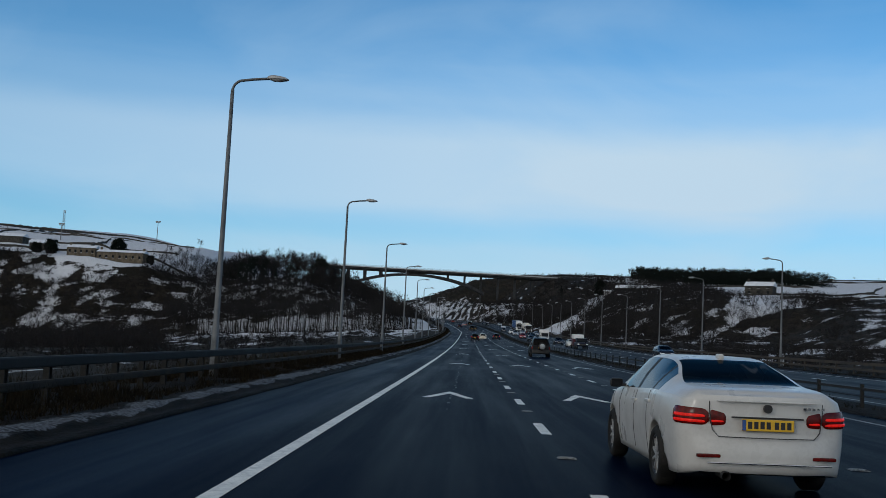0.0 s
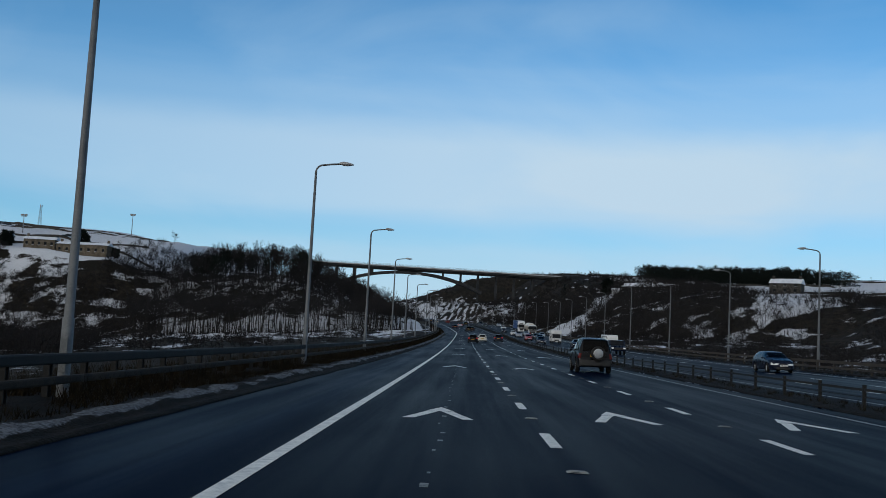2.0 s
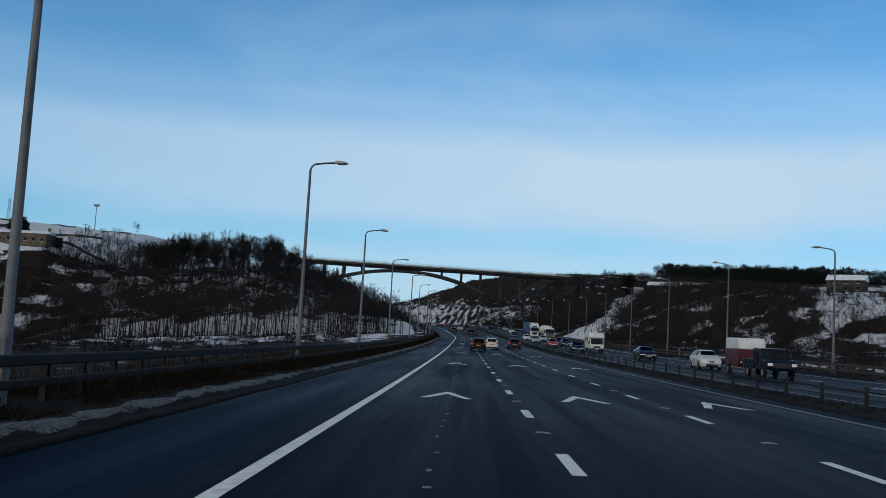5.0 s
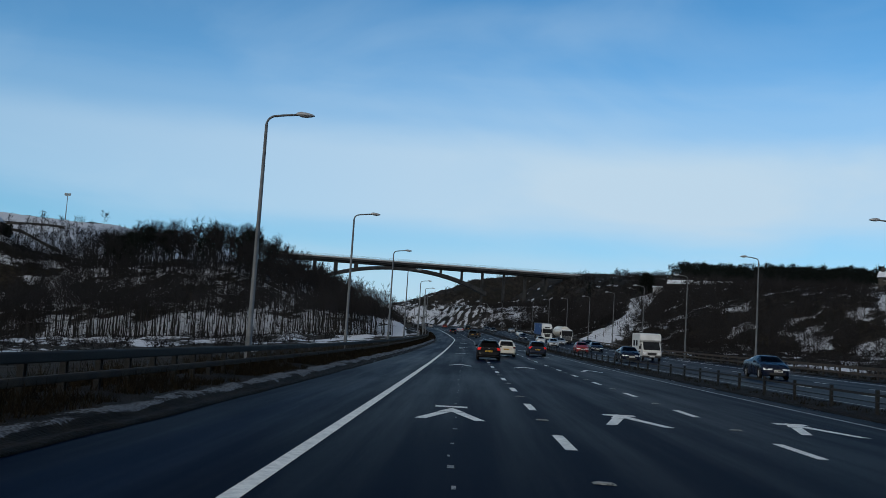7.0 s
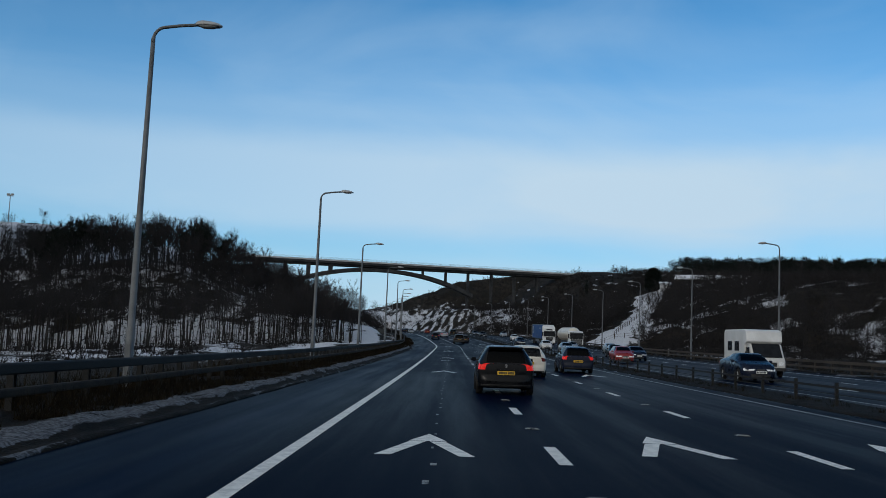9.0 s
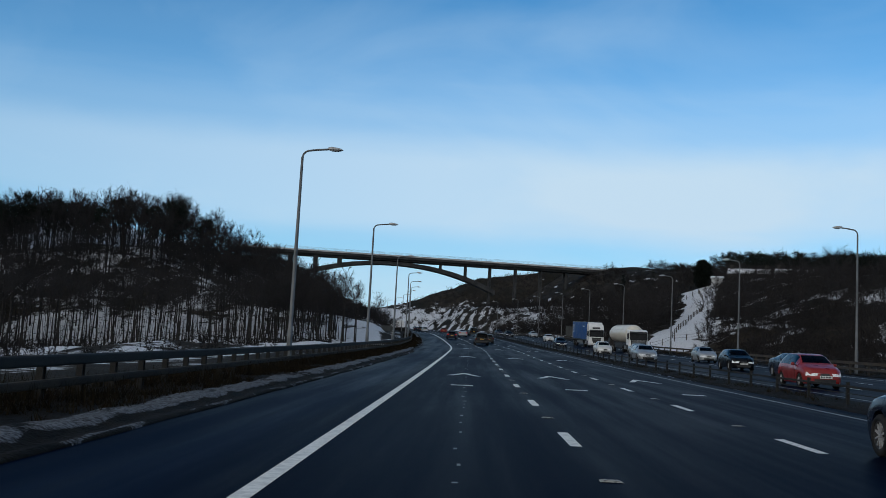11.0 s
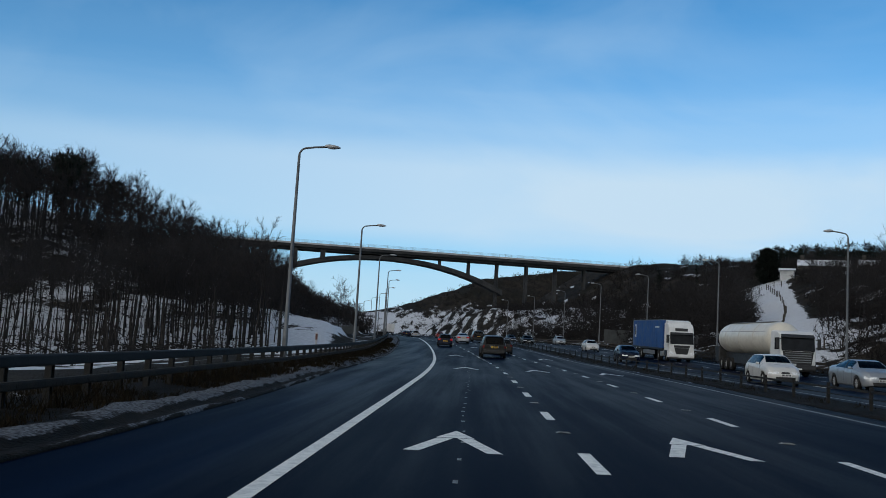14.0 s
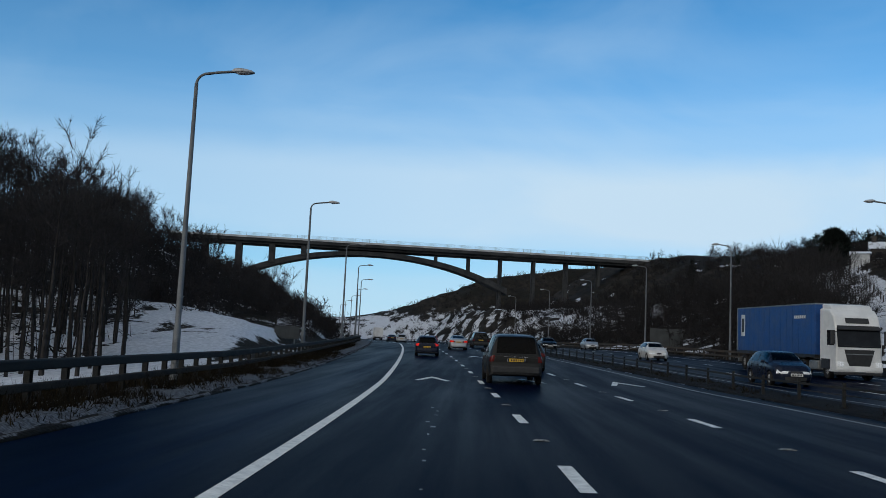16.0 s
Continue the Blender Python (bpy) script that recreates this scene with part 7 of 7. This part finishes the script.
        part("mirror_arm", a_box(min(s * 1.2, s * 1.35), max(s * 1.2, s * 1.35), y - 0.02, y + 0.05, 2.5, 2.55), M_TRIM, b)
    part("number_plate", a_box(-0.26, 0.26, y + 0.08, y + 0.1, 0.45, 0.565), M_PLATE_W, b, "number plate")
    part("chassis", a_box(-0.45, 0.45, y - 5.6, y - 0.9, 0.62, 0.95), M_TRIM, top)
    for s in (-1, 1):
        wheel(top, s * 1.02, y - 1.35, 0.50, s, 0.30, True)
        wheel(top, s * 0.98, y - 4.7, 0.50, s, 0.42, True)
        part("wheel_guard", a_box(s * 1.0 - 0.24, s * 1.0 + 0.24, y - 5.25, y - 4.15, 1.03, 1.08, 0.02), M_TRIM, top)
        part("fuel_tank", a_box(s * 0.95 - 0.28, s * 0.95 + 0.28, y - 3.7, y - 2.4, 0.45, 0.95, 0.08), M_STEEL, top)
    return b


def curtain_lorry(m, label):
    top = empty("articulated_lorry", m, label, "lorry", "traffic")
    y = 8.0
    cab(top, y, M_BLIND)
    part("air_deflector", solid([(y - 2.15, 3.7), (y - 0.9, 3.68), (y - 1.2, 3.95), (y - 2.15, 4.02)], 1.1, 0.06), M_BLIND, top)
    t0, t1 = -8.3, 5.3
    box_ = part("trailer", a_box(-1.27, 1.27, t0, t1, 1.25, 4.05, 0.03), M_CURTAIN, top, "blue curtain-sided trailer")
    part("trailer_floor", a_box(-1.28, 1.28, t0 - 0.01, t1 + 0.01, 1.08, 1.26, 0.01), M_TRIM, top)
    part("roof_rail", a_box(-1.29, 1.29, t0 - 0.02, t1 + 0.02, 4.0, 4.08, 0.02), M_STEEL, top)
    for s in (-1, 1):
        for q in range(14):
            yy = t0 + 0.5 + q * (t1 - t0 - 1.0) / 13
            part("curtain_strap", a_box(s * 1.272 - 0.008, s * 1.272 + 0.008, yy - 0.025, yy + 0.025, 1.1, 3.98), M_CURTAIN, box_)
        part("corner_post", a_box(s * 1.24 - 0.06, s * 1.24 + 0.06, t0 - 0.015, t0 + 0.12, 1.25, 4.03, 0.02), M_STEEL, top)
        mk = part("white_panel", a_box(s * 1.283 - 0.006, s * 1.283 + 0.006, t0 + 0.9, t0 + 1.65, 2.2, 3.6), M_BLIND, box_, "tall white panel with a dark emblem")
        part("emblem", a_box(s * 1.291 - 0.004, s * 1.291 + 0.004, t0 + 1.05, t0 + 1.5, 2.45, 3.35, 0.003), M_INK, mk)
        for q in range(6):
            part("mark_bar", a_box(s * 1.283 - 0.005, s * 1.283 + 0.005, 2.2 + q * 0.3, 2.42 + q * 0.3, 3.25, 3.42), M_BLIND, box_)
        for yy in (-7.0, -5.7, -4.4):
            wheel(top, s * 1.02, yy, 0.50, s, 0.36, True)
        part("side_guard", a_box(s * 1.2 - 0.02, s * 1.2 + 0.02, -3.4, 2.0, 0.55, 0.95, 0.01), M_STEEL, top)
    part("bogie", a_box(-0.5, 0.5, -7.6, -3.8, 0.6, 1.1), M_TRIM, top)
    part("rear_bumper", a_box(-1.2, 1.2, t0, t0 + 0.15, 0.5, 0.72, 0.02), M_STEEL, top)
    return top


def tanker_lorry(m, label):
    top = empty("tanker_lorry", m, label, "lorry", "traffic")
    y = 7.6
    cab(top, y, M_BLIND, False)
    # a long round vessel with domed ends
    vs, fs, k = [], [], 28
    prof = [(-8.2, 0.05), (-8.15, 0.5), (-7.95, 0.9), (-7.6, 1.12), (-7.0, 1.2), (4.3, 1.2), (4.8, 1.12), (5.1, 0.85), (5.25, 0.45), (5.3, 0.05)]
    for yy, r in prof:
        for i in range(k):
            a = 2 * math.pi * i / k
            vs.append((r * 1.04 * math.cos(a), yy, 2.55 + r * math.sin(a)))
    for j in range(len(prof) - 1):
        for i in range(k):
            p, q = j * k + i, j * k + (i + 1) % k
            fs.append((p, q, q + k, p + k))
    fs += [tuple(range(k)), tuple(range((len(prof) - 1) * k, len(prof) * k))]
    tank = put("tank", mesh_of("tank", vs, fs, P_CREAM, True), top, "cream cylindrical tank")
    for yy in (-5.5, -2.0, 1.5):
        vs, fs = lathe_x([(-0.06, 1.215), (-0.06, 1.235), (0.06, 1.235), (0.06, 1.215)], 28)
        put("band", mesh_of("band", [(v[1] * 1.04, v[0] + yy, v[2] + 2.55) for v in vs], fs, P_CREAM, True), tank)
    part("walkway", a_box(-0.35, 0.35, -6.5, 3.5, 3.74, 3.80, 0.01), M_STEEL, tank)
    for s in (-1, 1):
        part("side_line", a_box(s * 1.12 - 0.02, s * 1.12 + 0.02, -7.2, 4.2, 3.02, 3.05), M_INK, tank)
        for yy in (-6.6, -5.3, -4.0):
            wheel(top, s * 1.02, yy, 0.50, s, 0.36, True)
        part("skirt", a_box(s * 1.1 - 0.03, s * 1.1 + 0.03, -3.2, 2.4, 0.6, 1.25, 0.01), M_TRIM, top)
    part("frame", a_box(-0.55, 0.55, -8.0, 4.0, 0.95, 1.4), M_TRIM, top)
    part("rear_box", a_box(-1.15, 1.15, -8.4, -7.4, 0.6, 1.9, 0.05), M_TRIM, top)
    return top


def motorhome(m, label):
    top = empty("motorhome", m, label, "motorhome", "traffic")
    part("living_box", solid([(-2.9, 0.55), (1.6, 0.55), (1.7, 1.9), (2.2, 2.1), (2.0, 2.75), (1.5, 2.85), (-2.8, 2.85), (-2.95, 2.6)], 1.1, 0.09), M_BLIND, top)
    c = part("cab", solid([(1.4, 0.45), (3.1, 0.45), (3.15, 0.95), (2.95, 1.15), (2.3, 1.95), (1.4, 2.05)], 0.98, 0.08), P_WHITE, top)
    part("windscreen", solid([(2.98, 1.18), (2.95, 1.14), (2.30, 1.94), (2.34, 1.98)], 0.84, 0.005), M_WINDOW, c)
    part("grille", a_box(-0.45, 0.45, 3.05, 3.17, 0.62, 0.86, 0.02), M_TRIM, c)
    part("bumper", a_box(-0.98, 0.98, 2.9, 3.22, 0.35, 0.56, 0.04), M_TRIM, c)
    for s in (-1, 1):
        part("head_lamp", a_box(s * 0.72 - 0.17, s * 0.72 + 0.17, 3.0, 3.17, 0.68, 0.9, 0.04), M_HEAD, c)
        part("side_window", a_box(s * 0.985 - 0.012, s * 0.985 + 0.012, 1.65, 2.4, 1.2, 1.75, 0.01), M_WINDOW, c)
        part("wing_mirror", a_box(s * 1.15 - 0.09, s * 1.15 + 0.09, 2.35, 2.45, 1.2, 1.5, 0.03), M_TRIM, c)
        for yy in (-2.0, -0.4):
            part("box_window", a_box(s * 1.105 - 0.012, s * 1.105 + 0.012, yy, yy + 1.0, 1.5, 2.1, 0.01), M_WINDOW, top)
        wheel(top, s * 0.85, 2.45, 0.33, s)
        wheel(top, s * 0.9, -1.4, 0.33, s)
    part("number_plate", a_box(-0.26, 0.26, 3.21, 3.23, 0.42, 0.53), M_PLATE_W, c, "number plate")
    return top


def pickup(m, label):
    top = empty("pickup_truck", m, label, "pickup", "traffic")
    b = part("cab", solid([(-0.4, 0.5), (2.5, 0.5), (2.55, 0.95), (2.3, 1.1), (1.5, 1.15), (0.95, 1.75), (-0.3, 1.8), (-0.45, 1.2)], 0.92, 0.08), P_NAVY, top)
    part("bed", a_box(-0.92, 0.92, -2.6, -0.35, 0.5, 1.1, 0.03), P_NAVY, top)
    part("windscreen", solid([(1.53, 1.16), (1.49, 1.13), (0.94, 1.73), (0.98, 1.77)], 0.78, 0.005), M_WINDOW, b)
    part("grille", a_box(-0.5, 0.5, 2.45, 2.58, 0.65, 0.92, 0.02), M_TRIM, b)
    for s in (-1, 1):
        part("head_lamp", a_box(s * 0.7 - 0.15, s * 0.7 + 0.15, 2.42, 2.57, 0.75, 0.93, 0.03), M_HEAD, b)
        part("side_window", a_box(s * 0.925 - 0.01, s * 0.925 + 0.01, -0.1, 0.8, 1.15, 1.6, 0.01), M_WINDOW, b)
        for yy in (-1.6, 1.6):
            wheel(top, s * 0.83, yy, 0.36, s)
    return top


curtain_lorry(on_road(22.6, 410.0, True), "white-cabbed lorry with a blue curtain-sided trailer")
tanker_lorry(on_road(23.1, 380, True), "white-cabbed lorry with a long cream tank")
motorhome(on_road(19.7, 258, True), "white motorhome with an overhanging cab")
pickup(on_road(19.3, 170, True), "dark pickup truck towing a horse box")


def horse_box(m):
    """A two-wheeled trailer with a white hood over a maroon body."""
    top = empty("horse_box", m, "maroon and white horse box on two wheels", "trailer", "traffic")
    part("body", solid([(-1.7, 0.5), (1.4, 0.5), (1.62, 0.9), (1.62, 1.65), (-1.7, 1.65)], 0.88, 0.05), P_MAROON, top)
    part("hood", solid([(-1.7, 1.66), (1.62, 1.66), (1.55, 2.1), (1.2, 2.4), (-1.65, 2.42)], 0.88, 0.12), M_BLIND, top, "white rounded hood")
    part("draw_bar", a_box(-0.05, 0.05, 1.5, 2.75, 0.45, 0.53, 0.01), M_TRIM, top)
    for s in (-1, 1):
        wheel(top, s * 0.98, -0.35, 0.32, s)
        part("mudguard", a_box(s * 0.98 - 0.13, s * 0.98 + 0.13, -0.75, 0.05, 0.68, 0.72, 0.015), M_TRIM, top)
        part("side_light", a_box(s * 0.7 - 0.06, s * 0.7 + 0.06, 1.6, 1.64, 0.8, 0.86), M_HEAD, top)


P_MAROON = car_paint("maroon_trailer_paint", (0.075, 0.012, 0.016), 0.35)
horse_box(on_road(19.3, 175.4, True))
# a box lorry far ahead on the bend
top = empty("box_lorry", on_road(4.0, 640), "pale box lorry far along the bend", "lorry", "traffic")
part("box_body", a_box(-1.2, 1.2, -4, 1.8, 1.0, 3.6, 0.04), M_BLIND, top)
part("cab", solid([(1.9, 0.6), (3.9, 0.6), (3.95, 1.6), (3.6, 2.6), (1.9, 2.7)], 1.15, 0.06), M_BLIND, top)
part("chassis", a_box(-0.5, 0.5, -3.9, 3.0, 0.55, 1.0), M_TRIM, top)
for s in (-1, 1):
    wheel(top, s * 0.95, 2.9, 0.45, s, 0.28, True)
    wheel(top, s * 0.95, -2.4, 0.45, s, 0.36, True)
    part("tail_lamp", a_box(s * 0.95 - 0.12, s * 0.95 + 0.12, -4.05, -3.98, 0.75, 0.9, 0.01), M_TAIL_DULL, top)
